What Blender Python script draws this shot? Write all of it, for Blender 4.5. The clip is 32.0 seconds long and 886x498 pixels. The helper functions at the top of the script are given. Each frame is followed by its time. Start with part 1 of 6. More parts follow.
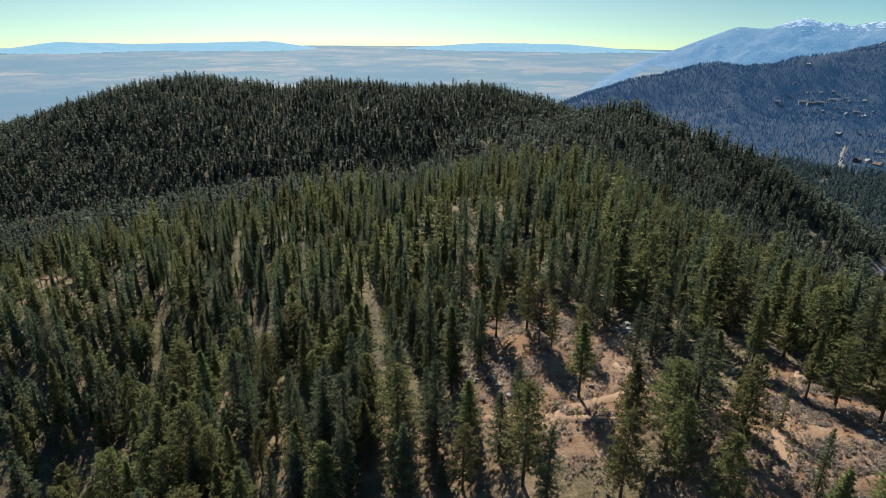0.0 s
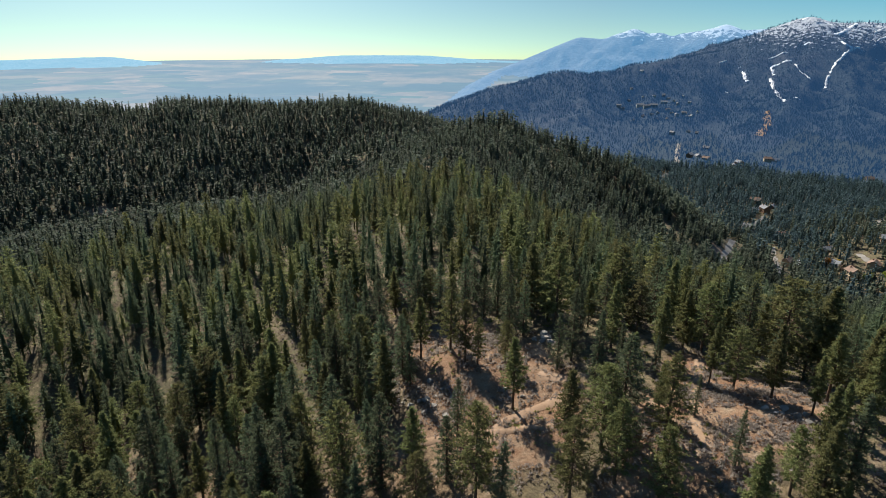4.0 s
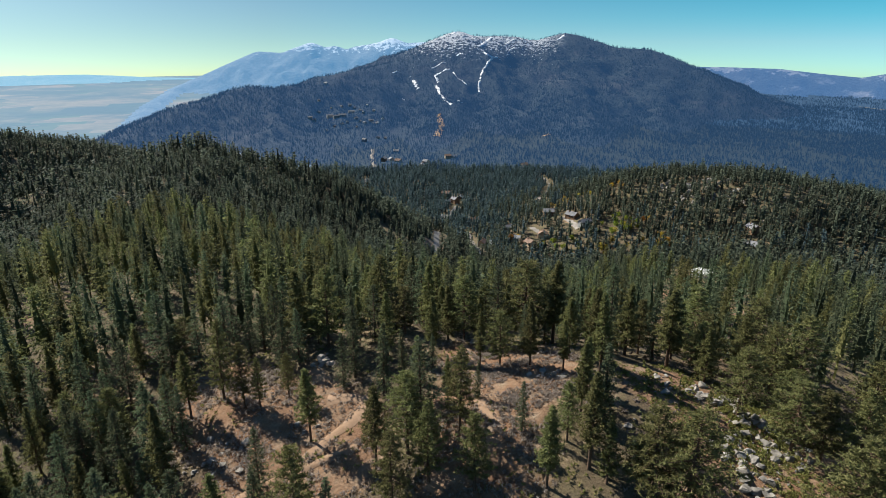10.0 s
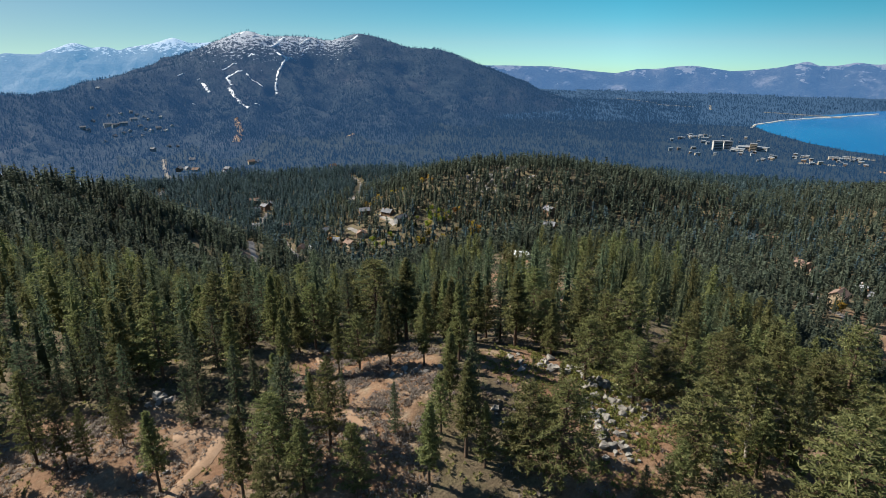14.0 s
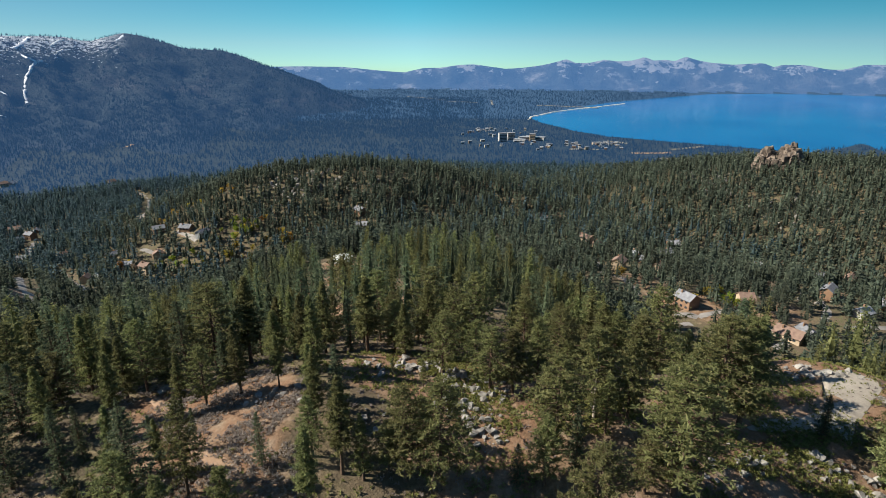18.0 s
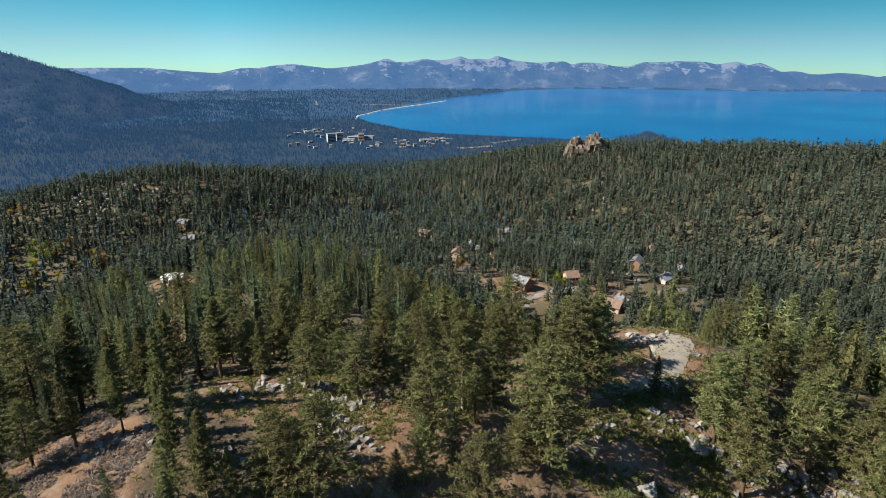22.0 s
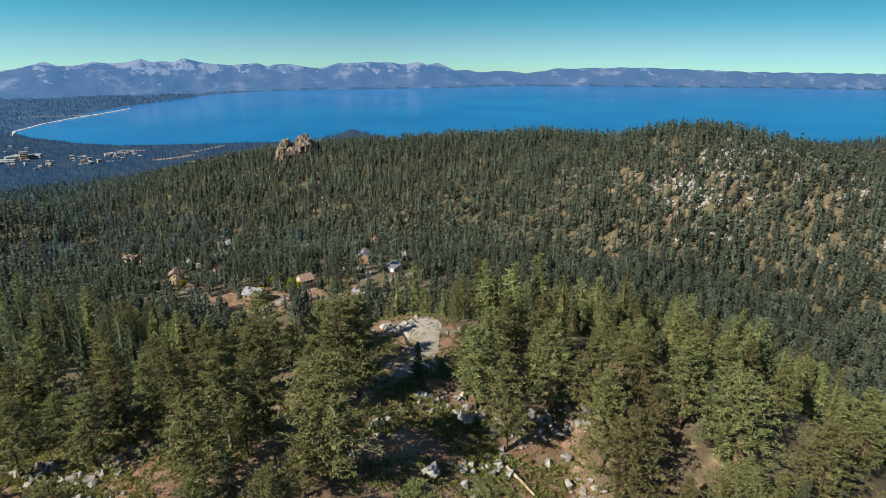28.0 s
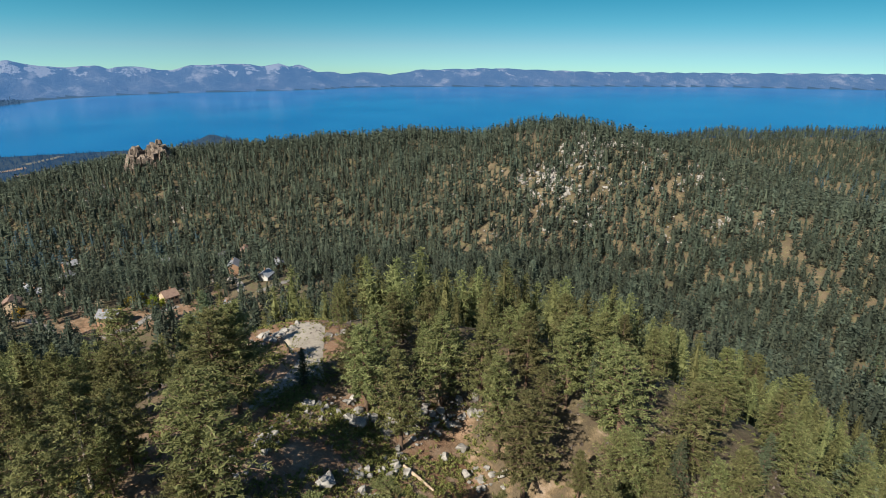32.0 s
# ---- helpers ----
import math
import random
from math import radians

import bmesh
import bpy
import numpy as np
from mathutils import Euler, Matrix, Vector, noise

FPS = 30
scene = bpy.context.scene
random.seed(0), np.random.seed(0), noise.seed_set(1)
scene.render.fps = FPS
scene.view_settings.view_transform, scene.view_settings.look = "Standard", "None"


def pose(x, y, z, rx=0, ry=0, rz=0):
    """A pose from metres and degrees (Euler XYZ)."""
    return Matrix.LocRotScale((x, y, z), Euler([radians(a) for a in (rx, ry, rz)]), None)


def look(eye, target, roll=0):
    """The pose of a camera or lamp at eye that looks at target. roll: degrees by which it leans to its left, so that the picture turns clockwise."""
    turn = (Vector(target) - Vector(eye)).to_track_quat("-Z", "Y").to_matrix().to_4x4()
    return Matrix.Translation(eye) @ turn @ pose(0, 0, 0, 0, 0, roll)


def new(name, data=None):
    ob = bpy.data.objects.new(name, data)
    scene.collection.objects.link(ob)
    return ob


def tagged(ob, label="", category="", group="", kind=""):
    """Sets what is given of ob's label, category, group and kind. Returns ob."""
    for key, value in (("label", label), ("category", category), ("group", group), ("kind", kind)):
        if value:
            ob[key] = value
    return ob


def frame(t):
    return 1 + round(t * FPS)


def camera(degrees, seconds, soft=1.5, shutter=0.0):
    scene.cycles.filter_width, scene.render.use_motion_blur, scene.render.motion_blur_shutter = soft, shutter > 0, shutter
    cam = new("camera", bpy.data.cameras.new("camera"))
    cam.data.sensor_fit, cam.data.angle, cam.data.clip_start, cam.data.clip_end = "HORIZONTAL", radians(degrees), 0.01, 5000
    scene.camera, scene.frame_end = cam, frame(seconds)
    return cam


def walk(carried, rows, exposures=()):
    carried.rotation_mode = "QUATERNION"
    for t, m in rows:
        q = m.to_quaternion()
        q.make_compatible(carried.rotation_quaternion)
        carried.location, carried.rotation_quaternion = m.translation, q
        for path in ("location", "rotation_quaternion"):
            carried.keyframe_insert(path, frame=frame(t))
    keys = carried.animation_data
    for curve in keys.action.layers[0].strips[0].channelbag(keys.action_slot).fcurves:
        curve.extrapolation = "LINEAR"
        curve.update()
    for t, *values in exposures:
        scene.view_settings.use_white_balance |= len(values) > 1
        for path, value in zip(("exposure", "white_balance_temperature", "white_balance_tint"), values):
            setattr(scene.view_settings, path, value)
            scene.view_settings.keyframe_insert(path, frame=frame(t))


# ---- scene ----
cam = camera(73.02, 32.0, soft=0.7)
PATH = [
    (0.0, 14.58, -8.72, 226.12, 20.88, -21.29, 0.55),
    (0.5, 14.02, -9.11, 226.46, 19.30, -21.25, 0.64),
    (1.0, 13.44, -9.40, 226.69, 17.02, -21.22, 0.68),
    (1.5, 12.60, -9.65, 226.92, 14.90, -21.24, 0.67),
    (2.0, 11.59, -9.89, 227.33, 13.35, -21.20, 0.68),
    (2.5, 10.45, -10.09, 227.71, 12.28, -20.95, 0.65),
    (4.5, 6.72, -11.47, 229.38, 5.67, -20.09, 0.09),
    (5.0, 5.82, -11.53, 229.59, 2.66, -20.08, -0.02),
    (5.5, 4.85, -11.34, 229.67, -0.03, -19.76, 0.04),
    (6.0, 4.04, -11.12, 229.71, -2.44, -19.15, 0.02),
    (6.5, 3.46, -10.92, 229.60, -4.63, -18.98, -0.01),
    (7.0, 2.95, -10.87, 229.66, -6.97, -18.97, -0.05),
    (7.5, 2.41, -10.93, 229.81, -9.33, -18.96, -0.04),
    (8.0, 1.91, -10.89, 229.92, -11.54, -18.95, -0.07),
    (8.5, 1.42, -10.79, 230.14, -13.76, -18.97, -0.07),
    (9.0, 0.88, -10.72, 230.39, -15.99, -19.00, -0.08),
    (9.5, 0.41, -10.61, 230.60, -18.21, -19.03, -0.09),
    (10.0, -0.09, -10.22, 230.63, -20.43, -19.03, -0.16),
    (10.5, -0.61, -9.83, 230.56, -22.66, -19.05, -0.19),
    (11.0, -1.09, -9.43, 230.57, -24.85, -19.06, -0.24),
    (11.5, -1.54, -9.02, 230.53, -27.02, -19.07, -0.26),
    (12.0, -1.98, -8.53, 230.44, -29.22, -19.06, -0.21),
    (12.5, -2.31, -7.99, 230.29, -31.31, -19.07, -0.24),
    (13.0, -2.76, -7.42, 230.13, -33.56, -19.05, -0.16),
    (13.5, -3.22, -6.84, 230.10, -36.20, -19.06, -0.13),
    (14.0, -3.63, -6.24, 230.12, -39.01, -19.05, -0.14),
    (14.5, -4.17, -5.80, 230.24, -41.50, -19.03, -0.23),
    (16.5, -5.40, -3.18, 230.28, -51.21, -19.07, -0.34),
    (17.0, -5.72, -2.55, 230.37, -53.66, -19.07, -0.30),
    (17.5, -6.04, -2.04, 230.45, -56.04, -19.09, -0.26),
    (18.0, -6.39, -1.47, 230.48, -58.16, -19.08, -0.21),
    (18.5, -6.58, -1.05, 230.57, -59.99, -19.13, -0.23),
    (19.0, -6.72, -0.66, 230.63, -61.89, -19.13, -0.21),
    (19.5, -6.84, -0.40, 230.74, -63.96, -19.13, -0.18),
    (20.0, -6.85, -0.03, 230.88, -66.08, -19.15, -0.14),
    (20.5, -6.76, 0.31, 230.86, -68.21, -19.17, -0.08),
    (21.0, -6.68, 0.64, 230.85, -70.32, -19.17, -0.06),
    (21.5, -6.72, 0.89, 231.00, -72.41, -19.19, -0.07),
    (22.0, -6.76, 1.16, 231.08, -74.48, -19.18, -0.03),
    (22.5, -6.85, 1.62, 231.17, -76.63, -19.16, 0.05),
    (23.0, -6.90, 2.03, 231.24, -78.87, -19.14, 0.12),
    (23.5, -6.83, 2.36, 231.21, -81.10, -19.13, 0.14),
    (24.0, -6.69, 2.76, 231.20, -83.35, -19.12, 0.24),
    (24.5, -6.54, 3.15, 231.28, -85.65, -19.12, 0.28),
    (25.0, -6.34, 3.55, 231.30, -87.99, -19.12, 0.30),
    (25.5, -6.15, 3.88, 231.27, -90.27, -19.11, 0.24),
    (27.5, -4.99, 5.01, 231.00, -99.69, -19.06, 0.32),
    (28.0, -4.35, 4.89, 230.56, -102.01, -18.98, 0.27),
    (28.5, -4.08, 4.87, 230.35, -104.16, -18.91, 0.17),
    (29.0, -3.89, 5.02, 230.29, -106.32, -18.89, 0.18),
    (29.5, -3.61, 5.14, 230.10, -108.39, -18.86, 0.24),
    (30.0, -3.39, 5.17, 229.90, -110.04, -18.84, 0.23),
    (30.5, -3.15, 5.13, 229.70, -110.91, -18.84, 0.23),
    (31.0, -2.89, 5.16, 229.41, -112.12, -18.80, 0.32),
    (31.5, -2.52, 5.14, 229.09, -113.37, -18.79, 0.40),
    (32.0, -2.14, 5.13, 228.79, -114.54, -18.76, 0.46),
]
walk(cam, [(t, pose(x, y, z, 90 + pitch, 0, yaw) @ pose(0, 0, 0, 0, 0, roll)) for t, x, y, z, yaw, pitch, roll in PATH], exposures=[(0, 1.0), (32, 1.0)])

# ---- world, sun ----
SUN_AZ, SUN_EL = -32.0, 38.0      # azimuth clockwise from +y, elevation
world = bpy.data.worlds.new("world")
scene.world = world
world.use_nodes = True
wn = world.node_tree
wn.nodes.clear()
sky = wn.nodes.new("ShaderNodeTexSky")
sky.sky_type = "NISHITA"
sky.sun_disc = False
sky.sun_elevation = radians(SUN_EL)
sky.sun_rotation = radians(SUN_AZ)
sky.altitude = 1200
sky.air_density = 1.0
sky.dust_density = 1.8
sky.ozone_density = 1.5
coord = wn.nodes.new("ShaderNodeTexCoord")
shift = wn.nodes.new("ShaderNodeMapping")
shift.inputs["Location"].default_value = (0, 0, 0.13)
shift.inputs["Scale"].default_value = (1, 1, 2.2)
back = wn.nodes.new("ShaderNodeBackground")
back.inputs["Strength"].default_value = 0.07
wout = wn.nodes.new("ShaderNodeOutputWorld")
wn.links.new(coord.outputs["Generated"], shift.inputs["Vector"])
wn.links.new(shift.outputs["Vector"], sky.inputs["Vector"])


def sky_ramp(fac, stops):
    n = wn.nodes.new("ShaderNodeValToRGB")
    el = n.color_ramp.elements
    while len(el) < len(stops):
        el.new(0.5)
    for e, (p, c) in zip(el, stops):
        e.position, e.color = p, (*c, 1)
    wn.links.new(fac, n.inputs["Fac"])
    return n.outputs["Color"]


# autumn haze: creamy towards the sun, turquoise away from it
up = wn.nodes.new("ShaderNodeSeparateXYZ")
wn.links.new(coord.outputs["Generated"], up.inputs[0])
toward = wn.nodes.new("ShaderNodeVectorMath")
toward.operation = "DOT_PRODUCT"
toward.inputs[1].default_value = (math.sin(radians(SUN_AZ)), math.cos(radians(SUN_AZ)), 0)
wn.links.new(coord.outputs["Generated"], toward.inputs[0])
sunny = sky_ramp(up.outputs["Z"], [(0.0, (0.6, 0.74, 0.58)), (0.06, (0.55, 0.74, 0.66)), (0.2, (0.6, 0.95, 1.05)), (0.5, (0.54, 0.89, 1.03))])
shady = sky_ramp(up.outputs["Z"], [(0.0, (0.72, 1.04, 0.9)), (0.035, (0.42, 1.06, 0.93)), (0.09, (0.15, 1.02, 0.95)), (0.2, (0.5, 1.0, 1.05)), (0.5, (0.54, 0.89, 1.03))])
half = wn.nodes.new("ShaderNodeMath")
half.operation = "MULTIPLY_ADD"
half.inputs[1].default_value = half.inputs[2].default_value = 0.5
wn.links.new(toward.outputs["Value"], half.inputs[0])
side = sky_ramp(half.outputs[0], [(0.525, (0, 0, 0)), (0.9, (1, 1, 1))])
fall = sky_ramp(half.outputs[0], [(0.2, (0.78, 0.78, 0.8)), (0.52, (1.2, 1.2, 1.2)), (0.9, (1, 1, 1))])
dim = wn.nodes.new("ShaderNodeMix")
dim.data_type, dim.blend_type = "RGBA", "MULTIPLY"
dim.inputs[0].default_value = 1.0
blend = wn.nodes.new("ShaderNodeMix")
blend.data_type = "RGBA"
wn.links.new(side, blend.inputs[0])
wn.links.new(shady, blend.inputs[6])
wn.links.new(sunny, blend.inputs[7])
tint = wn.nodes.new("ShaderNodeMix")
tint.data_type, tint.blend_type = "RGBA", "MULTIPLY"
tint.inputs[0].default_value = 1.0
wn.links.new(blend.outputs[2], dim.inputs[6])
wn.links.new(fall, dim.inputs[7])
wn.links.new(dim.outputs[2], tint.inputs[7])
wn.links.new(sky.outputs["Color"], tint.inputs[6])
wn.links.new(tint.outputs[2], back.inputs["Color"])
wn.links.new(back.outputs["Background"], wout.inputs["Surface"])

sun = new("sun", bpy.data.lights.new("sun", "SUN"))
sun.data.energy = 4.9
sun.data.angle = radians(0.53)
sun.data.color = (1.0, 0.95, 0.84)
_a, _e = radians(SUN_AZ), radians(SUN_EL)
sun.matrix_world = look((500 * math.sin(_a) * math.cos(_e), 500 * math.cos(_a) * math.cos(_e), 500 * math.sin(_e) + 200), (0, 0, 200))


# ---- materials ----
class Nodes:
    """A node material under construction."""

    def __init__(self, name):
        self.mat = bpy.data.materials.new(name)
        self.mat.use_nodes = True
        self.tree = self.mat.node_tree
        self.bsdf = self.tree.nodes["Principled BSDF"]
        self.bsdf.inputs["Specular IOR Level"].default_value = 0.25
        self.out = self.tree.nodes["Material Output"]

    def add(self, kind, **inputs):
        node = self.tree.nodes.new(kind)
        for key, value in inputs.items():
            self.put(value, node.inputs[key.replace("_", " ")])
        return node

    def put(self, value, socket):
        if isinstance(value, bpy.types.NodeSocket):
            self.tree.links.new(value, socket)
        else:
            socket.default_value = value

    def pos(self):
        return self.add("ShaderNodeNewGeometry").outputs["Position"]

    def noise(self, scale, detail=4.0, rough=0.6, vector=None):
        n = self.add("ShaderNodeTexNoise", Scale=scale, Detail=detail, Roughness=rough)
        self.put(vector if vector is not None else self.pos(), n.inputs["Vector"])
        return n.outputs["Fac"]

    def ramp(self, fac, stops):
        n = self.tree.nodes.new("ShaderNodeValToRGB")
        el = n.color_ramp.elements
        while len(el) < len(stops):
            el.new(0.5)
        for e, (p, c) in zip(el, stops):
            e.position = p
            e.color = (*c, 1) if len(c) == 3 else (c[0], c[0], c[0], 1)
        self.put(fac, n.inputs["Fac"])
        return n.outputs["Color"]

    def mix(self, fac, a, b, mode="MIX"):
        n = self.tree.nodes.new("ShaderNodeMix")
        n.data_type, n.blend_type = "RGBA", mode
        self.put(fac, n.inputs[0])
        for v, s in ((a, n.inputs[6]), (b, n.inputs[7])):
            self.put((*v, 1) if isinstance(v, tuple) and len(v) == 3 else v, s)
        return n.outputs[2]

    def math(self, op, a, b=0.0):
        n = self.tree.nodes.new("ShaderNodeMath")
        n.operation = op
        self.put(a, n.inputs[0])
        self.put(b, n.inputs[1])
        return n.outputs[0]

    def bump(self, height, strength=0.5, distance=0.1):
        n = self.add("ShaderNodeBump", Strength=strength, Distance=distance, Height=height)
        self.put(n.outputs["Normal"], self.bsdf.inputs["Normal"])

    def finish(self, color, rough=0.85):
        self.put((*color, 1) if isinstance(color, tuple) and len(color) == 3 else color, self.bsdf.inputs["Base Color"])
        self.put(rough, self.bsdf.inputs["Roughness"])
        return self.mat


def foliage_material(name, dark, light, tip, glow=None, thin=0.36, joined=False):
    """Needles: colour varies from tree to tree, from clump to clump, and by a fine grain. glow: emission that stands
    for haze.
    """
    n = Nodes(name)
    if joined:
        tree = n.add("ShaderNodeAttribute")
        tree.attribute_name = "tree"
        rnd = tree.outputs["Fac"]
    else:
        rnd = n.add("ShaderNodeObjectInfo").outputs["Random"]
    isl = n.add("ShaderNodeNewGeometry").outputs["Random Per Island"]
    base = n.ramp(isl, [(0.0, dark), (0.6, light), (1.0, tip)])
    big = n.noise(0.035, 3)
    base = n.mix(n.math("MULTIPLY", big, 0.6), base, light, "MIX")
    hue = n.add("ShaderNodeHueSaturation", Color=base)
    n.put(n.math("ADD", n.math("MULTIPLY", rnd, 0.05), 0.475), hue.inputs["Hue"])
    n.put(n.math("ADD", n.math("MULTIPLY", rnd, 0.6 if joined else 0.5), 0.62 if joined else 0.75), hue.inputs["Value"])
    mat = n.finish(hue.outputs["Color"], 0.7)
    tr = n.add("ShaderNodeBsdfTranslucent")
    n.put(hue.outputs["Color"], tr.inputs["Color"])
    mixed = n.add("ShaderNodeMixShader", Fac=thin)
    n.bsdf.inputs["Specular IOR Level"].default_value = 0.06
    n.tree.links.new(n.bsdf.outputs[0], mixed.inputs[1])
    n.tree.links.new(tr.outputs[0], mixed.inputs[2])
    last = mixed.outputs[0]
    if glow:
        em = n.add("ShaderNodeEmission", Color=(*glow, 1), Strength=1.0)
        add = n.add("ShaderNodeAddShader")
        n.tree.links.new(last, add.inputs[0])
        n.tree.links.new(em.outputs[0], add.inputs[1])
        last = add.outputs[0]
    n.tree.links.new(last, n.out.inputs["Surface"])
    return mat


PINE_GREEN = (0.074, 0.083, 0.036), (0.166, 0.168, 0.068), (0.275, 0.268, 0.115)
FIR_GREEN = (0.05, 0.067, 0.042), (0.11, 0.133, 0.076), (0.18, 0.2, 0.112)
M_PINE = foliage_material("pine_needles", *PINE_GREEN, thin=0.45)
M_FIR = foliage_material("fir_needles", *FIR_GREEN, thin=0.44)
M_PINEWOOD = foliage_material("pinewood_needles", *PINE_GREEN, thin=0.42, joined=True)
M_FIRWOOD = foliage_material("firwood_needles", *FIR_GREEN, thin=0.42, joined=True)
# these two needle colours are shifted to blue to paint in the haze
M_FAR = foliage_material("hazed_far_needles", (0.046, 0.06, 0.047), (0.088, 0.105, 0.075), (0.138, 0.152, 0.102), thin=0.42, joined=True)
M_MIDWOODS = foliage_material("hazed_plain_needles", (0.036, 0.064, 0.07), (0.07, 0.11, 0.114), (0.112, 0.15, 0.14), thin=0.45, joined=True)
# distant crowns emit a faint blue as painted haze
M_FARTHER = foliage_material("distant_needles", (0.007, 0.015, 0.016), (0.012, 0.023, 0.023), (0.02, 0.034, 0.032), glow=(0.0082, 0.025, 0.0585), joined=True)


def bark_material():
    n = Nodes("bark")
    f = n.noise(6.0, 5)
    c = n.ramp(f, [(0.3, (0.05, 0.035, 0.025)), (0.7, (0.16, 0.1, 0.065))])
    n.bump(f, 0.6, 0.05)
    return n.finish(c, 0.9)


M_BARK = bark_material()


def ground_material():
    """Orange granite sand where the ground is bare, pine duff and low brush where it is not."""
    n = Nodes("forest_ground")
    a, b, c = n.noise(0.03, 5), n.noise(0.3, 6, 0.65), n.noise(2.5, 6, 0.75)
    bare = n.tree.nodes.new("ShaderNodeAttribute")
    bare.attribute_name = "bare"
    soil = n.ramp(b, [(0.3, (0.185, 0.094, 0.052)), (0.5, (0.24, 0.143, 0.086)), (0.7, (0.285, 0.213, 0.148))])
    duff = n.ramp(a, [(0.3, (0.075, 0.058, 0.036)), (0.5, (0.115, 0.085, 0.052)), (0.68, (0.18, 0.135, 0.085))])
    brush = n.ramp(c, [(0.3, (0.05, 0.052, 0.022)), (0.55, (0.13, 0.12, 0.055)), (0.75, (0.22, 0.2, 0.11))])
    duff = n.mix(n.ramp(b, [(0.46, (0.0,)), (0.58, (0.8,))]), duff, brush)
    m = n.math("ADD", bare.outputs["Fac"], n.math("MULTIPLY", n.math("SUBTRACT", b, 0.5), 1.4))
    col = n.mix(n.ramp(m, [(0.32, (0.0,)), (0.62, (1.0,))]), duff, soil)
    col = n.mix(0.6, col, n.ramp(c, [(0.25, (0.25, 0.25, 0.25)), (0.75, (1.35, 1.35, 1.35))]), "MULTIPLY")
    n.bump(c, 0.8, 0.35)
    return n.finish(col, 0.95)


M_GROUND = ground_material()


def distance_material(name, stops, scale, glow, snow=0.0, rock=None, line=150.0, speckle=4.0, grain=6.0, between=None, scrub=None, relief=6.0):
    """Far country: woods, scrub and bare rock. glow: emission painted on for the blue air before it. between: the
    slopes of x to y that carry snow.
    """
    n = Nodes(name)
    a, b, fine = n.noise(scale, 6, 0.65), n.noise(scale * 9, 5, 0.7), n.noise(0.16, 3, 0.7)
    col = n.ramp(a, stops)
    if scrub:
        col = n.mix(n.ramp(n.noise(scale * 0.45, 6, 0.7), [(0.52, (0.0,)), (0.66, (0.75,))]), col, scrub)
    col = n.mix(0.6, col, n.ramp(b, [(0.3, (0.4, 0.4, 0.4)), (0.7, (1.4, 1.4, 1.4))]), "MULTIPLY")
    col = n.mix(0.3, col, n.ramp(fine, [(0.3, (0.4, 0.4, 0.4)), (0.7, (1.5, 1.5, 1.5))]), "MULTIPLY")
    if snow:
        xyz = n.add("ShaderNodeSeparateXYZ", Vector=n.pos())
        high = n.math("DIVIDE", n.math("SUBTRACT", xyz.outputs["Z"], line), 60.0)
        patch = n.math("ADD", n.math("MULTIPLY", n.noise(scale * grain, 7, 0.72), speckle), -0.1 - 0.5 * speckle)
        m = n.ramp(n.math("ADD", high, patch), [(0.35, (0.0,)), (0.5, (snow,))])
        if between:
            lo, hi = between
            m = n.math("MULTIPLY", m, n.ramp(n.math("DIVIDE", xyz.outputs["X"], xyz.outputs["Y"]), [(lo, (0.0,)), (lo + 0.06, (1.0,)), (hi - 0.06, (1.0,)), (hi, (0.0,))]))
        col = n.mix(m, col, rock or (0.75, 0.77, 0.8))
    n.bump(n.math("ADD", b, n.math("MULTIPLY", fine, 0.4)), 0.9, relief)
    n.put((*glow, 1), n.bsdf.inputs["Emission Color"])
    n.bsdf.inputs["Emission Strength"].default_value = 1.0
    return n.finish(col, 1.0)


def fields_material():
    """The desert valley: parcels of straw, ploughed earth and green, with dark scrub between, and blue haze put on as
    emission.
    """
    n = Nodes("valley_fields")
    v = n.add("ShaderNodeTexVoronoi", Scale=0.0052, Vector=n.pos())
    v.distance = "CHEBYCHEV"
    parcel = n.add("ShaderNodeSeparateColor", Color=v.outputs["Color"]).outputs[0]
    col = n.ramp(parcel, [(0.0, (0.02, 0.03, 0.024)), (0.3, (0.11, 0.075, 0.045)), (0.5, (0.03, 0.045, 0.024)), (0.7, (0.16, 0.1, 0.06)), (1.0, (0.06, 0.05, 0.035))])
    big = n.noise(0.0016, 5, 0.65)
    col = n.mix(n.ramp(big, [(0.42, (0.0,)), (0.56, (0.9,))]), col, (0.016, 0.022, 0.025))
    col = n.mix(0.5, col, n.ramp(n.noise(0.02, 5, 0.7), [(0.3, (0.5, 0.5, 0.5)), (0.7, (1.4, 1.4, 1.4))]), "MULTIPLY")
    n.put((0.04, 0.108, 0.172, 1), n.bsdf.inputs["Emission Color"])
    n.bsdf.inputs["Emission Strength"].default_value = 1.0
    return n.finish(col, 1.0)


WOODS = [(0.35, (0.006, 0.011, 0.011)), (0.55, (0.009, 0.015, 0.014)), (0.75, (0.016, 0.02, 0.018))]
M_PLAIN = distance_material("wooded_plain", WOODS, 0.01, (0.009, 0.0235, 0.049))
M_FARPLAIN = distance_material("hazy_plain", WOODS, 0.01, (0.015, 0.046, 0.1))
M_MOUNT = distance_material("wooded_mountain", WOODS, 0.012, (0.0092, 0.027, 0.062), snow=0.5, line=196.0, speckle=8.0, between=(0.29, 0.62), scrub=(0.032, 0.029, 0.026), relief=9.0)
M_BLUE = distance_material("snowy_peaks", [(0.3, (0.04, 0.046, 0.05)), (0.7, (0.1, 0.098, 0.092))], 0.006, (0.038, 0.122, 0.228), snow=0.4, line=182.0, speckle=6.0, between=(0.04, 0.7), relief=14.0)
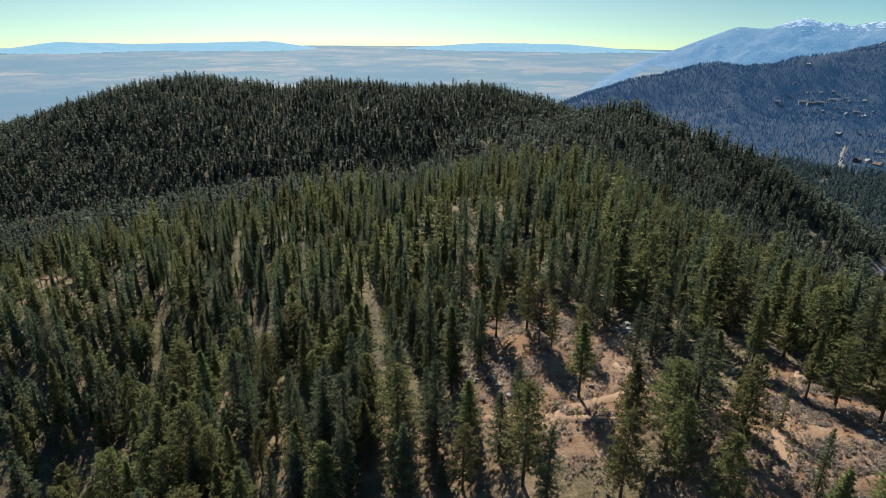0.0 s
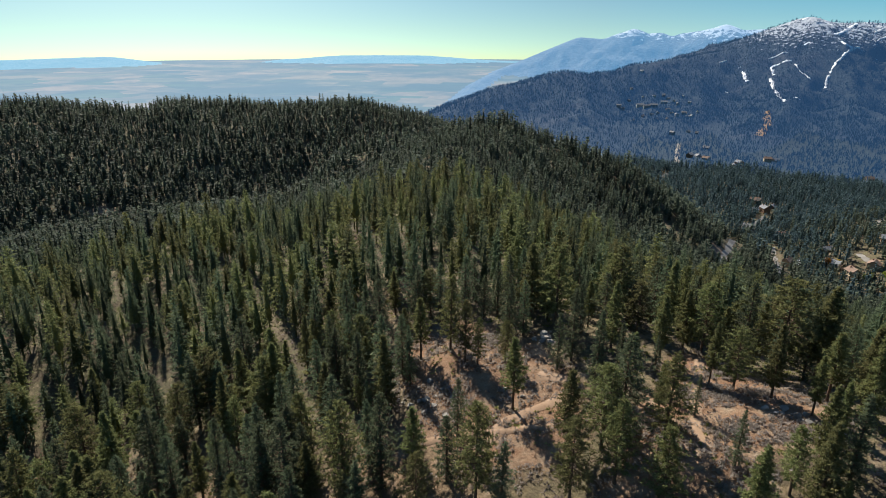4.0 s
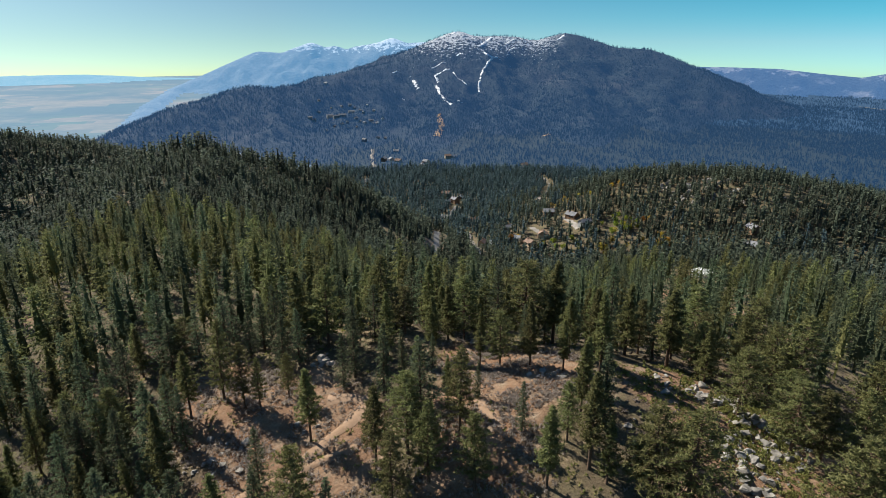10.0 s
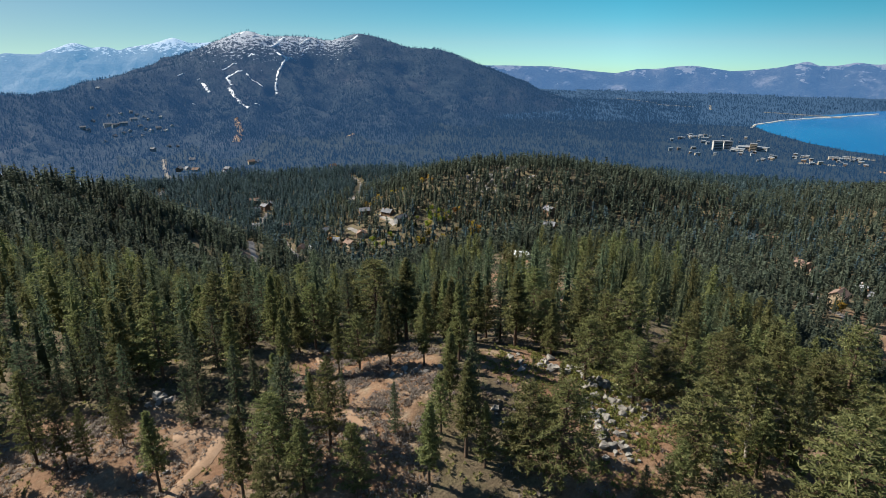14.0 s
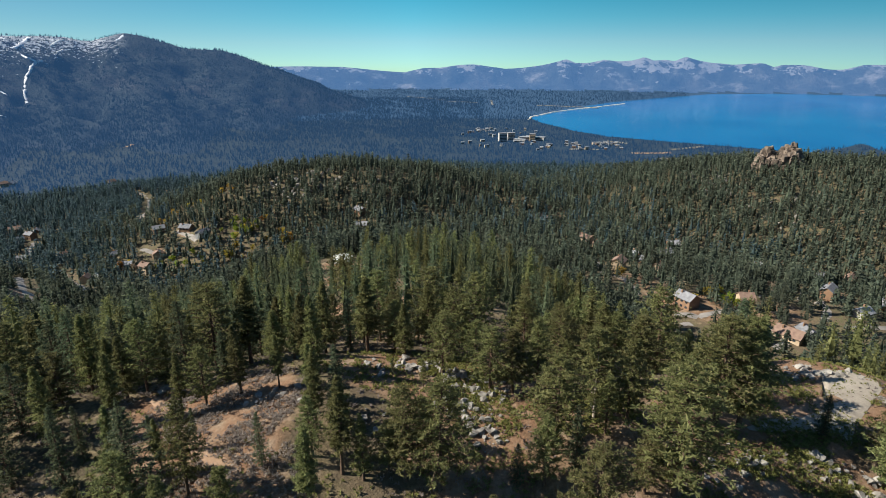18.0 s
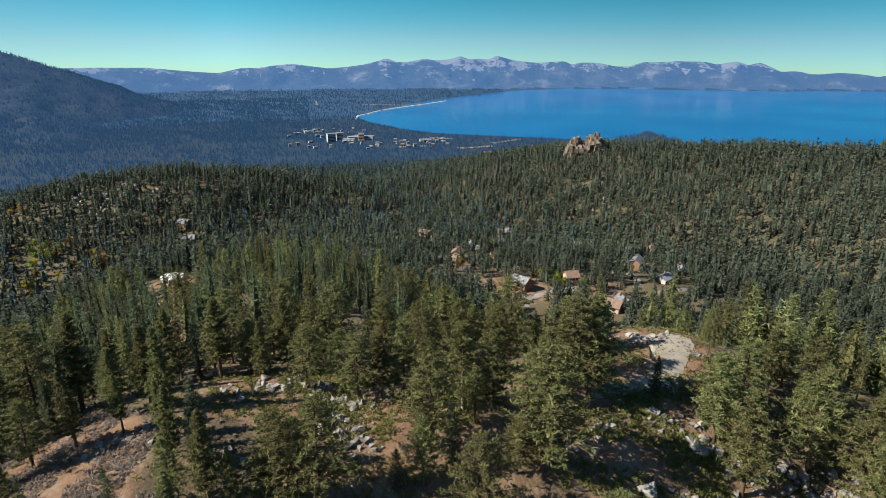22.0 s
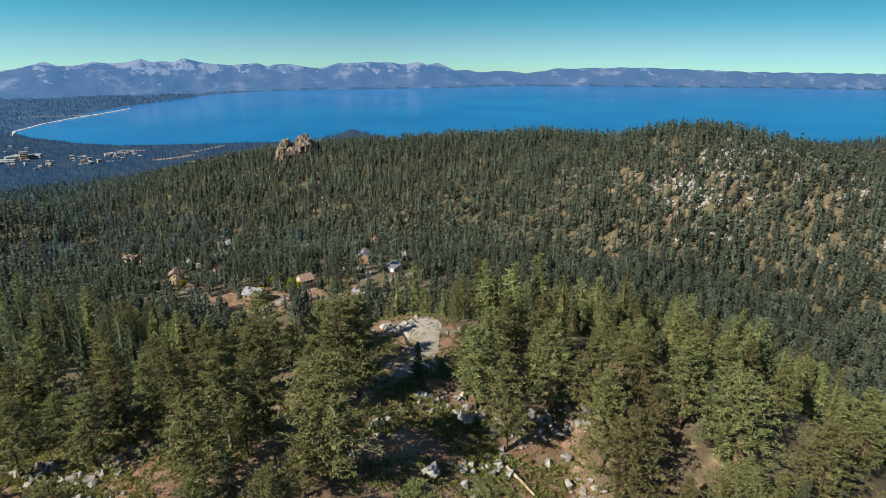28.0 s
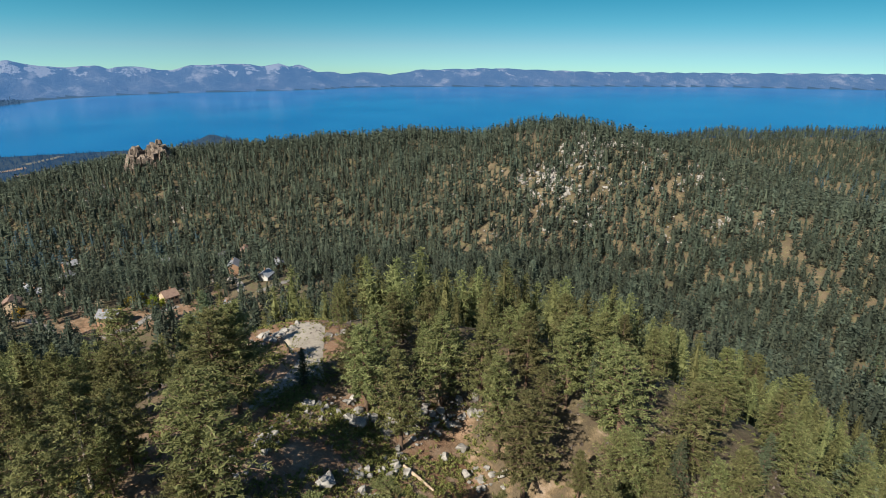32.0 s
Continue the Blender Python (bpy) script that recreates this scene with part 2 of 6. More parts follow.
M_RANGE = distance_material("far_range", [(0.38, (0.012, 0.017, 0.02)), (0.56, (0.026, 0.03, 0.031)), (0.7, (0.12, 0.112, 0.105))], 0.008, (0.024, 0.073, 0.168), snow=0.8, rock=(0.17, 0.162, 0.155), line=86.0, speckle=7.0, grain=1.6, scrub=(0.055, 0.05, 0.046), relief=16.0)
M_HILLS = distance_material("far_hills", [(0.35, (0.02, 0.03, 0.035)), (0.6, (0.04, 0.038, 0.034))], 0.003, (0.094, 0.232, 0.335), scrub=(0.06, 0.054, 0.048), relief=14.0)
M_VALLEY = fields_material()


def water_material():
    n = Nodes("lake_water")
    z = n.noise(0.004, 3, 0.5)
    col = n.ramp(z, [(0.35, (0.003, 0.042, 0.12)), (0.65, (0.008, 0.072, 0.16))])
    n.bump(n.noise(0.3, 3), 0.15, 0.5)
    # added blue emission brightens the water beyond what it reflects
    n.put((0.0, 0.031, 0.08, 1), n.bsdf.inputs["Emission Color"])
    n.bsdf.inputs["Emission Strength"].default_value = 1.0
    return n.finish(col, 0.16)


M_WATER = water_material()

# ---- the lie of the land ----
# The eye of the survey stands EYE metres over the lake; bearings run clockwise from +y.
EYE = 230.0
LAKE = 0.0


def crest(rows, slope, soft=25.0, tree=12.0):
    """A ridge: rows of bearing, distance and the angle at which its tree tops stand over the eye's level."""
    pts = []
    for az, r, el in rows:
        a = radians(az)
        pts.append((r * math.sin(a), r * math.cos(a), EYE + r * math.tan(radians(el)) - tree))
    return np.array(pts), slope, soft


def ridge_height(x, y, ridge):
    """The height of one ridge at the places x, y: its crest's line, falling off to both sides."""
    pts, slope, soft = ridge
    best = np.full(x.shape, -1e9)
    for (x0, y0, z0), (x1, y1, z1) in zip(pts[:-1], pts[1:]):
        dx, dy = x1 - x0, y1 - y0
        f = np.clip(((x - x0) * dx + (y - y0) * dy) / (dx * dx + dy * dy), 0, 1)
        d = np.hypot(x - x0 - f * dx, y - y0 - f * dy)
        best = np.maximum(best, z0 + f * (z1 - z0) - slope * (np.sqrt(d * d + soft * soft) - soft))
    return best


def smooth_max(a, b, k):
    h = np.clip(0.5 + 0.5 * (a - b) / k, 0, 1)
    return b + (a - b) * h + k * h * (1 - h)


def waves(x, y, size, seed):
    """Gentle unevenness: a few crossed waves of about that size."""
    rng = np.random.RandomState(seed)
    total = np.zeros(x.shape)
    for _ in range(7):
        a, p, s = rng.uniform(0, 6.28), rng.uniform(0, 6.28), size * rng.uniform(0.6, 1.6)
        total += np.sin((x * math.cos(a) + y * math.sin(a)) / s * 6.28 + p)
    return total / 7


# near ground: a broad spur under the camera that runs north to a dome and falls east and south-east into a valley
SPUR = crest([(40, 72, -33.2), (10, 85, -30.8), (-8, 150, -20.4), (-5, 300, -13.0), (-3, 420, -9.45)], 0.5, 25, 0)
SPUR_E = crest([(128, 92, -31.5), (116, 98, -29.5), (103, 104, -27.8), (96, 93, -28.2), (75, 68, -35.2), (40, 72, -33.2)], 0.85, 26, 0)
SPUR_W = crest([(-8, 150, -21.5), (-26, 180, -21.5), (-46, 160, -25.0), (-62, 150, -27)], 0.28, 40, 0)
RIDGE_B = crest([(-14, 470, -9.9), (-5.5, 430, -9.5), (3, 420, -9.4), (8, 400, -10.8), (12, 375, -13), (15, 345, -15.8), (17, 310, -18.8), (19, 260, -22.5)], 0.85, 20, 12)
DOME = crest([(-72, 600, -12.5), (-57.6, 623, -9.83), (-55.3, 643, -9.6), (-53.2, 663, -8.96), (-50.6, 673, -8.27), (-48.5, 683, -7.32), (-46.6, 698, -6.38), (-44.5, 709, -5.51), (-42.4, 719, -5.32), (-39, 724, -5.88), (-35.1, 729, -6.39), (-31.2, 730, -5.84), (-27.3, 731, -6.01), (-23.6, 728, -6.36), (-16.7, 722, -6.29), (-14.8, 718, -6.92), (-12.9, 713, -7.91), (-11.2, 708, -8.73)], 0.34, 40, 12)
TANK_SPUR = crest([(58, 110, -26.6), (52, 170, -21.8), (47.3, 222, -20.5), (43, 280, -22.4)], 0.5, 25, 0)
NOSE = crest([(22, 95, -30), (24, 150, -27.6), (25, 210, -25.6), (26.5, 265, -24.2)], 0.55, 30, 0)
HILL_C = crest([(36, 640, -13.4), (39, 640, -12.1), (43, 640, -10.4), (50, 640, -10.1), (54, 640, -10.6), (57, 650, -11.9), (63, 660, -11.8), (71, 660, -13.4)], 0.36, 30, 12)
CRAG = crest([(70, 640, -13.8), (79, 690, -11.2), (85.7, 710, -9.3), (89.6, 710, -8.7), (95, 700, -8.5), (104, 680, -8.0), (111, 660, -7.6), (118, 630, -8.1)], 0.26, 40, 12)
SUMMIT = crest([(111, 660, -7.8), (118, 630, -8.1), (122, 610, -7.0), (125, 600, -6.1), (130, 590, -6.8), (133, 570, -7.6), (136, 540, -9.1), (140, 500, -10.6), (146, 460, -11.6), (156, 420, -12.6)], 0.36, 35, 12)
BEHIND = crest([(130, 1050, -8.2), (135, 1050, -7.3), (141, 1080, -6.2), (151, 1100, -5.4), (165, 1100, -5.5)], 0.25, 60, 10)
ISLE = crest([(92.6, 1440, -7.9), (93.3, 1440, -7.5), (94.2, 1440, -7.9)], 0.35, 8, 4)
MOUNT = crest([(-16.3, 1229, -8.94), (-13, 1309, -8.5), (-10.5, 1480, -7.97), (-8.4, 1530, -7.34), (-6, 1590, -6.79), (-4.5, 1620, -6.13), (-3.5, 1640, -5.49), (-2, 1680, -4.8), (-0, 1720, -4.56), (1.5, 1750, -4.1), (3, 1790, -3.49), (5.3, 1850, -3.72), (6.6, 1890, -3.48), (7.8, 1920, -3.5), (9.7, 1970, -2.71), (11.7, 2030, -2.38), (13.8, 2130, -2.03), (16.4, 2260, -1.49), (18.5, 2370, -1.05), (19.5, 2430, -0.42), (21, 2480, 0.55), (21.9, 2480, 1.07), (23, 2490, 0.78), (24.3, 2500, 0.64), (25.8, 2510, 0.68), (27, 2520, 0.63), (28.3, 2530, 0.34), (29.2, 2530, 0.29), (30.4, 2540, 0.61), (31.5, 2550, 0.89), (32.2, 2550, 0.75), (33.1, 2540, 0.28), (34.3, 2520, -0.14), (35.5, 2500, -0.32), (38.4, 2450, -0.46), (39.3, 2440, -0.81), (41, 2400, -1.8), (42.7, 2350, -2.15), (44.2, 2320, -2.99), (45.6, 2280, -3.8), (47.4, 2220, -4.96), (49.1, 2160, -5.88), (51.1, 2090, -6.57), (52.5, 2040, -7.22), (60, 1800, -9.07), (64, 1700, -9.3)], 0.4, 30, 5)
MOUNT_SPURS = [crest([(31.6, 2560, 0.6), (32.5, 2150, -2.9), (33.5, 1700, -6.6), (35, 1250, -10.2)], 0.3, 60, 6),
               crest([(22.2, 2550, 0.6), (21, 2100, -3.3), (19.5, 1650, -6.9), (19, 1200, -10.4)], 0.3, 60, 6),
               crest([(27, 2540, 0.0), (26.5, 2000, -4.6), (26.5, 1500, -8.4)], 0.3, 60, 6),
               crest([(39.0, 2330, -2.0), (40.3, 2000, -4.8), (42, 1550, -8.6), (43, 1250, -10.3)], 0.46, 60, 6),
               crest([(12, 2100, -2.8), (12.5, 1700, -6.0), (13, 1300, -9.6)], 0.32, 60, 6),
               crest([(3, 1800, -3.7), (5, 1450, -7.2), (8, 1150, -10.6)], 0.35, 50, 6)]
PEAKS = crest([(-6.7, 1881, -6.42), (-5.9, 2109, -5.73), (-4.9, 2517, -4.8), (-3.3, 3113, -3.89), (-1.8, 3439, -3.11), (-0.9, 3439, -2.88), (0.3, 3439, -2.86), (1.6, 3439, -2.05), (2.7, 3439, -1.44), (3.2, 3439, -1.34), (4.2, 3439, -0.68), (5.7, 3439, -0.78), (6.7, 3439, -0.83), (7.7, 3439, -0.3), (8.7, 3440, 0.03), (9.7, 3440, -0.36), (10.8, 3440, -0.26), (11.8, 3440, -0.56), (12.8, 3440, -0.27), (14.1, 3440, -0.07), (14.8, 3440, 0.07), (15.9, 3440, 0.41), (16.9, 3440, -0.03), (18.9, 3440, 0.07), (19.7, 3440, -0.03), (21.5, 3440, 0.4), (24.5, 3441, 0.3)], 0.42, 20, 0)
RANGE = crest([(38, 3300, -2), (40, 3300, -1.95), (45.5, 3296, -1.99), (48.9, 3296, -2.06), (50.9, 3296, -2.27), (54.6, 3296, -2.61), (56.4, 3295, -2.22), (58, 3295, -2.2), (59.6, 3295, -1.98), (61, 3295, -1.9), (62.4, 3295, -2.11), (63.9, 3295, -2.31), (65.8, 3295, -2.18), (67.3, 3301, -2), (68.3, 3306, -1.76), (69.3, 3311, -1.47), (69.9, 3314, -1.76), (71.4, 3321, -1.72), (72.6, 3328, -1.52), (73.9, 3334, -1.67), (75, 3339, -1.57), (76, 3344, -1.28), (76.8, 3350, -1.52), (77.8, 3357, -1.47), (78.6, 3362, -1.62), (79.4, 3369, -1.27), (80.4, 3375, -1.52), (81.4, 3383, -1.66), (83.2, 3395, -1.85), (85.3, 3410, -1.69), (86, 3415, -1.94), (86.8, 3421, -1.78), (88.3, 3431, -1.82), (89.8, 3442, -2.1), (91.1, 3454, -2.04), (92.3, 3466, -1.74), (93.3, 3476, -1.73), (94.2, 3486, -1.63), (97.1, 3514, -1.64), (98.3, 3526, -1.82), (99.6, 3539, -1.61), (100.5, 3552, -1.83), (101.3, 3565, -1.68), (101.9, 3574, -1.95), (102.5, 3585, -2.3), (104.3, 3615, -2.31), (105.8, 3640, -2.5), (107, 3660, -2.29), (109.6, 3703, -2.53), (110.7, 3722, -2.37), (112, 3750, -2.1), (119, 3850, -1.9), (128, 4000, -2.1), (137, 4250, -2), (150, 4600, -1.75), (168, 4700, -1.9)], 0.5, 14, 0)
HILLS = crest([(-75, 4500, -2.6), (-60, 4500, -2.75), (-55, 4500, -2.6), (-52, 4500, -2.18), (-47, 4500, -2.4), (-42, 4500, -2.35), (-36.7, 4500, -2.25), (-35, 4500, -2.75), (-27, 4500, -3.2), (-22, 4500, -2.6), (-17.2, 4500, -2.3), (-9.6, 4500, -2.3), (-4, 4500, -2.7), (6, 4500, -3.0)], 0.16, 60, 0)


def off_crest(x, y, ridge):
    """How far the places lie from a ridge's line, 0 on it to 1 well below it: gullies only cut the flanks."""
    pts = ridge[0]
    near = np.full(x.shape, 1e9)
    for (x0, y0, _), (x1, y1, _) in zip(pts[:-1], pts[1:]):
        dx, dy = x1 - x0, y1 - y0
        f = np.clip(((x - x0) * dx + (y - y0) * dy) / (dx * dx + dy * dy), 0, 1)
        near = np.minimum(near, np.hypot(x - x0 - f * dx, y - y0 - f * dy))
    return np.clip(near / 230, 0, 1)


def terrain(x, y):
    """Ground height over the lake at the places x, y (arrays)."""
    x, y = np.asarray(x, float), np.asarray(y, float)
    r = np.hypot(x, y)
    az = np.degrees(np.arctan2(x, y))
    # the valley floors between the spurs slope down to the plain; the western one lies deeper
    west = np.clip((az + 14) / 8, 0, 1) * np.clip((47 - az) / 11, 0, 1)
    east_floor = np.interp(r, [0, 120, 200, 300, 350, 450, 650, 900, 1150, 1400], [140, 116, 104, 97, 92, 74, 54, 30, 12, 4.2])
    west_floor = np.interp(r, [0, 120, 200, 300, 400, 550, 720, 1050, 1330, 1400], [140, 108, 82, 62, 50, 38, 27, 15, 8, 4.2])
    base = east_floor + (west_floor - east_floor) * west
    z = base + 3 * waves(x, y, 160, 3) * np.clip(r / 200, 0, 1) * np.clip((1380 - r) / 300, 0, 1)
    for ridge, k in ((SPUR, 8), (SPUR_E, 6), (RIDGE_B, 10), (DOME, 12), (TANK_SPUR, 8), (NOSE, 8), (HILL_C, 12), (CRAG, 14), (SUMMIT, 10), (BEHIND, 20), (ISLE, 4), (MOUNT, 10), *[(spur, 14) for spur in MOUNT_SPURS], (PEAKS, 10), (RANGE, 10), (HILLS, 10)):
        z = smooth_max(ridge_height(x, y, ridge), z, k)
    z = smooth_max(ridge_height(x, y, SPUR_W) - 0.7 * np.clip(x + 15, 0, None), z, 8)
    # the gully below the turnaround
    z = z - 24 * np.exp(-(((az - 87) / 13) ** 2) - ((r - 190) / 58) ** 2)
    # the levelled turnaround on the edge of the slope
    pad = np.clip(1.6 - np.hypot(x - 97.0, y + 10.5) / 11, 0, 1)
    near = (1 - pad) * np.clip((r - 30) / 60, 0, 1) * np.clip((1300 - r) / 300, 0, 1)
    z = z + near * (1.6 * waves(x, y, 45, 5) + 0.5 * waves(x, y, 14, 6) + 4 * waves(x, y, 110, 8) * np.clip((r - 120) / 200, 0, 1))
    far = r > 950
    if far.any():
        fx, fy, fz, fr, fa = x[far], y[far], z[far], r[far], az[far]
        lift = np.clip((fz - 9) / 40, 0, 1) * np.clip((fr - 1000) / 400, 0, 1)
        flank = np.minimum(np.minimum(off_crest(fx, fy, MOUNT), off_crest(fx, fy, PEAKS)), np.minimum(off_crest(fx, fy, RANGE), off_crest(fx, fy, HILLS)))
        # gullies run down the slopes
        down = np.abs(waves(fa * 34, fr * 0.22, 210, 14)) + 0.55 * np.abs(waves(fa * 34, fr * 0.3, 90, 15))
        hollow = np.abs(waves(fx, fy, 300, 16)) + 0.5 * np.abs(waves(fx, fy, 120, 17)) + 0.25 * np.abs(waves(fx, fy, 60, 18))
        deep = np.where(fr > 2750, 50, 30)
        fz = fz - lift * flank * (deep * (down + 0.8 * hollow) - 0.45 * deep) + lift * np.minimum(1, 3 * flank) * 3 * waves(fx, fy, 70, 13)
        z = z.copy()
        z[far] = fz
    z = z * (1 - pad) + 178.6 * pad
    return np.maximum(z, LAKE - 2)


def height(x, y):
    return float(terrain(np.array([x]), np.array([y]))[0])


def polar(az, r):
    a = radians(az)
    return r * math.sin(a), r * math.cos(a)


def sheet(name, azs, rs, material, keep=None, label="", kind="structure"):
    """A stretch of ground on a grid of bearings and distances."""
    A, R = np.meshgrid(np.radians(azs), rs, indexing="ij")
    x, y = R * np.sin(A), R * np.cos(A)
    z = terrain(x, y)
    na, nr = A.shape
    idx = np.arange(na * nr).reshape(na, nr)
    quads = np.stack([idx[:-1, :-1], idx[:-1, 1:], idx[1:, 1:], idx[1:, :-1]], -1).reshape(-1, 4)
    if keep is not None:
        cx, cy = x.ravel()[quads].mean(1), y.ravel()[quads].mean(1)
        quads = quads[keep(cx, cy)]
    return raw_mesh(name, np.stack([x, y, z], -1).reshape(-1, 3), quads, material, label, kind)


def raw_mesh(name, verts, faces, material, label="", kind="", smooth=True):
    """A mesh object from arrays of vertices and equal-sided faces."""
    me = bpy.data.meshes.new(name)
    faces = np.asarray(faces, np.int32)
    used = np.unique(faces)
    if len(used) < len(verts):
        back_to = np.zeros(len(verts), np.int32)
        back_to[used] = np.arange(len(used))
        verts, faces = np.asarray(verts)[used], back_to[faces]
    n, k = faces.shape
    me.vertices.add(len(verts))
    me.vertices.foreach_set("co", np.asarray(verts, np.float32).ravel())
    me.loops.add(n * k)
    me.loops.foreach_set("vertex_index", faces.ravel())
    me.polygons.add(n)
    me.polygons.foreach_set("loop_start", np.arange(0, n * k, k, dtype=np.int32))
    me.polygons.foreach_set("loop_total", np.full(n, k, np.int32))
    me.polygons.foreach_set("use_smooth", np.full(n, smooth))
    me.update(calc_edges=True)
    me.materials.append(material)
    return tagged(new(name, me), label, "", "", kind)


GLADES = []         # open places: centre, radius, and how much wood stays


def glade(az, r, radius, left=0.0):
    GLADES.append((*polar(az, r), radius, left))


THINNED = []        # places where the wood only stands thinner


def thin(az, r, radius, left):
    THINNED.append((*polar(az, r), radius, left))


# sandy glades under the camera
glade(3.0, 67.6, 13.0, 0.02)
glade(-1.5, 74.3, 9.0, 0.02)
glade(7.8, 62.9, 10.0, 0.02)
glade(-3.7, 83.6, 8.0, 0.02)
glade(27.5, 78.1, 7.0, 0.02)
glade(29.6, 66.8, 10.0, 0.02)
glade(33.1, 72.1, 8.0, 0.02)
glade(29.2, 55.9, 8.0, 0.02)
# rock bands
glade(49.9, 75.3, 8.0, 0.03)
glade(54.5, 72.8, 9.0, 0.03)
glade(59.4, 74.0, 8.0, 0.03)
glade(61.5, 66.3, 9.0, 0.03)
glade(60.0, 59.1, 9.0, 0.03)
# meadow and turnaround
glade(97.0, 98.0, 12.0, 0.00)
glade(92.0, 83.5, 9.0, 0.00)
glade(88.7, 72.0, 12.0, 0.00)
glade(93.6, 69.2, 12.0, 0.00)
glade(100.3, 69.4, 12.0, 0.00)
glade(107.4, 75.5, 10.0, 0.00)
glade(98.3, 61.1, 10.0, 0.00)
glade(110.1, 69.0, 9.0, 0.00)
glade(73.1, 69.9, 6.0, 0.00)
glade(94.2, 78.1, 8.0, 0.00)
# road and houses in the valley
glade(77.4, 368.2, 16.0, 0.4)
glade(80.0, 332.7, 16.0, 0.4)
glade(82.8, 326.6, 20.0, 0.4)
glade(86.6, 327.2, 16.0, 0.4)
glade(90.7, 333.4, 16.0, 0.4)
glade(92.0, 305.2, 12.0, 0.4)
glade(93.8, 401.1, 14.0, 0.4)
# clearings on the slopes
glade(53.4, 130.2, 9.0, 0.15)
glade(44.9, 135.3, 8.0, 0.15)
glade(43.5, 178.2, 9.0, 0.15)
glade(49.6, 151.7, 8.0, 0.15)
glade(68.9, 587.6, 14.0, 0.15)
glade(24.1, 460.8, 14.0, 0.15)
glade(20.1, 368.7, 14.0, 0.15)
glade(31.0, 554.0, 8.0, 0.15)
glade(33.5, 571.9, 8.0, 0.15)
glade(47.1, 225.5, 9.0, 0.15)
glade(47.2, 200.2, 8.0, 0.15)
# stony slope
thin(126.7, 312.4, 14.0, 0.75)
thin(135.3, 382.8, 14.0, 0.75)
thin(123.3, 497.5, 24.0, 0.75)
thin(124.8, 485.9, 26.0, 0.75)
thin(127.0, 525.5, 22.0, 0.75)
thin(130.0, 556.1, 20.0, 0.75)
thin(126.2, 451.0, 24.0, 0.75)
thin(132.7, 497.5, 22.0, 0.75)
thin(138.8, 518.1, 22.0, 0.75)
thin(138.4, 429.0, 18.0, 0.75)
thin(135.9, 402.4, 14.0, 0.75)
thin(128.8, 434.8, 20.0, 0.75)
thin(115.9, 422.1, 16.0, 0.75)
# gaps in the west
glade(-57.7, 189.9, 12.0, 0.20)
glade(-56.2, 167.9, 9.0, 0.20)
glade(-38.9, 511.4, 12.0, 0.20)
glade(-16.6, 152.4, 7.0, 0.20)
glade(-49.5, 108.5, 6.0, 0.20)
glade(-50.7, 159.9, 8.0, 0.20)
glade(-7.5, 305.7, 14.0, 0.20)
glade(-11.4, 358.3, 10.0, 0.20)
# thin wood round the houses
thin(80.0, 350.0, 60.0, 0.42)
thin(90.0, 330.0, 58.0, 0.38)
thin(84.0, 300.0, 40.0, 0.38)
thin(97.0, 330.0, 40.0, 0.40)
glade(80.5, 318.0, 17.0, 0.35)
glade(84.0, 312.0, 18.0, 0.35)
glade(88.0, 315.0, 17.0, 0.35)
glade(91.0, 318.0, 16.0, 0.35)
glade(77.5, 352.0, 16.0, 0.35)
# sunny side of the meadow
thin(80.0, 74.0, 11.0, 0.15)
thin(88.0, 84.0, 9.0, 0.2)
thin(72.0, 66.0, 9.0, 0.3)
# edge above the gully
glade(84.0, 112.0, 12.0, 0.22)
glade(90.0, 118.0, 13.0, 0.22)
glade(97.0, 122.0, 12.0, 0.22)
glade(103.0, 126.0, 12.0, 0.22)
glade(79.0, 108.0, 10.0, 0.22)
glade(87.0, 135.0, 14.0, 0.22)
glade(95.0, 140.0, 13.0, 0.22)
# roads, with the wood before them kept low
ROADS = [
    ([(13.8, 1304), (13.8, 1212.6), (13.9, 1116), (13.9, 1084.8)], 8),
    ([(13.3, 978.9), (12.8, 942.4)], 6),
    ([(20.3, 622.4), (20.2, 452.8), (20.3, 374.4), (20.4, 347.5), (20.5, 341.2)], 4.5),
    ([(23.3, 604.2), (23.7, 573), (24.2, 505.3), (24.6, 463.3), (24.9, 445)], 4.5),
    ([(20.9, 681.2), (21.4, 716.2), (21.9, 750.2), (22.1, 787.2)], 4.5),
    ([(30.3, 992.8), (30.8, 967.8), (31.1, 930.3), (30.9, 861.1), (30.1, 682.8), (28.8, 680)], 5),
    ([(32.8, 579.6), (33.5, 564.9), (34, 555.9), (34.3, 548.4)], 5),
    ([(29.6, 575.2), (30.5, 556.8), (31, 547.8)], 4.5),
    ([(73.5, 416.3), (74.1, 368.3), (76.2, 349.2), (77.5, 323)], 4.5),
    ([(81.2, 301.9), (82.3, 303.9), (83.5, 301)], 5),
    ([(82, 289.1), (82.9, 292)], 4.5),
    ([(83.4, 301), (85.5, 316.3), (87.8, 323.6)], 4),
    ([(88.1, 308.1), (89.9, 301.8), (91.1, 289.7)], 4.5),
    ([(92.9, 382.5), (93.7, 354), (93.6, 336.9)], 4),
    ([(95.2, 333.3), (97.1, 341.1), (98.4, 348.9)], 4.5),
    ([(91.2, 287.5), (90.3, 280.1)], 4),
]
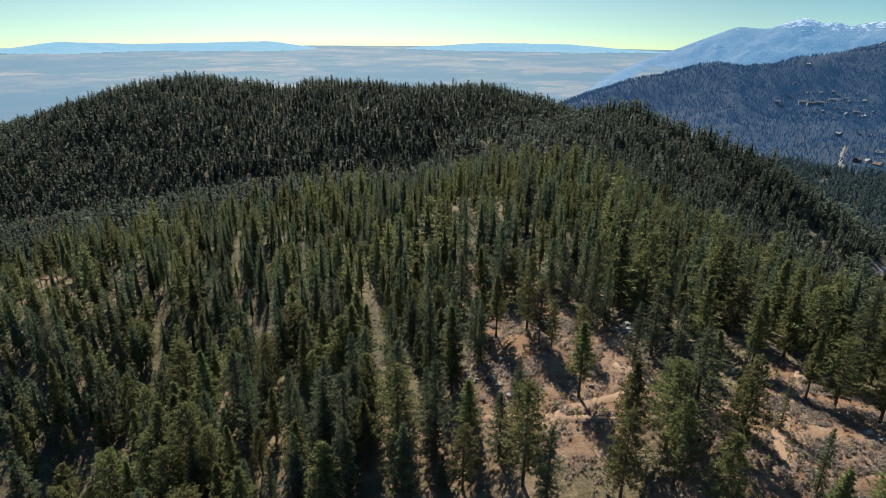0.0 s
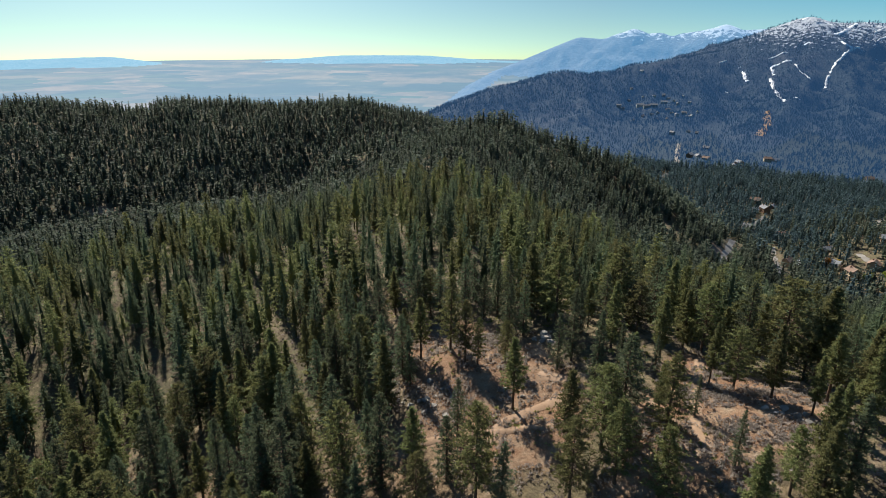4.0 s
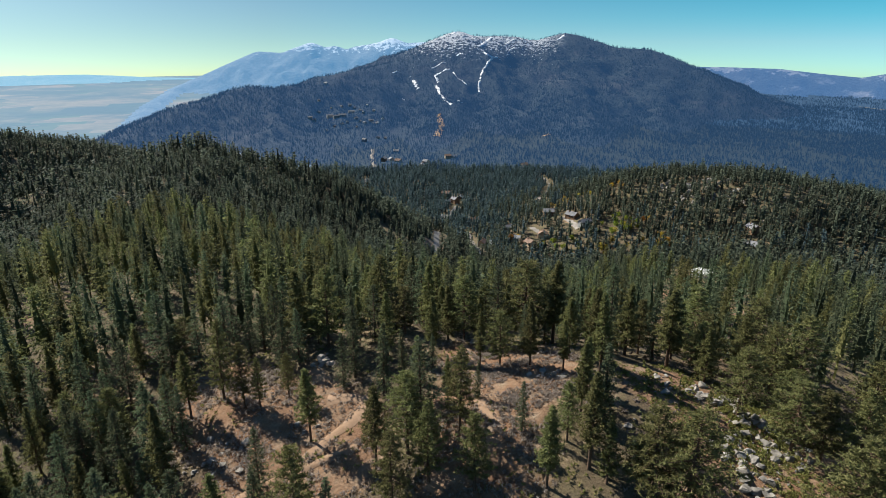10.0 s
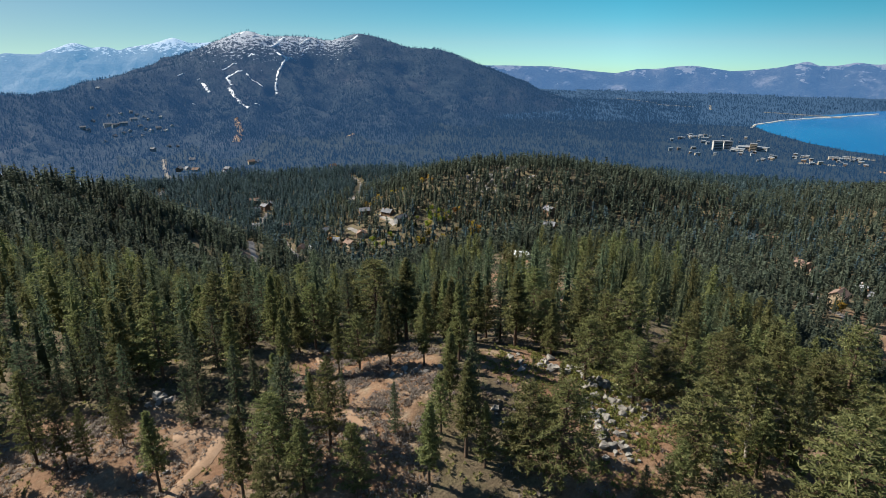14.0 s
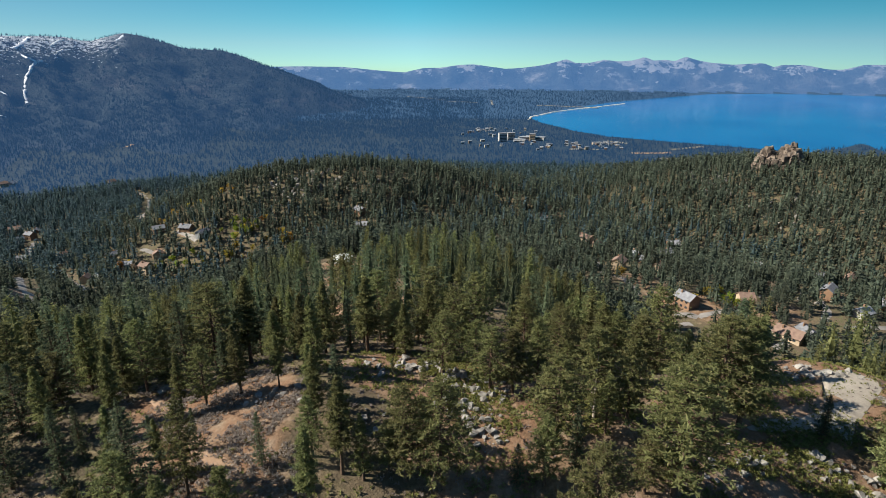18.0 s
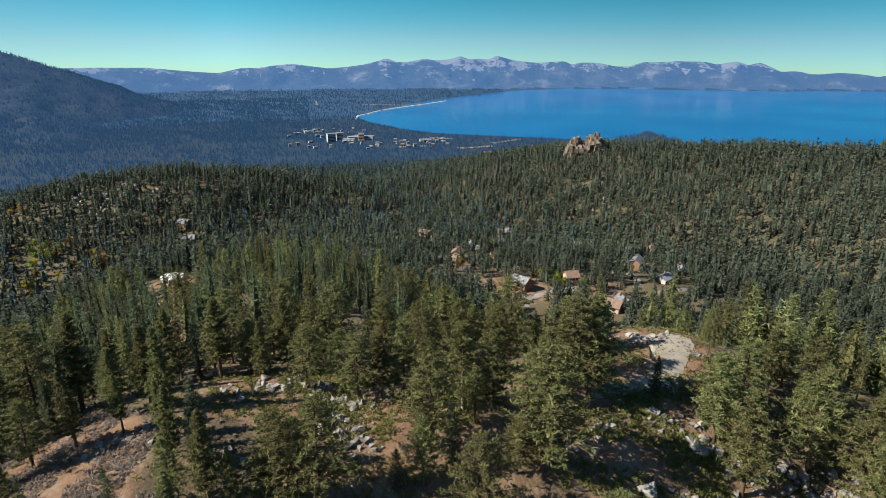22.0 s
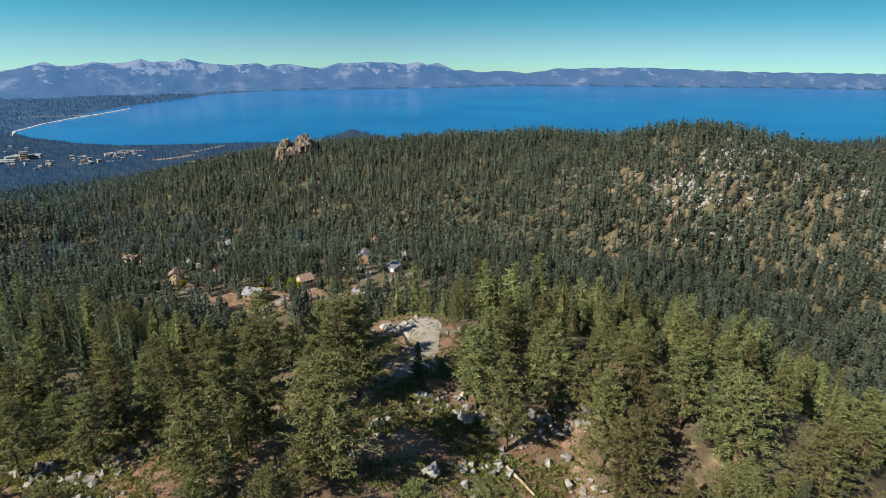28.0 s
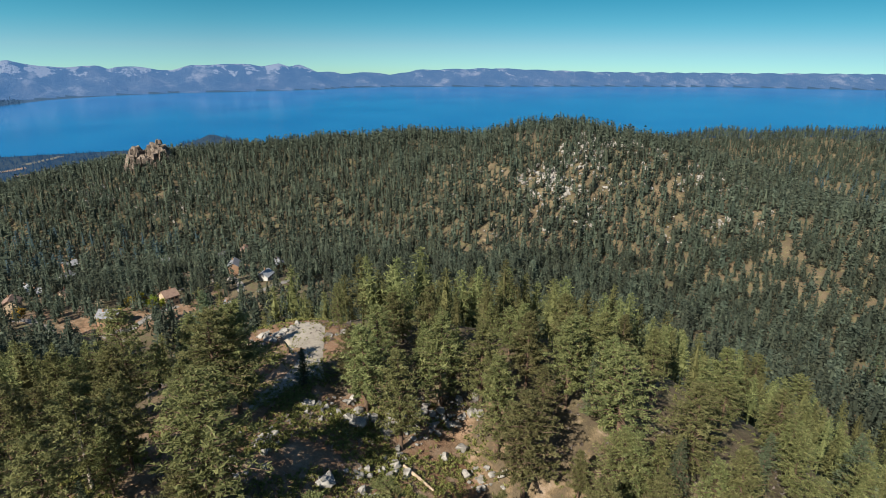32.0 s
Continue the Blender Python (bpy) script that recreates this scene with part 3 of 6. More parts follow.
for rows, wide in ROADS:
    for (a0, r0), (a1, r1) in zip(rows[:-1], rows[1:]):
        steps = max(1, int(abs(r1 - r0) / 12 + abs(a1 - a0) * r0 / 700))
        for i in range(steps + 1):
            az_i, r_i = a0 + (a1 - a0) * i / steps, r0 + (r1 - r0) * i / steps
            thin(az_i, r_i, wide * 0.8 + 3.0, 0.0)
            thin(az_i, r_i - 14, 9.0, 0.25)
# yards
for az, r in ((21, 818.8), (21.1, 776), (22.4, 812.8), (21.9, 781.2), (21, 680.6), (23.8, 650.2), (24.9, 520.8), (25.8, 532.9), (33.6, 573.5), (31.3, 593.7), (34.9, 552.7), (30.9, 550), (29.7, 529), (28.1, 545.7), (27.3, 584.6), (75.5, 388.9), (77.1, 446.8), (77.6, 423.5), (80.3, 498.7), (79.7, 462.2), (73.4, 464.5), (72.2, 474.6), (87.7, 462.9), (92.3, 455.2), (93.4, 388.6), (92.6, 305.5), (91.3, 293.7), (87.2, 329), (96.1, 355.7), (97.6, 394.8), (82.2, 314.3), (68.1, 566.4), (79.3, 399.9), (94.7, 451.4), (49.7, 543.4), (49.8, 518.4)):
    thin(az, r, 7.0, 0.0)
    thin(az, r - 12, 6.0, 0.6)
# rock head on the ridge
thin(86.8, 726.1, 14.0, 0.10)
thin(88.1, 736.1, 14.0, 0.10)
# rock head front
thin(86.2, 684.0, 11.0, 0.3)
thin(87.6, 682.0, 8.0, 0.5)
# autumn groves
thin(37.8, 540.0, 17.6, 0.5)
thin(39.2, 542.0, 11.0, 0.5)
thin(33.7, 517.0, 15.4, 0.5)
thin(38.3, 500.7, 13.2, 0.5)
thin(36.9, 514.8, 11.0, 0.5)
thin(41.5, 515.1, 13.2, 0.5)
thin(40.6, 546.6, 6.6, 0.5)
thin(37.6, 619.9, 9.9, 0.5)
thin(32.2, 617.8, 13.2, 0.5)
thin(34.7, 619.1, 11.0, 0.5)
thin(29.3, 534.4, 9.9, 0.5)
thin(28.2, 542.6, 6.6, 0.5)
thin(43.0, 507.7, 4.4, 0.5)
thin(38.7, 532.8, 13.2, 0.5)
thin(31.4, 526.9, 13.2, 0.5)
thin(81.0, 336.6, 6.6, 0.5)
thin(81.9, 325.1, 5.5, 0.5)
thin(83.3, 327.1, 5.5, 0.5)
thin(84.6, 334.9, 5.5, 0.5)
thin(85.8, 326.9, 7.7, 0.5)
thin(75.4, 345.2, 5.5, 0.5)
thin(89.2, 386.9, 5.5, 0.5)
thin(42.6, 507.7, 8.8, 0.5)
# before the tank
for back_off, wide in ((0, 10), (12, 11), (24, 12), (36, 12), (48, 11)):
    thin(47.0, 229.0 - back_off, wide, 0.0)
# stony crest of the hill before the plain
for az in (41, 44, 47, 50, 53, 56, 62, 66):
    thin(az, 618 - 4 * (az % 4), 20.0, 0.62)


def bareness(x, y):
    """How bare the ground lies, 0 to 1."""
    out = np.interp(np.hypot(x, y), [60, 110, 250, 420], [0.34, 0.28, 0.12, 0.0]) + 0.2 * waves(x, y, 40, 41) + 0.05 * np.clip((np.degrees(np.arctan2(x, y)) - 55) / 30, 0, 1) * np.clip((np.hypot(x, y) - 200) / 150, 0, 1) + 0.22 * np.clip((np.degrees(np.arctan2(x, y)) - 108) / 10, 0, 1) * np.clip((np.hypot(x, y) - 330) / 60, 0, 1)
    for gx, gy, rad, left in GLADES:
        d = np.hypot(x - gx, y - gy) / rad + 0.3 * waves(x, y, 12, 31)
        out = np.maximum(out, np.clip(1.5 - d, 0, 1) * (0.95 - left))
    return np.clip(out, 0, 1)


def cover(ob):
    """Writes the bareness of the ground into the mesh, for its material."""
    me = ob.data
    co = np.empty(len(me.vertices) * 3, np.float32)
    me.vertices.foreach_get("co", co)
    co = co.reshape(-1, 3)
    layer = me.attributes.new("bare", "FLOAT", "POINT")
    layer.data.foreach_set("value", bareness(co[:, 0], co[:, 1]).astype(np.float32))


VIEW = np.arange(-66, 160.1, 0.5)
BACK = np.arange(160, 294.1, 2.0)
NEAR_R = np.r_[np.linspace(0.5, 40, 8), np.geomspace(42, 1030, 205)]
FAR_R = np.geomspace(1030, 4950, 160)
cover(sheet("ground", VIEW, NEAR_R, M_GROUND, None, "reddish granite soil with duff and dry brush under the pines"))
sheet("ground_behind", BACK, NEAR_R[::4].tolist() + [1030], M_GROUND, None, "forest soil on the slopes behind")


def region(x, y):
    """Which far country a place belongs to."""
    hs = [ridge_height(x, y, k) for k in (MOUNT, PEAKS, RANGE, HILLS)]
    for spur in MOUNT_SPURS:
        hs[0] = np.maximum(hs[0], ridge_height(x, y, spur))
    plain = np.full(x.shape, 6.0)
    return np.argmax(np.stack([plain, *hs]), 0)


def far_country():
    """The far sheets, all cut from one grid of bearings and distances."""
    A, R = np.meshgrid(np.radians(np.arange(-66, 160.1, 0.3)), FAR_R, indexing="ij")
    x, y = R * np.sin(A), R * np.cos(A)
    v = np.stack([x, y, terrain(x, y)], -1).reshape(-1, 3)
    idx = np.arange(A.size).reshape(A.shape)
    q = np.stack([idx[:-1, :-1], idx[:-1, 1:], idx[1:, 1:], idx[1:, :-1]], -1).reshape(-1, 4)
    c = v[q].mean(1)
    land = region(c[:, 0], c[:, 1])
    west, dist = np.degrees(np.arctan2(c[:, 0], c[:, 1])) < 8, np.hypot(c[:, 0], c[:, 1])
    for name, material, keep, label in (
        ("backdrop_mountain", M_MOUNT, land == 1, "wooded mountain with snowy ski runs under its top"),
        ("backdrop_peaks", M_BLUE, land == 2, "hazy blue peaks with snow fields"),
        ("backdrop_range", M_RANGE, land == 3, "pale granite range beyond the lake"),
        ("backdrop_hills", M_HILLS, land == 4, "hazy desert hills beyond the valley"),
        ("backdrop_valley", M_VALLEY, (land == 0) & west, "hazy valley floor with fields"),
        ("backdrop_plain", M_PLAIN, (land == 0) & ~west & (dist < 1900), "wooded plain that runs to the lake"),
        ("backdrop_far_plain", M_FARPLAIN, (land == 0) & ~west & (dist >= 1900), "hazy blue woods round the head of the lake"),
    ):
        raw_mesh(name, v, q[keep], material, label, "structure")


far_country()
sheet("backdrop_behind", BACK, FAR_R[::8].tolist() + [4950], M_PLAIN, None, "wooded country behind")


def shores(azs):
    """The lake's near and far shore by bearing."""
    near = np.interp(azs, [66.2, 67.5, 68.6, 70.5, 73.4, 78, 82, 86, 100, 165], [1920, 1790, 1735, 1640, 1560, 1520, 1500, 1490, 1450, 1400])
    far = np.interp(azs, [66.2, 68, 73, 81.5, 98, 123, 138, 166], [1960, 2080, 2430, 2900, 3150, 3520, 3950, 4650])
    return near, far


def in_lake(x, y):
    r, az = np.hypot(x, y), np.degrees(np.arctan2(x, y))
    near, far = shores(az)
    return (az > 66.2) & (r > near - 8) & (r < far) & (terrain(x, y) < 6)


def lake():
    """The lake: a flat sheet between its shores."""
    azs = np.arange(66.2, 166, 0.3)
    inner, outer = shores(azs)
    outer = outer + np.interp(azs, [72, 80, 90], [0, 70, 230])
    f = np.linspace(0, 1, 24)
    R = inner[:, None] + f * np.maximum(outer - inner, 1)[:, None]
    A = np.radians(azs)[:, None] + 0 * R
    v = np.stack([R * np.sin(A), R * np.cos(A), np.full(R.shape, 5.0)], -1).reshape(-1, 3)
    idx = np.arange(R.size).reshape(R.shape)
    q = np.stack([idx[:-1, :-1], idx[:-1, 1:], idx[1:, 1:], idx[1:, :-1]], -1).reshape(-1, 4)
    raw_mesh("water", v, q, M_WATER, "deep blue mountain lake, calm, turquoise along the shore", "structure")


lake()

# ---- trees ----
def part(name, mesh_or_bm, material, parent, label=""):
    """Links a mesh, or a bmesh made into one, as one part under a thing or a part."""
    me = mesh_or_bm
    if isinstance(me, bmesh.types.BMesh):
        me = bpy.data.meshes.new(name)
        mesh_or_bm.to_mesh(me)
        mesh_or_bm.free()
    if material is not None and not me.materials:
        me.materials.append(material)
    ob = new(name, me)
    ob.parent = parent
    if label:
        ob["label"] = label
    return ob


def array_mesh(name, verts, faces, material, smooth=False):
    """A mesh from arrays, not yet linked."""
    ob = raw_mesh(name, verts, faces, material, smooth=smooth)
    me = ob.data
    bpy.data.objects.remove(ob)
    return me


def tube(points, radii, sides):
    """A bent tapering tube: vertices and triangles."""
    pts = np.array(points, float)
    v, f = [], []
    ahead = pts[-1] - pts[0]
    ahead /= np.linalg.norm(ahead)
    u = np.cross(ahead, (0.3, 0.9, 0.1) if abs(ahead[2]) > 0.8 else (0, 0, 1))
    u /= np.linalg.norm(u)
    w = np.cross(ahead, u)
    for p, r in zip(pts, radii):
        for s in range(sides):
            a = 6.2832 * s / sides
            v.append(p + r * (math.cos(a) * u + math.sin(a) * w))
    for i in range(len(pts) - 1):
        for s in range(sides):
            a, b = i * sides + s, i * sides + (s + 1) % sides
            f += [(a, b, b + sides), (a, b + sides, a + sides)]
    return v, f


class Bag:
    """Collects vertices and triangles."""

    def __init__(self):
        self.v, self.f = [], []

    def add(self, v, f):
        b = len(self.v)
        self.v += [tuple(p) for p in v]
        self.f += [tuple(i + b for i in t) for t in f]

    def tuft(self, rng, c, size, blades, lift=0.25, width=0.21):
        """A bristle of needles round one point: blades that share their root."""
        b = len(self.v)
        c = np.asarray(c, float)
        d, o = rng.normal(size=(2, blades, 3))
        d[:, 2] = d[:, 2] * 0.8 + lift
        d /= np.sqrt((d * d).sum(1))[:, None]
        side = np.stack([d[:, 1] * o[:, 2] - d[:, 2] * o[:, 1], d[:, 2] * o[:, 0] - d[:, 0] * o[:, 2], d[:, 0] * o[:, 1] - d[:, 1] * o[:, 0]], 1)
        side *= (1.3 * width * size / np.sqrt((side * side).sum(1)))[:, None]
        ends = c + d * (size * rng.uniform(0.7, 1.2, blades))[:, None]
        self.v.append(tuple(c))
        self.v += [tuple(q) for q in np.stack([c + d * size * 0.4 + side, ends], 1).reshape(-1, 3)]
        self.f += [(b, b + 1 + 2 * i, b + 2 + 2 * i) for i in range(blades)]

    def arrays(self):
        return np.array(self.v), np.array(self.f)


def pine_shape(rng, h, limbs, tufts, blades, size, spread_to=0.2, start=0.22, trunk_sides=7, droop=0.0, taper=0.85):
    """A pine of height h: trunk with limbs, and a crown of needle tufts along the limbs' outer parts."""
    wood, crown = Bag(), Bag()
    lean = rng.uniform(-0.02, 0.02, 2) * h
    axis = lambda f: np.array([lean[0] * f * f, lean[1] * f * f, f * h])
    r0 = 0.0125 * h + 0.05
    fs = [0, 0.03, 0.2, 0.45, 0.7, 0.98]
    wood.add(*tube([axis(f) - (0, 0, 0.4 * (f == 0)) for f in fs], [r0 * 1.35, r0, r0 * 0.85, r0 * 0.6, r0 * 0.33, 0.02], trunk_sides))
    side = rng.uniform(0.75, 1.25, 6)
    for i in range(limbs):
        f = start + (0.97 - start) * ((i + rng.uniform(0, 1)) / limbs) ** 0.92
        g = (f - start) / (1 - start)
        a = i * 2.4 + rng.uniform(-0.4, 0.4)
        reach = h * spread_to * min(1.0, 0.55 + 2.2 * g) * (1 - g) ** taper * rng.uniform(0.6, 1.25) * side[int(a / 1.0472) % 6] + 0.009 * h
        rise = rng.uniform(-0.12, 0.22) + 0.45 * g - droop * (1 - g)
        root = axis(f)
        d = np.array([math.cos(a), math.sin(a), rise])
        tip = root + d * reach
        mid = root + d * reach * 0.5 - (0, 0, 0.04 * reach)
        if tufts > 2:
            wood.add(*tube([root, mid, tip], [0.025 + 0.012 * reach, 0.02 + 0.008 * reach, 0.01], 3))
        for t in range(tufts):
            q = 0.25 + 0.75 * (t + rng.uniform(0.2, 0.9)) / tufts
            c = root + (tip - root) * q + rng.normal(size=3) * (0.16, 0.16, 0.08) * (0.6 * size + 0.3 * reach)
            crown.tuft(rng, c, size * rng.uniform(0.75, 1.25) * (1 - 0.45 * g * g), blades)
    crown.tuft(rng, axis(0.985), size * 0.6, blades, 1.6)
    return wood, crown


def snag_shape(rng, h):
    """A dead pine: a grey trunk with bare broken limbs."""
    wood = Bag()
    r0 = 0.014 * h + 0.04
    wood.add(*tube([(0, 0, -0.4), (0.02 * h, 0, 0.5 * h), (0.03 * h, 0.01 * h, h)], [r0 * 1.2, r0 * 0.7, 0.03], 7))
    for i in range(26):
        f = rng.uniform(0.2, 0.95)
        a = rng.uniform(0, 6.28)
        root = np.array([0.03 * h * f, 0, f * h])
        tip = root + np.array([math.cos(a), math.sin(a), rng.uniform(-0.2, 0.3)]) * h * 0.14 * (1.1 - f) * rng.uniform(0.4, 1.2)
        wood.add(*tube([root, (root + tip) / 2 + (0, 0, 0.08), tip], [0.05, 0.03, 0.01], 3))
    return wood


rng = np.random.RandomState(11)
BASE_H = 14.0
PINES, FIRS = [], []
for i in range(7):
    wood, crown = pine_shape(rng, BASE_H, 92 + 6 * (i % 3), 9, 8, 0.46, (0.22, 0.17, 0.27, 0.16, 0.19, 0.3, 0.15)[i], (0.18, 0.25, 0.2, 0.15, 0.28, 0.18, 0.12)[i], taper=(0.62, 0.9, 0.65, 1.0, 0.85, 0.62, 1.0)[i])
    PINES.append((array_mesh("trunk", *wood.arrays(), M_BARK, True), array_mesh("crown", *crown.arrays(), M_PINE)))
for i in range(4):
    wood, crown = pine_shape(rng, BASE_H, 120, 5, 8, 0.42, (0.19, 0.16, 0.22, 0.175)[i], 0.06, 7, 0.3)
    FIRS.append((array_mesh("trunk", *wood.arrays(), M_BARK, True), array_mesh("crown", *crown.arrays(), M_FIR)))
TREES = []          # places that are taken, with their radius


def plant(kind, az, r, h, width=1.0, turn=None):
    """One near tree as a thing: an Empty at its foot with trunk and crown."""
    x, y = polar(az, r)
    place_tree(kind, x, y, h, width, turn)


def place_tree(kind, x, y, h, width=1.0, turn=None):
    stock = PINES if kind == "pine" else FIRS
    i = (len(TREES) * 5 + int(h * 10)) % len(stock)
    if kind == "pine" and x > 40 and y < 45:
        i = (0, 2, 5)[i % 3]
    trunk, crown = stock[i]
    ob = new("pine_tree" if kind == "pine" else "fir_tree")
    ob.empty_display_size = 0.5
    s = h / BASE_H
    ob.matrix_world = Matrix.LocRotScale((x, y, height(x, y)), Euler((0, 0, turn if turn is not None else random.uniform(0, 6.28))), (s * width, s * width, s))
    part("trunk", trunk, None, ob, "reddish brown scaly trunk" if kind == "pine" else "grey-brown trunk")
    part("crown", crown, None, ob, "tufted olive-green needles" if kind == "pine" else "dense dark green boughs")
    size = "tall" if h > 13 else "young" if h < 8 else "middling"
    if kind == "pine":
        tagged(ob, f"{size} pine with an open olive-green crown on stony soil", "pine tree", "forest trees")
    else:
        tagged(ob, f"{size} narrow conical fir with dense dark green boughs", "fir tree", "forest trees")
    TREES.append((x, y, 1.3 + 0.11 * h))


plant("pine", 6.5, 64.5, 12.3, 1.00)
plant("pine", -0.8, 76.4, 11.6, 0.70)
plant("pine", 0.9, 75.0, 8.8, 0.80)
plant("pine", 4.3, 75.2, 7.8, 0.90)
plant("fir", 34.0, 59.0, 7.9, 0.90)
plant("pine", 25.9, 60.2, 12.9, 1.00)
plant("pine", 20.3, 67.8, 10.4, 1.00)
plant("pine", 30.0, 74.4, 9.6, 1.20)
plant("fir", 15.9, 69.8, 12.1, 1.00)
plant("fir", 12.3, 75.1, 12.6, 1.00)
plant("pine", 14.9, 56.6, 12.9, 1.00)
plant("pine", 22.1, 52.9, 12.0, 1.10)
plant("pine", 38.3, 51.8, 11.6, 1.10)
plant("pine", 39.8, 58.1, 8.9, 1.10)
plant("fir", -0.3, 59.9, 10.4, 0.90)
plant("fir", -12.9, 68.0, 8.1, 1.00)
plant("pine", 28.6, 51.1, 11.6, 1.10)
plant("pine", 45.6, 54.0, 9.6, 1.10)
plant("pine", 53.6, 58.0, 7.7, 1.20)
plant("pine", 24.1, 64.7, 8.1, 0.90)
plant("pine", -2.9, 80.6, 14.5, 0.90)
plant("fir", -4.7, 91.6, 12.1, 1.00)
plant("fir", 10.9, 72.8, 9.8, 0.90)
plant("pine", -20.9, 90.6, 12.2, 1.00)
plant("pine", -25.8, 90.7, 9.7, 1.00)
plant("fir", -17.9, 86.5, 12.2, 1.00)
plant("fir", -14.2, 88.0, 11.4, 1.00)
plant("fir", -8.8, 77.1, 11.9, 1.00)
plant("pine", -6.6, 80.6, 12.3, 1.00)
plant("fir", -12.2, 99.8, 12.4, 1.00)
plant("fir", -15.6, 101.8, 12.3, 1.00)
plant("fir", -21.6, 108.2, 12.3, 1.00)
plant("pine", 33.6, 74.2, 10.9, 1.10)
plant("pine", 37.8, 78.0, 10.5, 1.20)
plant("pine", 27.6, 74.4, 9.7, 0.90)
plant("pine", 52.2, 80.8, 9.7, 1.30)
plant("pine", 56.4, 73.5, 10.5, 1.30)
plant("pine", 62.0, 70.4, 10.4, 1.40)
plant("pine", 64.6, 69.6, 10.7, 1.40)
plant("fir", 50.5, 72.6, 2.8, 0.80)
plant("pine", 44.6, 91.8, 10.8, 1.20)
plant("pine", 47.9, 93.7, 10.2, 1.20)
plant("pine", 40.8, 68.0, 8.5, 1.10)
plant("pine", -16.2, 55.1, 16.5, 0.90)
plant("fir", -11.2, 72.3, 15.9, 1.10)
plant("pine", -14.4, 70.8, 7.6, 0.70)
plant("fir", -7.7, 74.1, 11.4, 0.70)
plant("pine", -45.5, 97.5, 16.9, 1.00)
plant("pine", -30.9, 80.5, 14.1, 1.00)
plant("pine", -49.6, 119.3, 12.4, 1.00)
plant("pine", -6.0, 55.8, 11.1, 1.00)
plant("pine", 3.8, 49.3, 15.3, 0.90)
plant("pine", -18.5, 70.1, 12.8, 1.00)
plant("pine", -43.2, 114.4, 14.2, 1.00)
plant("pine", -51.7, 95.8, 16.4, 1.00)
plant("fir", -23.9, 69.1, 15.2, 1.00)
plant("fir", -38.0, 70.6, 14.4, 1.00)
plant("pine", -58.0, 106.8, 16.2, 1.00)
plant("pine", -62.2, 96.3, 16.1, 1.00)
plant("fir", -28.8, 56.2, 10.9, 1.00)
plant("pine", -52.2, 180.7, 10.8, 1.60)
plant("pine", -59.1, 177.8, 9.1, 1.50)
plant("pine", -58.3, 173.4, 9.9, 1.20)
plant("pine", -54.6, 175.4, 9.4, 1.50)
plant("pine", -21.0, 55.6, 11.8, 1.00)
plant("pine", -40.4, 63.5, 12.6, 1.00)
plant("fir", -32.5, 68.5, 14.2, 1.00)
plant("pine", -48.9, 77.1, 15.9, 1.10)
plant("pine", -54.8, 114.2, 14.4, 1.00)
plant("fir", -57.7, 123.9, 14.5, 1.00)
plant("pine", -35.8, 86.9, 13.5, 1.00)
plant("pine", 40.8, 62.2, 11.5, 1.00)
plant("pine", 54.0, 69.2, 4.6, 0.90)
plant("pine", 55.3, 52.5, 15.5, 1.20)
plant("pine", 43.1, 55.2, 13.5, 1.10)
plant("pine", 70.0, 58.9, 14.0, 1.38)
plant("pine", 74.3, 66.2, 13.8, 1.38)
plant("pine", 78.0, 66.4, 13.2, 1.03)
plant("fir", 72.6, 56.5, 9.9, 1.03)
plant("pine", 84.2, 58.0, 18.0, 1.49)
plant("pine", 89.3, 74.2, 17.4, 1.49)
plant("fir", 96.5, 81.3, 6.8, 1.26)
plant("pine", 103.0, 76.7, 14.9, 1.49)
plant("fir", 27.8, 65.9, 6.4, 0.80)
plant("pine", 87.1, 72.2, 16.9, 1.38)
plant("fir", 23.9, 68.9, 5.9, 1.00)
plant("fir", 21.8, 75.2, 6.1, 1.00)
plant("fir", 18.1, 73.4, 8.2, 1.00)
plant("pine", 37.6, 72.5, 8.6, 1.00)
plant("pine", 60.3, 75.7, 9.1, 1.10)
plant("pine", 68.4, 83.2, 10.4, 1.26)
plant("fir", 65.4, 53.5, 6.3, 1.03)
plant("pine", 81.0, 56.3, 8.8, 1.15)
plant("pine", 106.7, 71.5, 17.2, 1.18)
plant("pine", 88.5, 81.8, 13.0, 1.27)
plant("pine", 121.5, 68.7, 18.0, 1.27)
plant("pine", 132.0, 77.4, 18.0, 1.27)
plant("pine", 139.9, 77.6, 17.7, 1.27)
plant("pine", 142.0, 99.9, 14.6, 1.37)
plant("fir", 154.3, 100.9, 18.0, 1.50)
plant("pine", 148.6, 216.5, 18.0, 1.27)
plant("pine", 101.1, 98.0, 9.9, 0.69)
plant("pine", 116.4, 82.4, 16.1, 1.27)
plant("pine", 126.1, 83.7, 17.0, 1.27)
plant("fir", 146.8, 85.0, 9.7, 1.10)
plant("pine", 111.8, 82.7, 17.8, 1.27)
plant("pine", 121.6, 86.5, 15.2, 1.27)
plant("pine", 135.0, 93.6, 11.9, 1.27)
plant("fir", 153.9, 256.8, 18.0, 1.30)
plant("fir", 150.2, 95.5, 9.2, 1.10)
plant("pine", 145.0, 224.7, 18.0, 1.27)
plant("pine", 129.7, 88.9, 15.1, 1.18)
plant("pine", 70.9, 75.6, 7.2, 0.98)
plant("pine", 83.8, 72.6, 9.8, 1.08)
plant("pine", 79.8, 132.2, 13.0, 1.08)
plant("pine", 75.1, 117.1, 10.9, 0.98)
plant("pine", 118.3, 74.9, 17.6, 1.18)


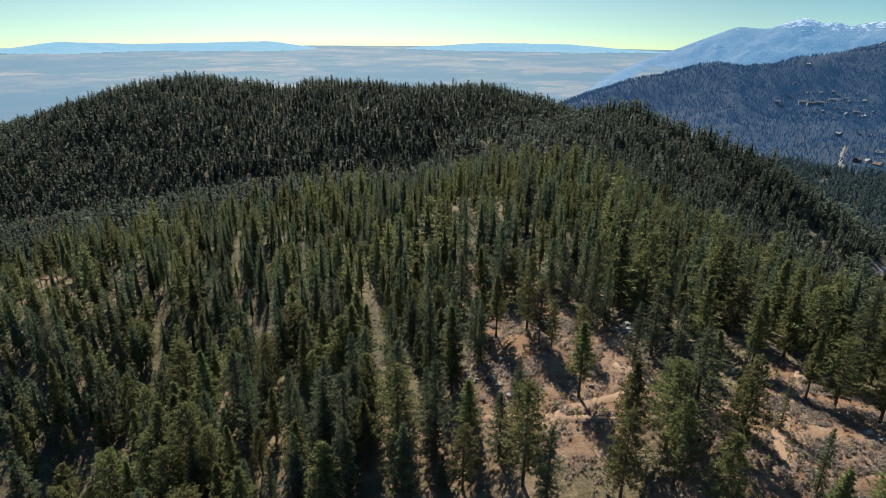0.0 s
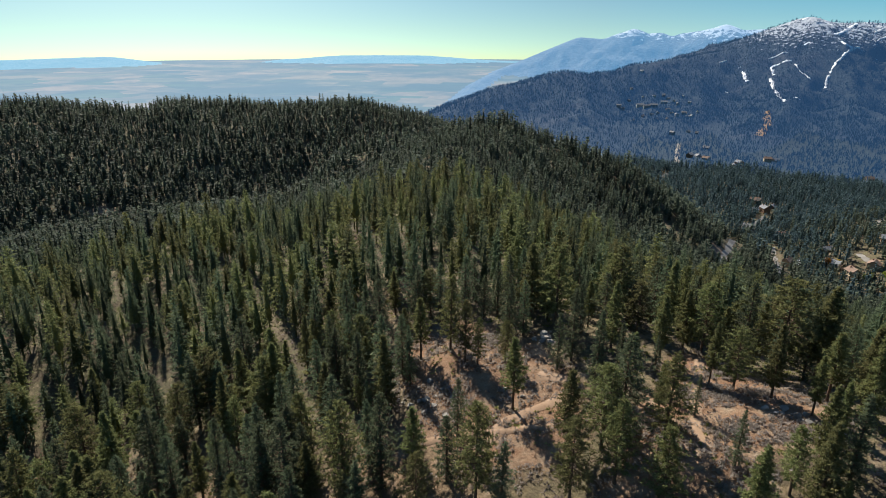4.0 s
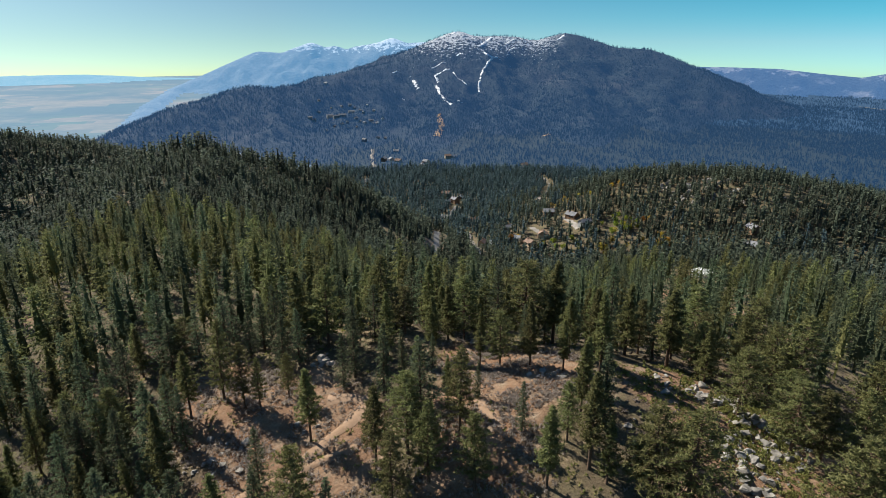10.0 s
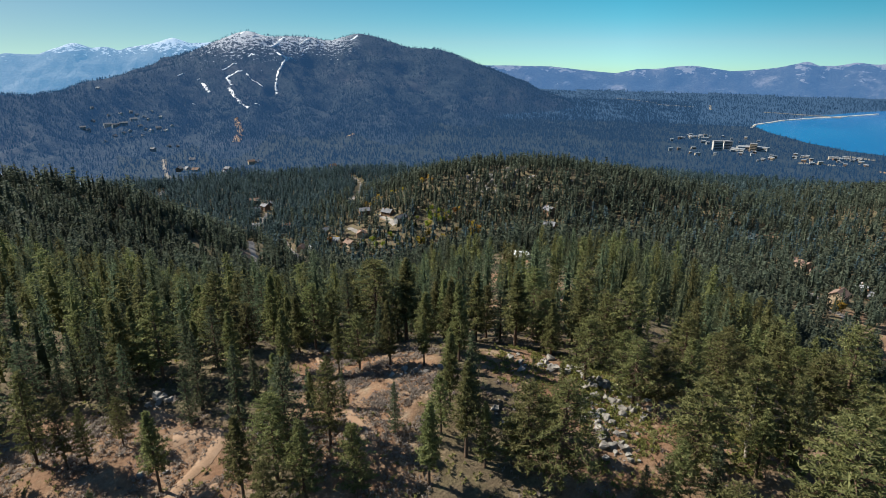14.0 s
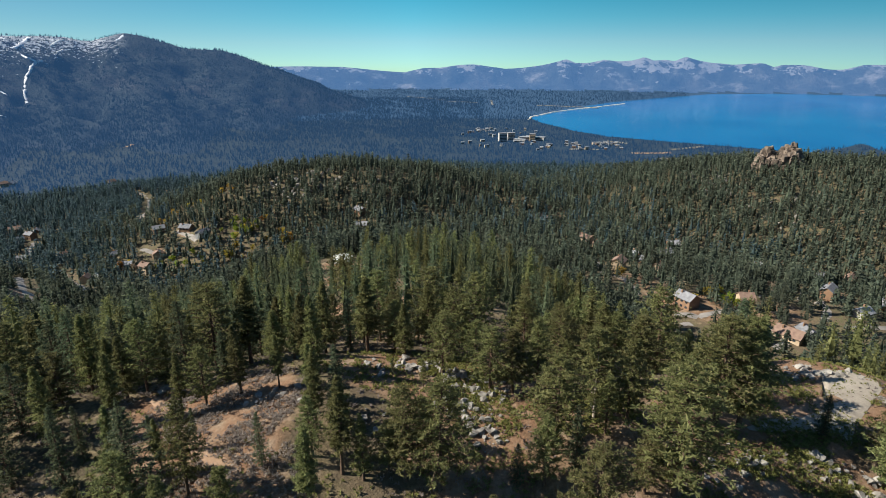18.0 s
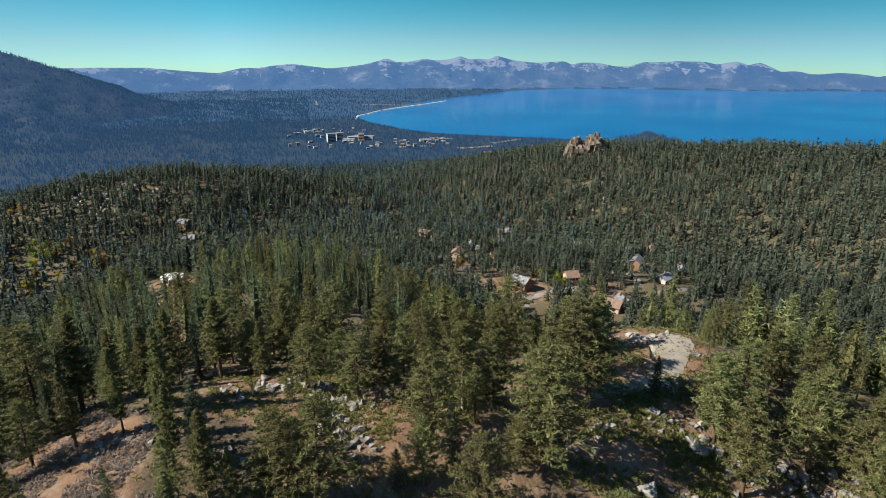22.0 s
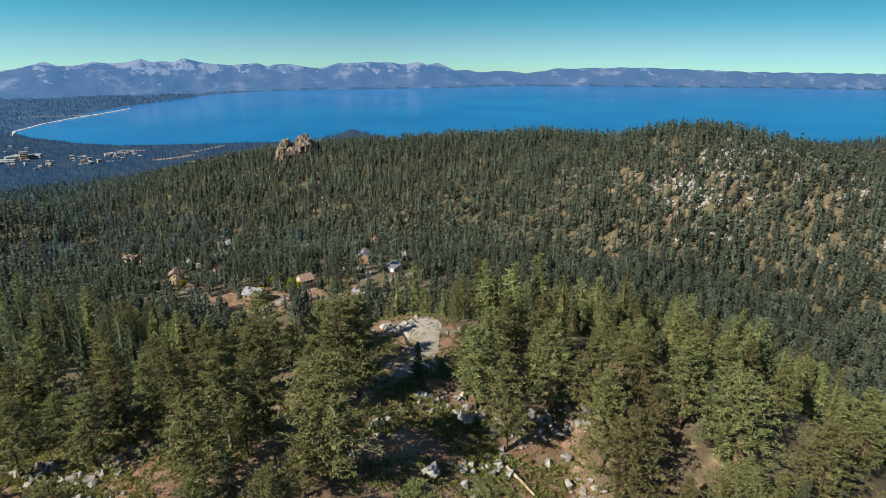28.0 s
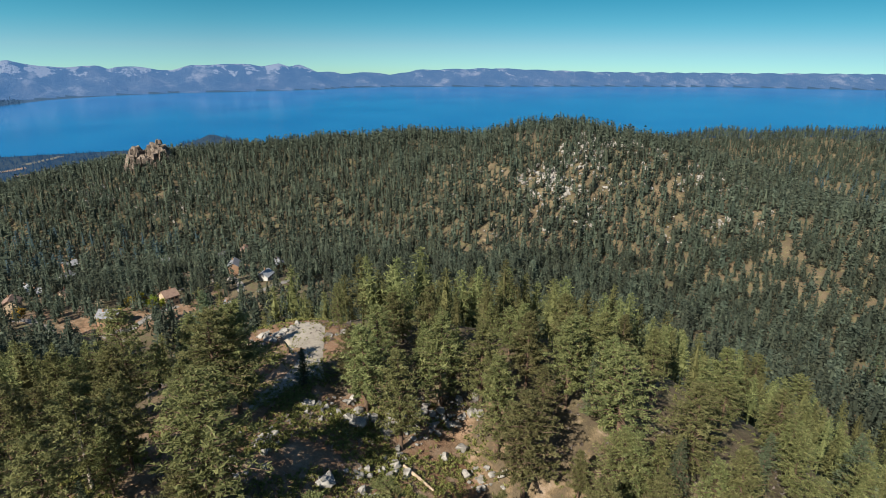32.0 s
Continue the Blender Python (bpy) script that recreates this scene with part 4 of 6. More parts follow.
# ---- forest ----
def spread(rng, r0, r1, gap, az0=-64, az1=158):
    """Jittered places over the view's sector between two distances."""
    n = int(r1 / gap) + 2
    g = np.arange(-n, n + 1) * gap
    X, Y = np.meshgrid(g, g)
    X = X.ravel() + rng.uniform(-0.48, 0.48, X.size) * gap
    Y = Y.ravel() + rng.uniform(-0.48, 0.48, Y.size) * gap
    R, A = np.hypot(X, Y), np.degrees(np.arctan2(X, Y))
    k = (R >= r0) & (R < r1) & (A > az0) & (A < az1)
    return X[k], Y[k]


def wooded(x, y, rng, amount=0.85, clump=0.55):
    """Which of the places carry a tree: patchy, thinner in the glades."""
    p = amount * (0.8 + clump * waves(x, y, 60, 21) + clump * waves(x, y, 23, 22))
    p = np.broadcast_to(p, x.shape).copy()
    edge = 0.25 * waves(x, y, 14, 31)
    for gx, gy, rad, left in GLADES + THINNED:
        near = np.where((np.abs(x - gx) < rad * 1.3) & (np.abs(y - gy) < rad * 1.3))[0]
        d = np.hypot(x[near] - gx, y[near] - gy) / rad + (edge[near] if rad > 7.5 else 0)
        hit = near[d < 1]
        p[hit] = np.minimum(p[hit], left)
    return rng.uniform(0, 1, len(x)) < p


def clear_of(x, y, taken, room=1.0):
    ok = np.ones(len(x), bool)
    for tx, ty, tr in taken:
        ok &= np.hypot(x - tx, y - ty) > tr * room + 1.0
    return ok


def forest(name, shapes, x, y, h, w, material, label):
    """Many trees joined into one object: a shape, a turn and a size for each place."""
    rng = np.random.RandomState(len(x))
    z = terrain(x, y)
    V, F, tone, base = [], [], [], 0
    pick = rng.randint(0, len(shapes), len(x))
    for s, (sv, sf) in enumerate(shapes):
        k = np.where(pick == s)[0]
        if not len(k):
            continue
        a = rng.uniform(0, 6.283, len(k))
        c, sn = np.cos(a)[:, None], np.sin(a)[:, None]
        px = (sv[None, :, 0] * c - sv[None, :, 1] * sn) * (h[k] * w[k])[:, None] + x[k][:, None]
        py = (sv[None, :, 0] * sn + sv[None, :, 1] * c) * (h[k] * w[k])[:, None] + y[k][:, None]
        pz = sv[None, :, 2] * h[k][:, None] + z[k][:, None]
        V.append(np.stack([px, py, pz], -1).reshape(-1, 3))
        F.append((sf[None] + (np.arange(len(k)) * len(sv))[:, None, None] + base).reshape(-1, sf.shape[1]))
        tone.append(np.repeat(rng.uniform(0, 1, len(k)), len(sv)))
        base += len(k) * len(sv)
    ob = raw_mesh(name, np.concatenate(V), np.concatenate(F), material, label, "stuff", smooth=False)
    ob.data.attributes.new("tree", "FLOAT", "POINT").data.foreach_set("value", np.concatenate(tone).astype(np.float32))
    return ob


def core(bag, width, start, top, sides, h=1.0):
    """The dense heart of a crown: an uneven cone."""
    ring = [(0.85 + 0.3 * math.sin(2.3 * i + 40 * width)) * width for i in range(sides)]
    bag.add([(0, 0, top * h)] + [(h * q * math.cos(6.283 * i / sides), h * q * math.sin(6.283 * i / sides), h * (start + 0.04 * (i % 2))) for i, q in enumerate(ring)] + [(0, 0, h * start * 0.8)],
            [(0, 1 + i, 1 + (i + 1) % sides) for i in range(sides)] + [(1 + sides, 1 + (i + 1) % sides, 1 + i) for i in range(sides)])


def unit(bags, h, heart=0.1, start=0.2):
    """Wood and crown joined as one shape of unit height, dense at the heart."""
    both = Bag()
    core(both, heart, start + 0.05, 0.9, 7, h)
    for b in bags:
        both.add(b.v, b.f)
    v, f = both.arrays()
    return v / h, f


def spray_tree(rng, sprays, width, size, start=0.08, full=0.8):
    """A conifer of unit height seen from afar: a slim dark core in a ragged crown of short sprays that point out and up."""
    bag = Bag()
    core(bag, 0.46 * width, start + 0.03, 0.93, 6)
    uneven = rng.uniform(0.72, 1.28, 5)
    for i in range(sprays):
        g = min(0.99, (i + rng.uniform(0, 1)) / sprays) ** 1.25
        a = i * 2.4 + rng.uniform(-0.6, 0.6)
        reach = (width * min(1.0, 0.65 + 2.2 * g) * (1 - g) ** full * uneven[int(a / 1.2567) % 5] + 0.008) * rng.uniform(0.65, 1.05)
        out = np.array([math.cos(a), math.sin(a), 0.0])
        c = out * reach + (0, 0, start + (0.97 - start) * g)
        o = rng.normal(size=3)
        d = out * 0.9 + (0, 0, rng.uniform(-0.5, 0.9)) + 0.35 * o
        d /= np.linalg.norm(d)
        side = np.array([-d[1], d[0], 0.0]) + 0.5 * rng.normal(size=3)
        side *= size * rng.uniform(0.45, 0.8) / np.linalg.norm(side)
        tip = c + d * size * rng.uniform(0.7, 1.3) * (1 - 0.4 * g)
        bag.add([c - d * size * 0.5 - side, c - d * size * 0.4 + side, tip], [(0, 1, 2)])
    return bag.arrays()


rng = np.random.RandomState(4)
mid_pines = [unit(pine_shape(rng, 14.0, 56, 2, 6, 0.78, sp, 0.2, 3), 14.0, 0.3 * sp, 0.3) for sp in (0.17, 0.15, 0.2, 0.16, 0.22)]
mid_firs = [unit(pine_shape(rng, 14.0, 74, 2, 5, 0.66, sp, 0.07, 3, 0.3), 14.0, 0.32 * sp, 0.14) for sp in (0.17, 0.15, 0.2, 0.16)]
far_shapes = [spray_tree(rng, 96, w, 0.07, st, fu) for w, st, fu in ((0.14, 0.08, 0.85), (0.17, 0.14, 0.7), (0.2, 0.2, 0.6), (0.15, 0.08, 0.9), (0.22, 0.2, 0.55), (0.17, 0.1, 0.75))]
farther_shapes2 = [spray_tree(rng, 24, w, 0.1, st, fu) for w, st, fu in ((0.15, 0.08, 0.85), (0.18, 0.12, 0.7), (0.22, 0.16, 0.6), (0.16, 0.08, 0.9))]
farther_shapes = [spray_tree(rng, 4, w, 0.2, 0.05, 0.7) for w in (0.18, 0.22, 0.26)]

# what the ground hides from a high place over the spur stays thinly wooded
LOOK_AZ, LOOK_R = np.arange(-66, 160.1, 1.0), np.geomspace(60, 2700, 150)
_A, _R = np.meshgrid(np.radians(LOOK_AZ), LOOK_R, indexing="ij")
LOOK_EL = np.maximum.accumulate((terrain(_R * np.sin(_A), _R * np.cos(_A)) - EYE) / _R, axis=1)


def in_sight(x, y, tall=12.0):
    r, az = np.hypot(x, y), np.degrees(np.arctan2(x, y))
    i = np.clip(np.round(az + 66).astype(int), 0, len(LOOK_AZ) - 1)
    j = np.clip(np.searchsorted(LOOK_R, r) - 2, 0, len(LOOK_R) - 1)
    return (terrain(x, y) + tall - EYE) / r > LOOK_EL[i, j] - 0.012


def thin_hidden(x, y, rng):
    k = in_sight(x, y) | (rng.uniform(0, 1, len(x)) < 0.15)
    return x[k], y[k]


# the near wood, tree by tree
NEAR_END = 101.0
x, y = spread(rng, 46, NEAR_END, 4.6)
k = wooded(x, y, rng, np.where(np.degrees(np.arctan2(x, y)) < 12, 1.2, np.where(np.degrees(np.arctan2(x, y)) < 60, 0.85, 0.5))) & clear_of(x, y, TREES, 0.8)
x, y = x[k], y[k]
for i in range(len(x)):
    az = math.degrees(math.atan2(x[i], y[i]))
    pine = rng.uniform() < (0.85 if az > 60 else 0.55)
    place_tree("pine" if pine else "fir", float(x[i]), float(y[i]), float(np.clip(rng.normal(11.5, 2.7), 4, 16)), float(rng.uniform(1.0, 1.4)))

# the slopes beyond, joined
x, y = spread(rng, NEAR_END, 215, 5.1)
k = wooded(x, y, rng, np.where(np.degrees(np.arctan2(x, y)) < 40, 1.6, 1.15))
x, y = thin_hidden(x[k], y[k], rng)
h = np.clip(rng.normal(12.6, 2.6, len(x)), 5, 18)
p = rng.uniform(0, 1, len(x)) < np.where(np.degrees(np.arctan2(x, y)) > 70, np.where(np.hypot(x, y) < 135, 1.1, 0.7), 0.4)
forest("forest_of_pines", mid_pines, x[p], y[p], h[p], rng.uniform(1.05, 1.45, p.sum()), M_PINEWOOD, "dense pine forest on the near slopes")
forest("forest_of_firs", mid_firs, x[~p], y[~p], h[~p], rng.uniform(1.05, 1.4, (~p).sum()), M_FIRWOOD, "dense fir forest on the near slopes")
x, y = spread(rng, 215, 400, 4.7)
k = wooded(x, y, rng, np.where(np.degrees(np.arctan2(x, y)) > 70, 0.9, 1.1))
x, y = thin_hidden(x[k], y[k], rng)
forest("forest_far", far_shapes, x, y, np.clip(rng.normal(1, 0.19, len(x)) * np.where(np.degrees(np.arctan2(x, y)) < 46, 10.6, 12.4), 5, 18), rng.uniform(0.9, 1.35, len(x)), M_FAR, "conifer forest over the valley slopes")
x, y = spread(rng, 400, 1060, 5.0)
k = wooded(x, y, rng, np.where(np.degrees(np.arctan2(x, y)) > 112, 1.0, 1.25), 0.45)
x, y = thin_hidden(x[k], y[k], rng)
h = np.clip(rng.normal(11.8, 2.9, len(x)), 4, 18)
w = rng.uniform(0.9, 1.4, len(x))
low = (terrain(x, y) < 26 + 56 * rng.uniform(0, 1, len(x)) ** 1.5) & (np.hypot(x, y) > 470)
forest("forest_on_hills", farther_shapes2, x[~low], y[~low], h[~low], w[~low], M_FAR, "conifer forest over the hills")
forest("forest_on_plain", farther_shapes2, x[low], y[low], h[low], w[low], M_MIDWOODS, "woods on the low ground past the hills, coloured bluer for haze")
scatter = lambda count, r0, r1, a0, a1: (np.sqrt(rng.uniform(r0 * r0, r1 * r1, count)), np.radians(rng.uniform(a0, a1, count)))
r, a = [np.concatenate(q) for q in zip(scatter(34000, 1020, 1950, -14, 84), scatter(46000, 1500, 2640, -12, 62), scatter(14000, 1950, 3150, 44, 80), scatter(5000, 1020, 1500, 84, 158))]
x, y = r * np.sin(a), r * np.cos(a)
az, ground = np.degrees(a), terrain(x, y)
k = ~in_lake(x, y) & ((region(x, y) == 1) | ((az > 8) & ((r < 1950) | (ground < 9)) & (r < 3150)))
# meadows and bare rock break the wood
k &= (waves(x, y, 170, 61) + 0.8 * waves(x, y, 60, 62) + rng.uniform(-0.5, 0.5, len(x)) > -0.42) & ((ground < 215) | (rng.uniform(0, 1, len(x)) < 0.4))
x, y = thin_hidden(x[k], y[k], rng)
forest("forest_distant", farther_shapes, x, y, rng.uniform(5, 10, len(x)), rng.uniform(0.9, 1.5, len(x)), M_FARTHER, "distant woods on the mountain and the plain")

# ---- stone, tracks and small growth ----
def plain_material(name, stops, scale, rough=0.9, bump=0.3, depth=0.05, metal=0.0):
    """A weathered surface: colours by a broad noise, grain by a fine one."""
    n = Nodes(name)
    rnd = n.add("ShaderNodeObjectInfo").outputs["Random"]
    a, b = n.noise(scale, 5), n.noise(scale * 8, 5, 0.7)
    col = n.ramp(a, stops)
    col = n.mix(0.45, col, n.ramp(b, [(0.25, (0.55, 0.55, 0.55)), (0.75, (1.2, 1.2, 1.2))]), "MULTIPLY")
    hue = n.add("ShaderNodeHueSaturation", Color=col)
    n.put(n.math("ADD", n.math("MULTIPLY", rnd, 0.3), 0.85), hue.inputs["Value"])
    n.bump(b, bump, depth)
    n.bsdf.inputs["Metallic"].default_value = metal
    return n.finish(hue.outputs["Color"], rough)


M_GRANITE = plain_material("granite", [(0.3, (0.13, 0.115, 0.1)), (0.52, (0.25, 0.23, 0.205)), (0.72, (0.37, 0.335, 0.29))], 0.7, 0.9, 0.6, 0.1)
M_CRAG = plain_material("tan_granite", [(0.3, (0.075, 0.058, 0.045)), (0.52, (0.15, 0.115, 0.09)), (0.72, (0.25, 0.2, 0.155))], 0.2, 0.9, 0.7, 0.6)
M_TRACK = plain_material("sandy_track", [(0.3, (0.21, 0.13, 0.08)), (0.7, (0.29, 0.195, 0.13))], 0.5, 0.95, 0.4, 0.05)
M_GRAVEL = plain_material("pale_gravel", [(0.3, (0.21, 0.18, 0.145)), (0.7, (0.29, 0.255, 0.21))], 0.35, 0.95, 0.4, 0.04)
M_ROAD = plain_material("road_surface", [(0.3, (0.17, 0.155, 0.14)), (0.7, (0.26, 0.235, 0.21))], 0.2, 0.9, 0.2, 0.03)
M_SNOW = plain_material("snow", [(0.3, (0.62, 0.65, 0.7)), (0.6, (0.86, 0.87, 0.9))], 0.02, 0.7, 0.3, 1.0)
M_MEADOW = plain_material("straw_meadow", [(0.3, (0.12, 0.115, 0.1)), (0.7, (0.19, 0.175, 0.15))], 0.03, 0.95)
M_BEACH = plain_material("beach_sand", [(0.3, (0.5, 0.45, 0.38)), (0.7, (0.6, 0.55, 0.47))], 0.05, 0.95)
M_DEADWOOD = plain_material("dead_wood", [(0.3, (0.2, 0.17, 0.14)), (0.7, (0.42, 0.36, 0.3))], 1.5, 0.9)
M_LOG = plain_material("bleached_log", [(0.3, (0.36, 0.25, 0.16)), (0.7, (0.55, 0.42, 0.3))], 1.5, 0.9)
M_BRUSH = foliage_material("green_brush", (0.09, 0.1, 0.03), (0.18, 0.175, 0.06), (0.28, 0.25, 0.1))
M_DRYBRUSH = foliage_material("dry_brush", (0.2, 0.168, 0.142), (0.31, 0.265, 0.23), (0.41, 0.36, 0.32), thin=0.5)


def strip(name, rows, width, material, label):
    """A ribbon laid over the ground along bearings and distances, with an uneven edge."""
    pts = [np.array(polar(az, r)) for az, r in rows]
    line = []
    for a, b in zip(pts[:-1], pts[1:]):
        n = max(2, int(np.linalg.norm(b - a) / max(2.0, width * 0.4)))
        line += [a + (b - a) * i / n for i in range(n)]
    line = np.array(line + [pts[-1]])
    for _ in range(2):
        if len(line) > 4:
            line[1:-1] = 0.25 * line[:-2] + 0.5 * line[1:-1] + 0.25 * line[2:]
    d = np.gradient(line, axis=0)
    d /= np.linalg.norm(d, axis=1)[:, None] + 1e-9
    side = np.stack([-d[:, 1], d[:, 0]], -1)
    rg = np.random.RandomState(len(rows) * 7 + int(width * 10))
    far = np.linalg.norm(line.mean(0)) > 900
    lift = 1.6 if far else 0.22
    cols = np.linspace(-0.5, 0.5, 5)
    V = []
    for c in cols:
        wob = width * c * (rg.uniform(0.45, 1.55, len(line)) if far else rg.uniform(0.75, 1.25, len(line))) if abs(c) > 0.4 else width * c * 0.8
        p = line + side * np.broadcast_to(wob, (len(line),))[:, None]
        V.append(np.column_stack([p, np.maximum(terrain(p[:, 0], p[:, 1]), 5.2 if far else -9) + lift * (1.0 if abs(c) < 0.4 else 0.2)]))
    V = np.stack(V, 1).reshape(-1, 3)
    n = len(line)
    idx = np.arange(n * 5).reshape(n, 5)
    q = np.stack([idx[:-1, :-1], idx[:-1, 1:], idx[1:, 1:], idx[1:, :-1]], -1).reshape(-1, 4)[:, ::-1]
    return raw_mesh(name, V, q, material, label, "structure")


def turnaround(rows):
    """The levelled gravel turnaround: a fan over its outline."""
    rim = np.array([polar(az, r) for az, r in rows])
    mid = rim.mean(0)
    rim = mid + (rim - mid) * 1.2
    V, n = [], len(rim)
    for k in np.linspace(0.0, 1.0, 7):
        p = mid + (rim - mid) * k
        V.append(np.column_stack([p, terrain(p[:, 0], p[:, 1]) + (0.2 if k < 0.9 else 0.06)]))
    V = np.concatenate(V)
    F = [(k * n + i, k * n + (i + 1) % n, (k + 1) * n + (i + 1) % n, (k + 1) * n + i) for k in range(6) for i in range(n)]
    raw_mesh("pavement", V, F, M_GRAVEL, "pale gravel turnaround on the edge of the slope", "structure")


def stone_shape(rg, sub=2):
    """An angular block: a ball cut flat by random planes."""
    bm = bmesh.new()
    bmesh.ops.create_icosphere(bm, subdivisions=sub, radius=1.0)
    cuts = [(Vector(rg.normal(size=3)).normalized(), rg.uniform(0.36, 0.66)) for _ in range(9)]
    sc = Vector((rg.uniform(0.8, 1.25), rg.uniform(0.7, 1.0), rg.uniform(0.6, 0.95)))
    for v in bm.verts:
        for nrm, dist in cuts:
            over = v.co.dot(nrm) - dist
            if over > 0:
                v.co -= nrm * over
        v.co = Vector((v.co.x * sc.x, v.co.y * sc.y, v.co.z * sc.z)) * 0.75
        v.co += Vector(rg.normal(size=3)) * 0.02
    me = bpy.data.meshes.new("boulder")
    bm.to_mesh(me)
    bm.free()
    me.materials.append(M_GRANITE)
    return me


rg = np.random.RandomState(21)
STONES = [stone_shape(rg) for _ in range(8)]
SMALL = []
for _ in range(5):
    me = stone_shape(rg, 1)
    co = np.array([v.co for v in me.vertices])
    SMALL.append((co, np.array([p.vertices for p in me.polygons])))
LOOSE, SCREE = [], []


def boulders(az, r, around, count, size):
    """A patch of granite blocks: the large ones single, the small ones gathered."""
    cx, cy = polar(az, r)
    for i in range(count * 3):
        a, d = rg.uniform(0, 6.28), around * math.sqrt(rg.uniform(0, 1)) * 1.3
        x, y = cx + d * math.cos(a), cy + d * math.sin(a)
        s = size * rg.uniform(0.35, 1.0)
        if i >= count or r > 112:
            LOOSE.append((x, y, s * (0.8 if r > 112 else 0.4), rg.uniform(0, 6.28), rg.randint(5)))
            continue
        ob = new("boulder", STONES[rg.randint(len(STONES))])
        ob.matrix_world = Matrix.LocRotScale((x, y, height(x, y) + 0.18 * s), Euler((rg.uniform(-0.3, 0.3), rg.uniform(-0.3, 0.3), rg.uniform(0, 6.28))), (s, s, s))
        tagged(ob, ("large " if s > 1.2 else "small " if s < 0.8 else "") + "angular pale grey granite boulder on sandy ground", "boulder", "granite boulders")


def scree(az, r, around, count, size):
    cx, cy = polar(az, r)
    for _ in range(count):
        a, d = rg.uniform(0, 6.28), around * math.sqrt(rg.uniform(0, 1))
        SCREE.append((cx + d * math.cos(a), cy + d * math.sin(a), size * rg.uniform(0.5, 1.4), rg.uniform(0, 6.28), rg.randint(5)))


def gather(name, rows, material, label, sunk=0.2):
    """Many stones joined."""
    V, F, b = [], [], 0
    zs = terrain(np.array([q[0] for q in rows]), np.array([q[1] for q in rows]))
    for (x, y, s, a, k), z in zip(rows, zs):
        co, fa = SMALL[k]
        c, sn = math.cos(a), math.sin(a)
        V.append(np.column_stack([(co[:, 0] * c - co[:, 1] * sn) * s + x, (co[:, 0] * sn + co[:, 1] * c) * s + y, co[:, 2] * s + z + sunk * s]))
        F.append(fa + b)
        b += len(co)
    raw_mesh(name, np.concatenate(V), np.concatenate(F), material, label, "stuff", smooth=False)


def crag():
    """The bare rock head on the ridge above the lake: jointed granite blocks in two heads with a cleft between."""
    bag = Bag()
    for i in range(460):
        u = (i * 0.618) % 1.0
        deep = rg.uniform(-14, 10)
        x, y = polar(85.8 + 3.7 * u, 700 + deep)
        tall = float(np.interp(u, [0, 0.1, 0.25, 0.4, 0.47, 0.58, 0.78, 0.9, 1], [3, 14, 24, 21, 14, 20, 26, 19, 6])) * (1 - 0.5 * abs(deep) / 14)
        a, w = rg.uniform(-0.5, 0.5) + 0.3, rg.uniform(1.0, 2.9)
        c, sn = math.cos(a), math.sin(a)
        v = (np.array([(i & 1, i >> 1 & 1, i >> 2) for i in range(8)]) * 2.0 - 1 + rg.uniform(-0.32, 0.32, (8, 3))) * (w, w * 0.8, w * rg.uniform(0.7, 1.5))
        v[4:, :2] *= rg.uniform(0.5, 0.95)
        v[:, 0] += v[:, 2] * rg.uniform(-0.3, 0.3)
        up = tall * rg.uniform(0.0, 1.0) ** 0.7
        v = np.column_stack([v[:, 0] * c - v[:, 1] * sn + x, v[:, 0] * sn + v[:, 1] * c + y, v[:, 2] + height(x, y) + up])
        bag.add(v, [(0, 2, 3), (0, 3, 1), (4, 5, 7), (4, 7, 6), (0, 1, 5), (0, 5, 4), (2, 6, 7), (2, 7, 3), (0, 4, 6), (0, 6, 2), (1, 3, 7), (1, 7, 5)])
    ob = raw_mesh("rock_outcrop", *bag.arrays(), M_CRAG, smooth=False)
    tagged(ob, "jagged tan granite outcrop crowning the wooded ridge", "rock outcrop")


# ---- buildings ----
M_WALL_TAN = plain_material("tan_siding", [(0.3, (0.36, 0.27, 0.18)), (0.7, (0.46, 0.36, 0.25))], 0.4, 0.8)
M_WALL_GREY = plain_material("grey_siding", [(0.3, (0.26, 0.26, 0.26)), (0.7, (0.36, 0.36, 0.36))], 0.4, 0.8)
M_WALL_BROWN = plain_material("brown_siding", [(0.3, (0.17, 0.1, 0.06)), (0.7, (0.26, 0.16, 0.1))], 0.4, 0.8)
M_WALL_WHITE = plain_material("white_siding", [(0.3, (0.38, 0.36, 0.33)), (0.7, (0.48, 0.46, 0.43))], 0.4, 0.8)
M_ROOF_GREY = plain_material("grey_roof", [(0.3, (0.13, 0.13, 0.14)), (0.7, (0.24, 0.24, 0.25))], 0.6, 0.85)
M_ROOF_BROWN = plain_material("brown_roof", [(0.3, (0.14, 0.09, 0.07)), (0.7, (0.24, 0.16, 0.12))], 0.6, 0.85)
M_ROOF_PALE = plain_material("pale_metal_roof", [(0.3, (0.2, 0.205, 0.215)), (0.7, (0.3, 0.305, 0.315))], 0.6, 0.5)
M_WINDOW = plain_material("window_glass", [(0.3, (0.02, 0.025, 0.03)), (0.7, (0.04, 0.05, 0.06))], 0.3, 0.1)
M_TANK = plain_material("white_tank_paint", [(0.3, (0.46, 0.47, 0.44)), (0.7, (0.56, 0.57, 0.54))], 0.3, 0.6)


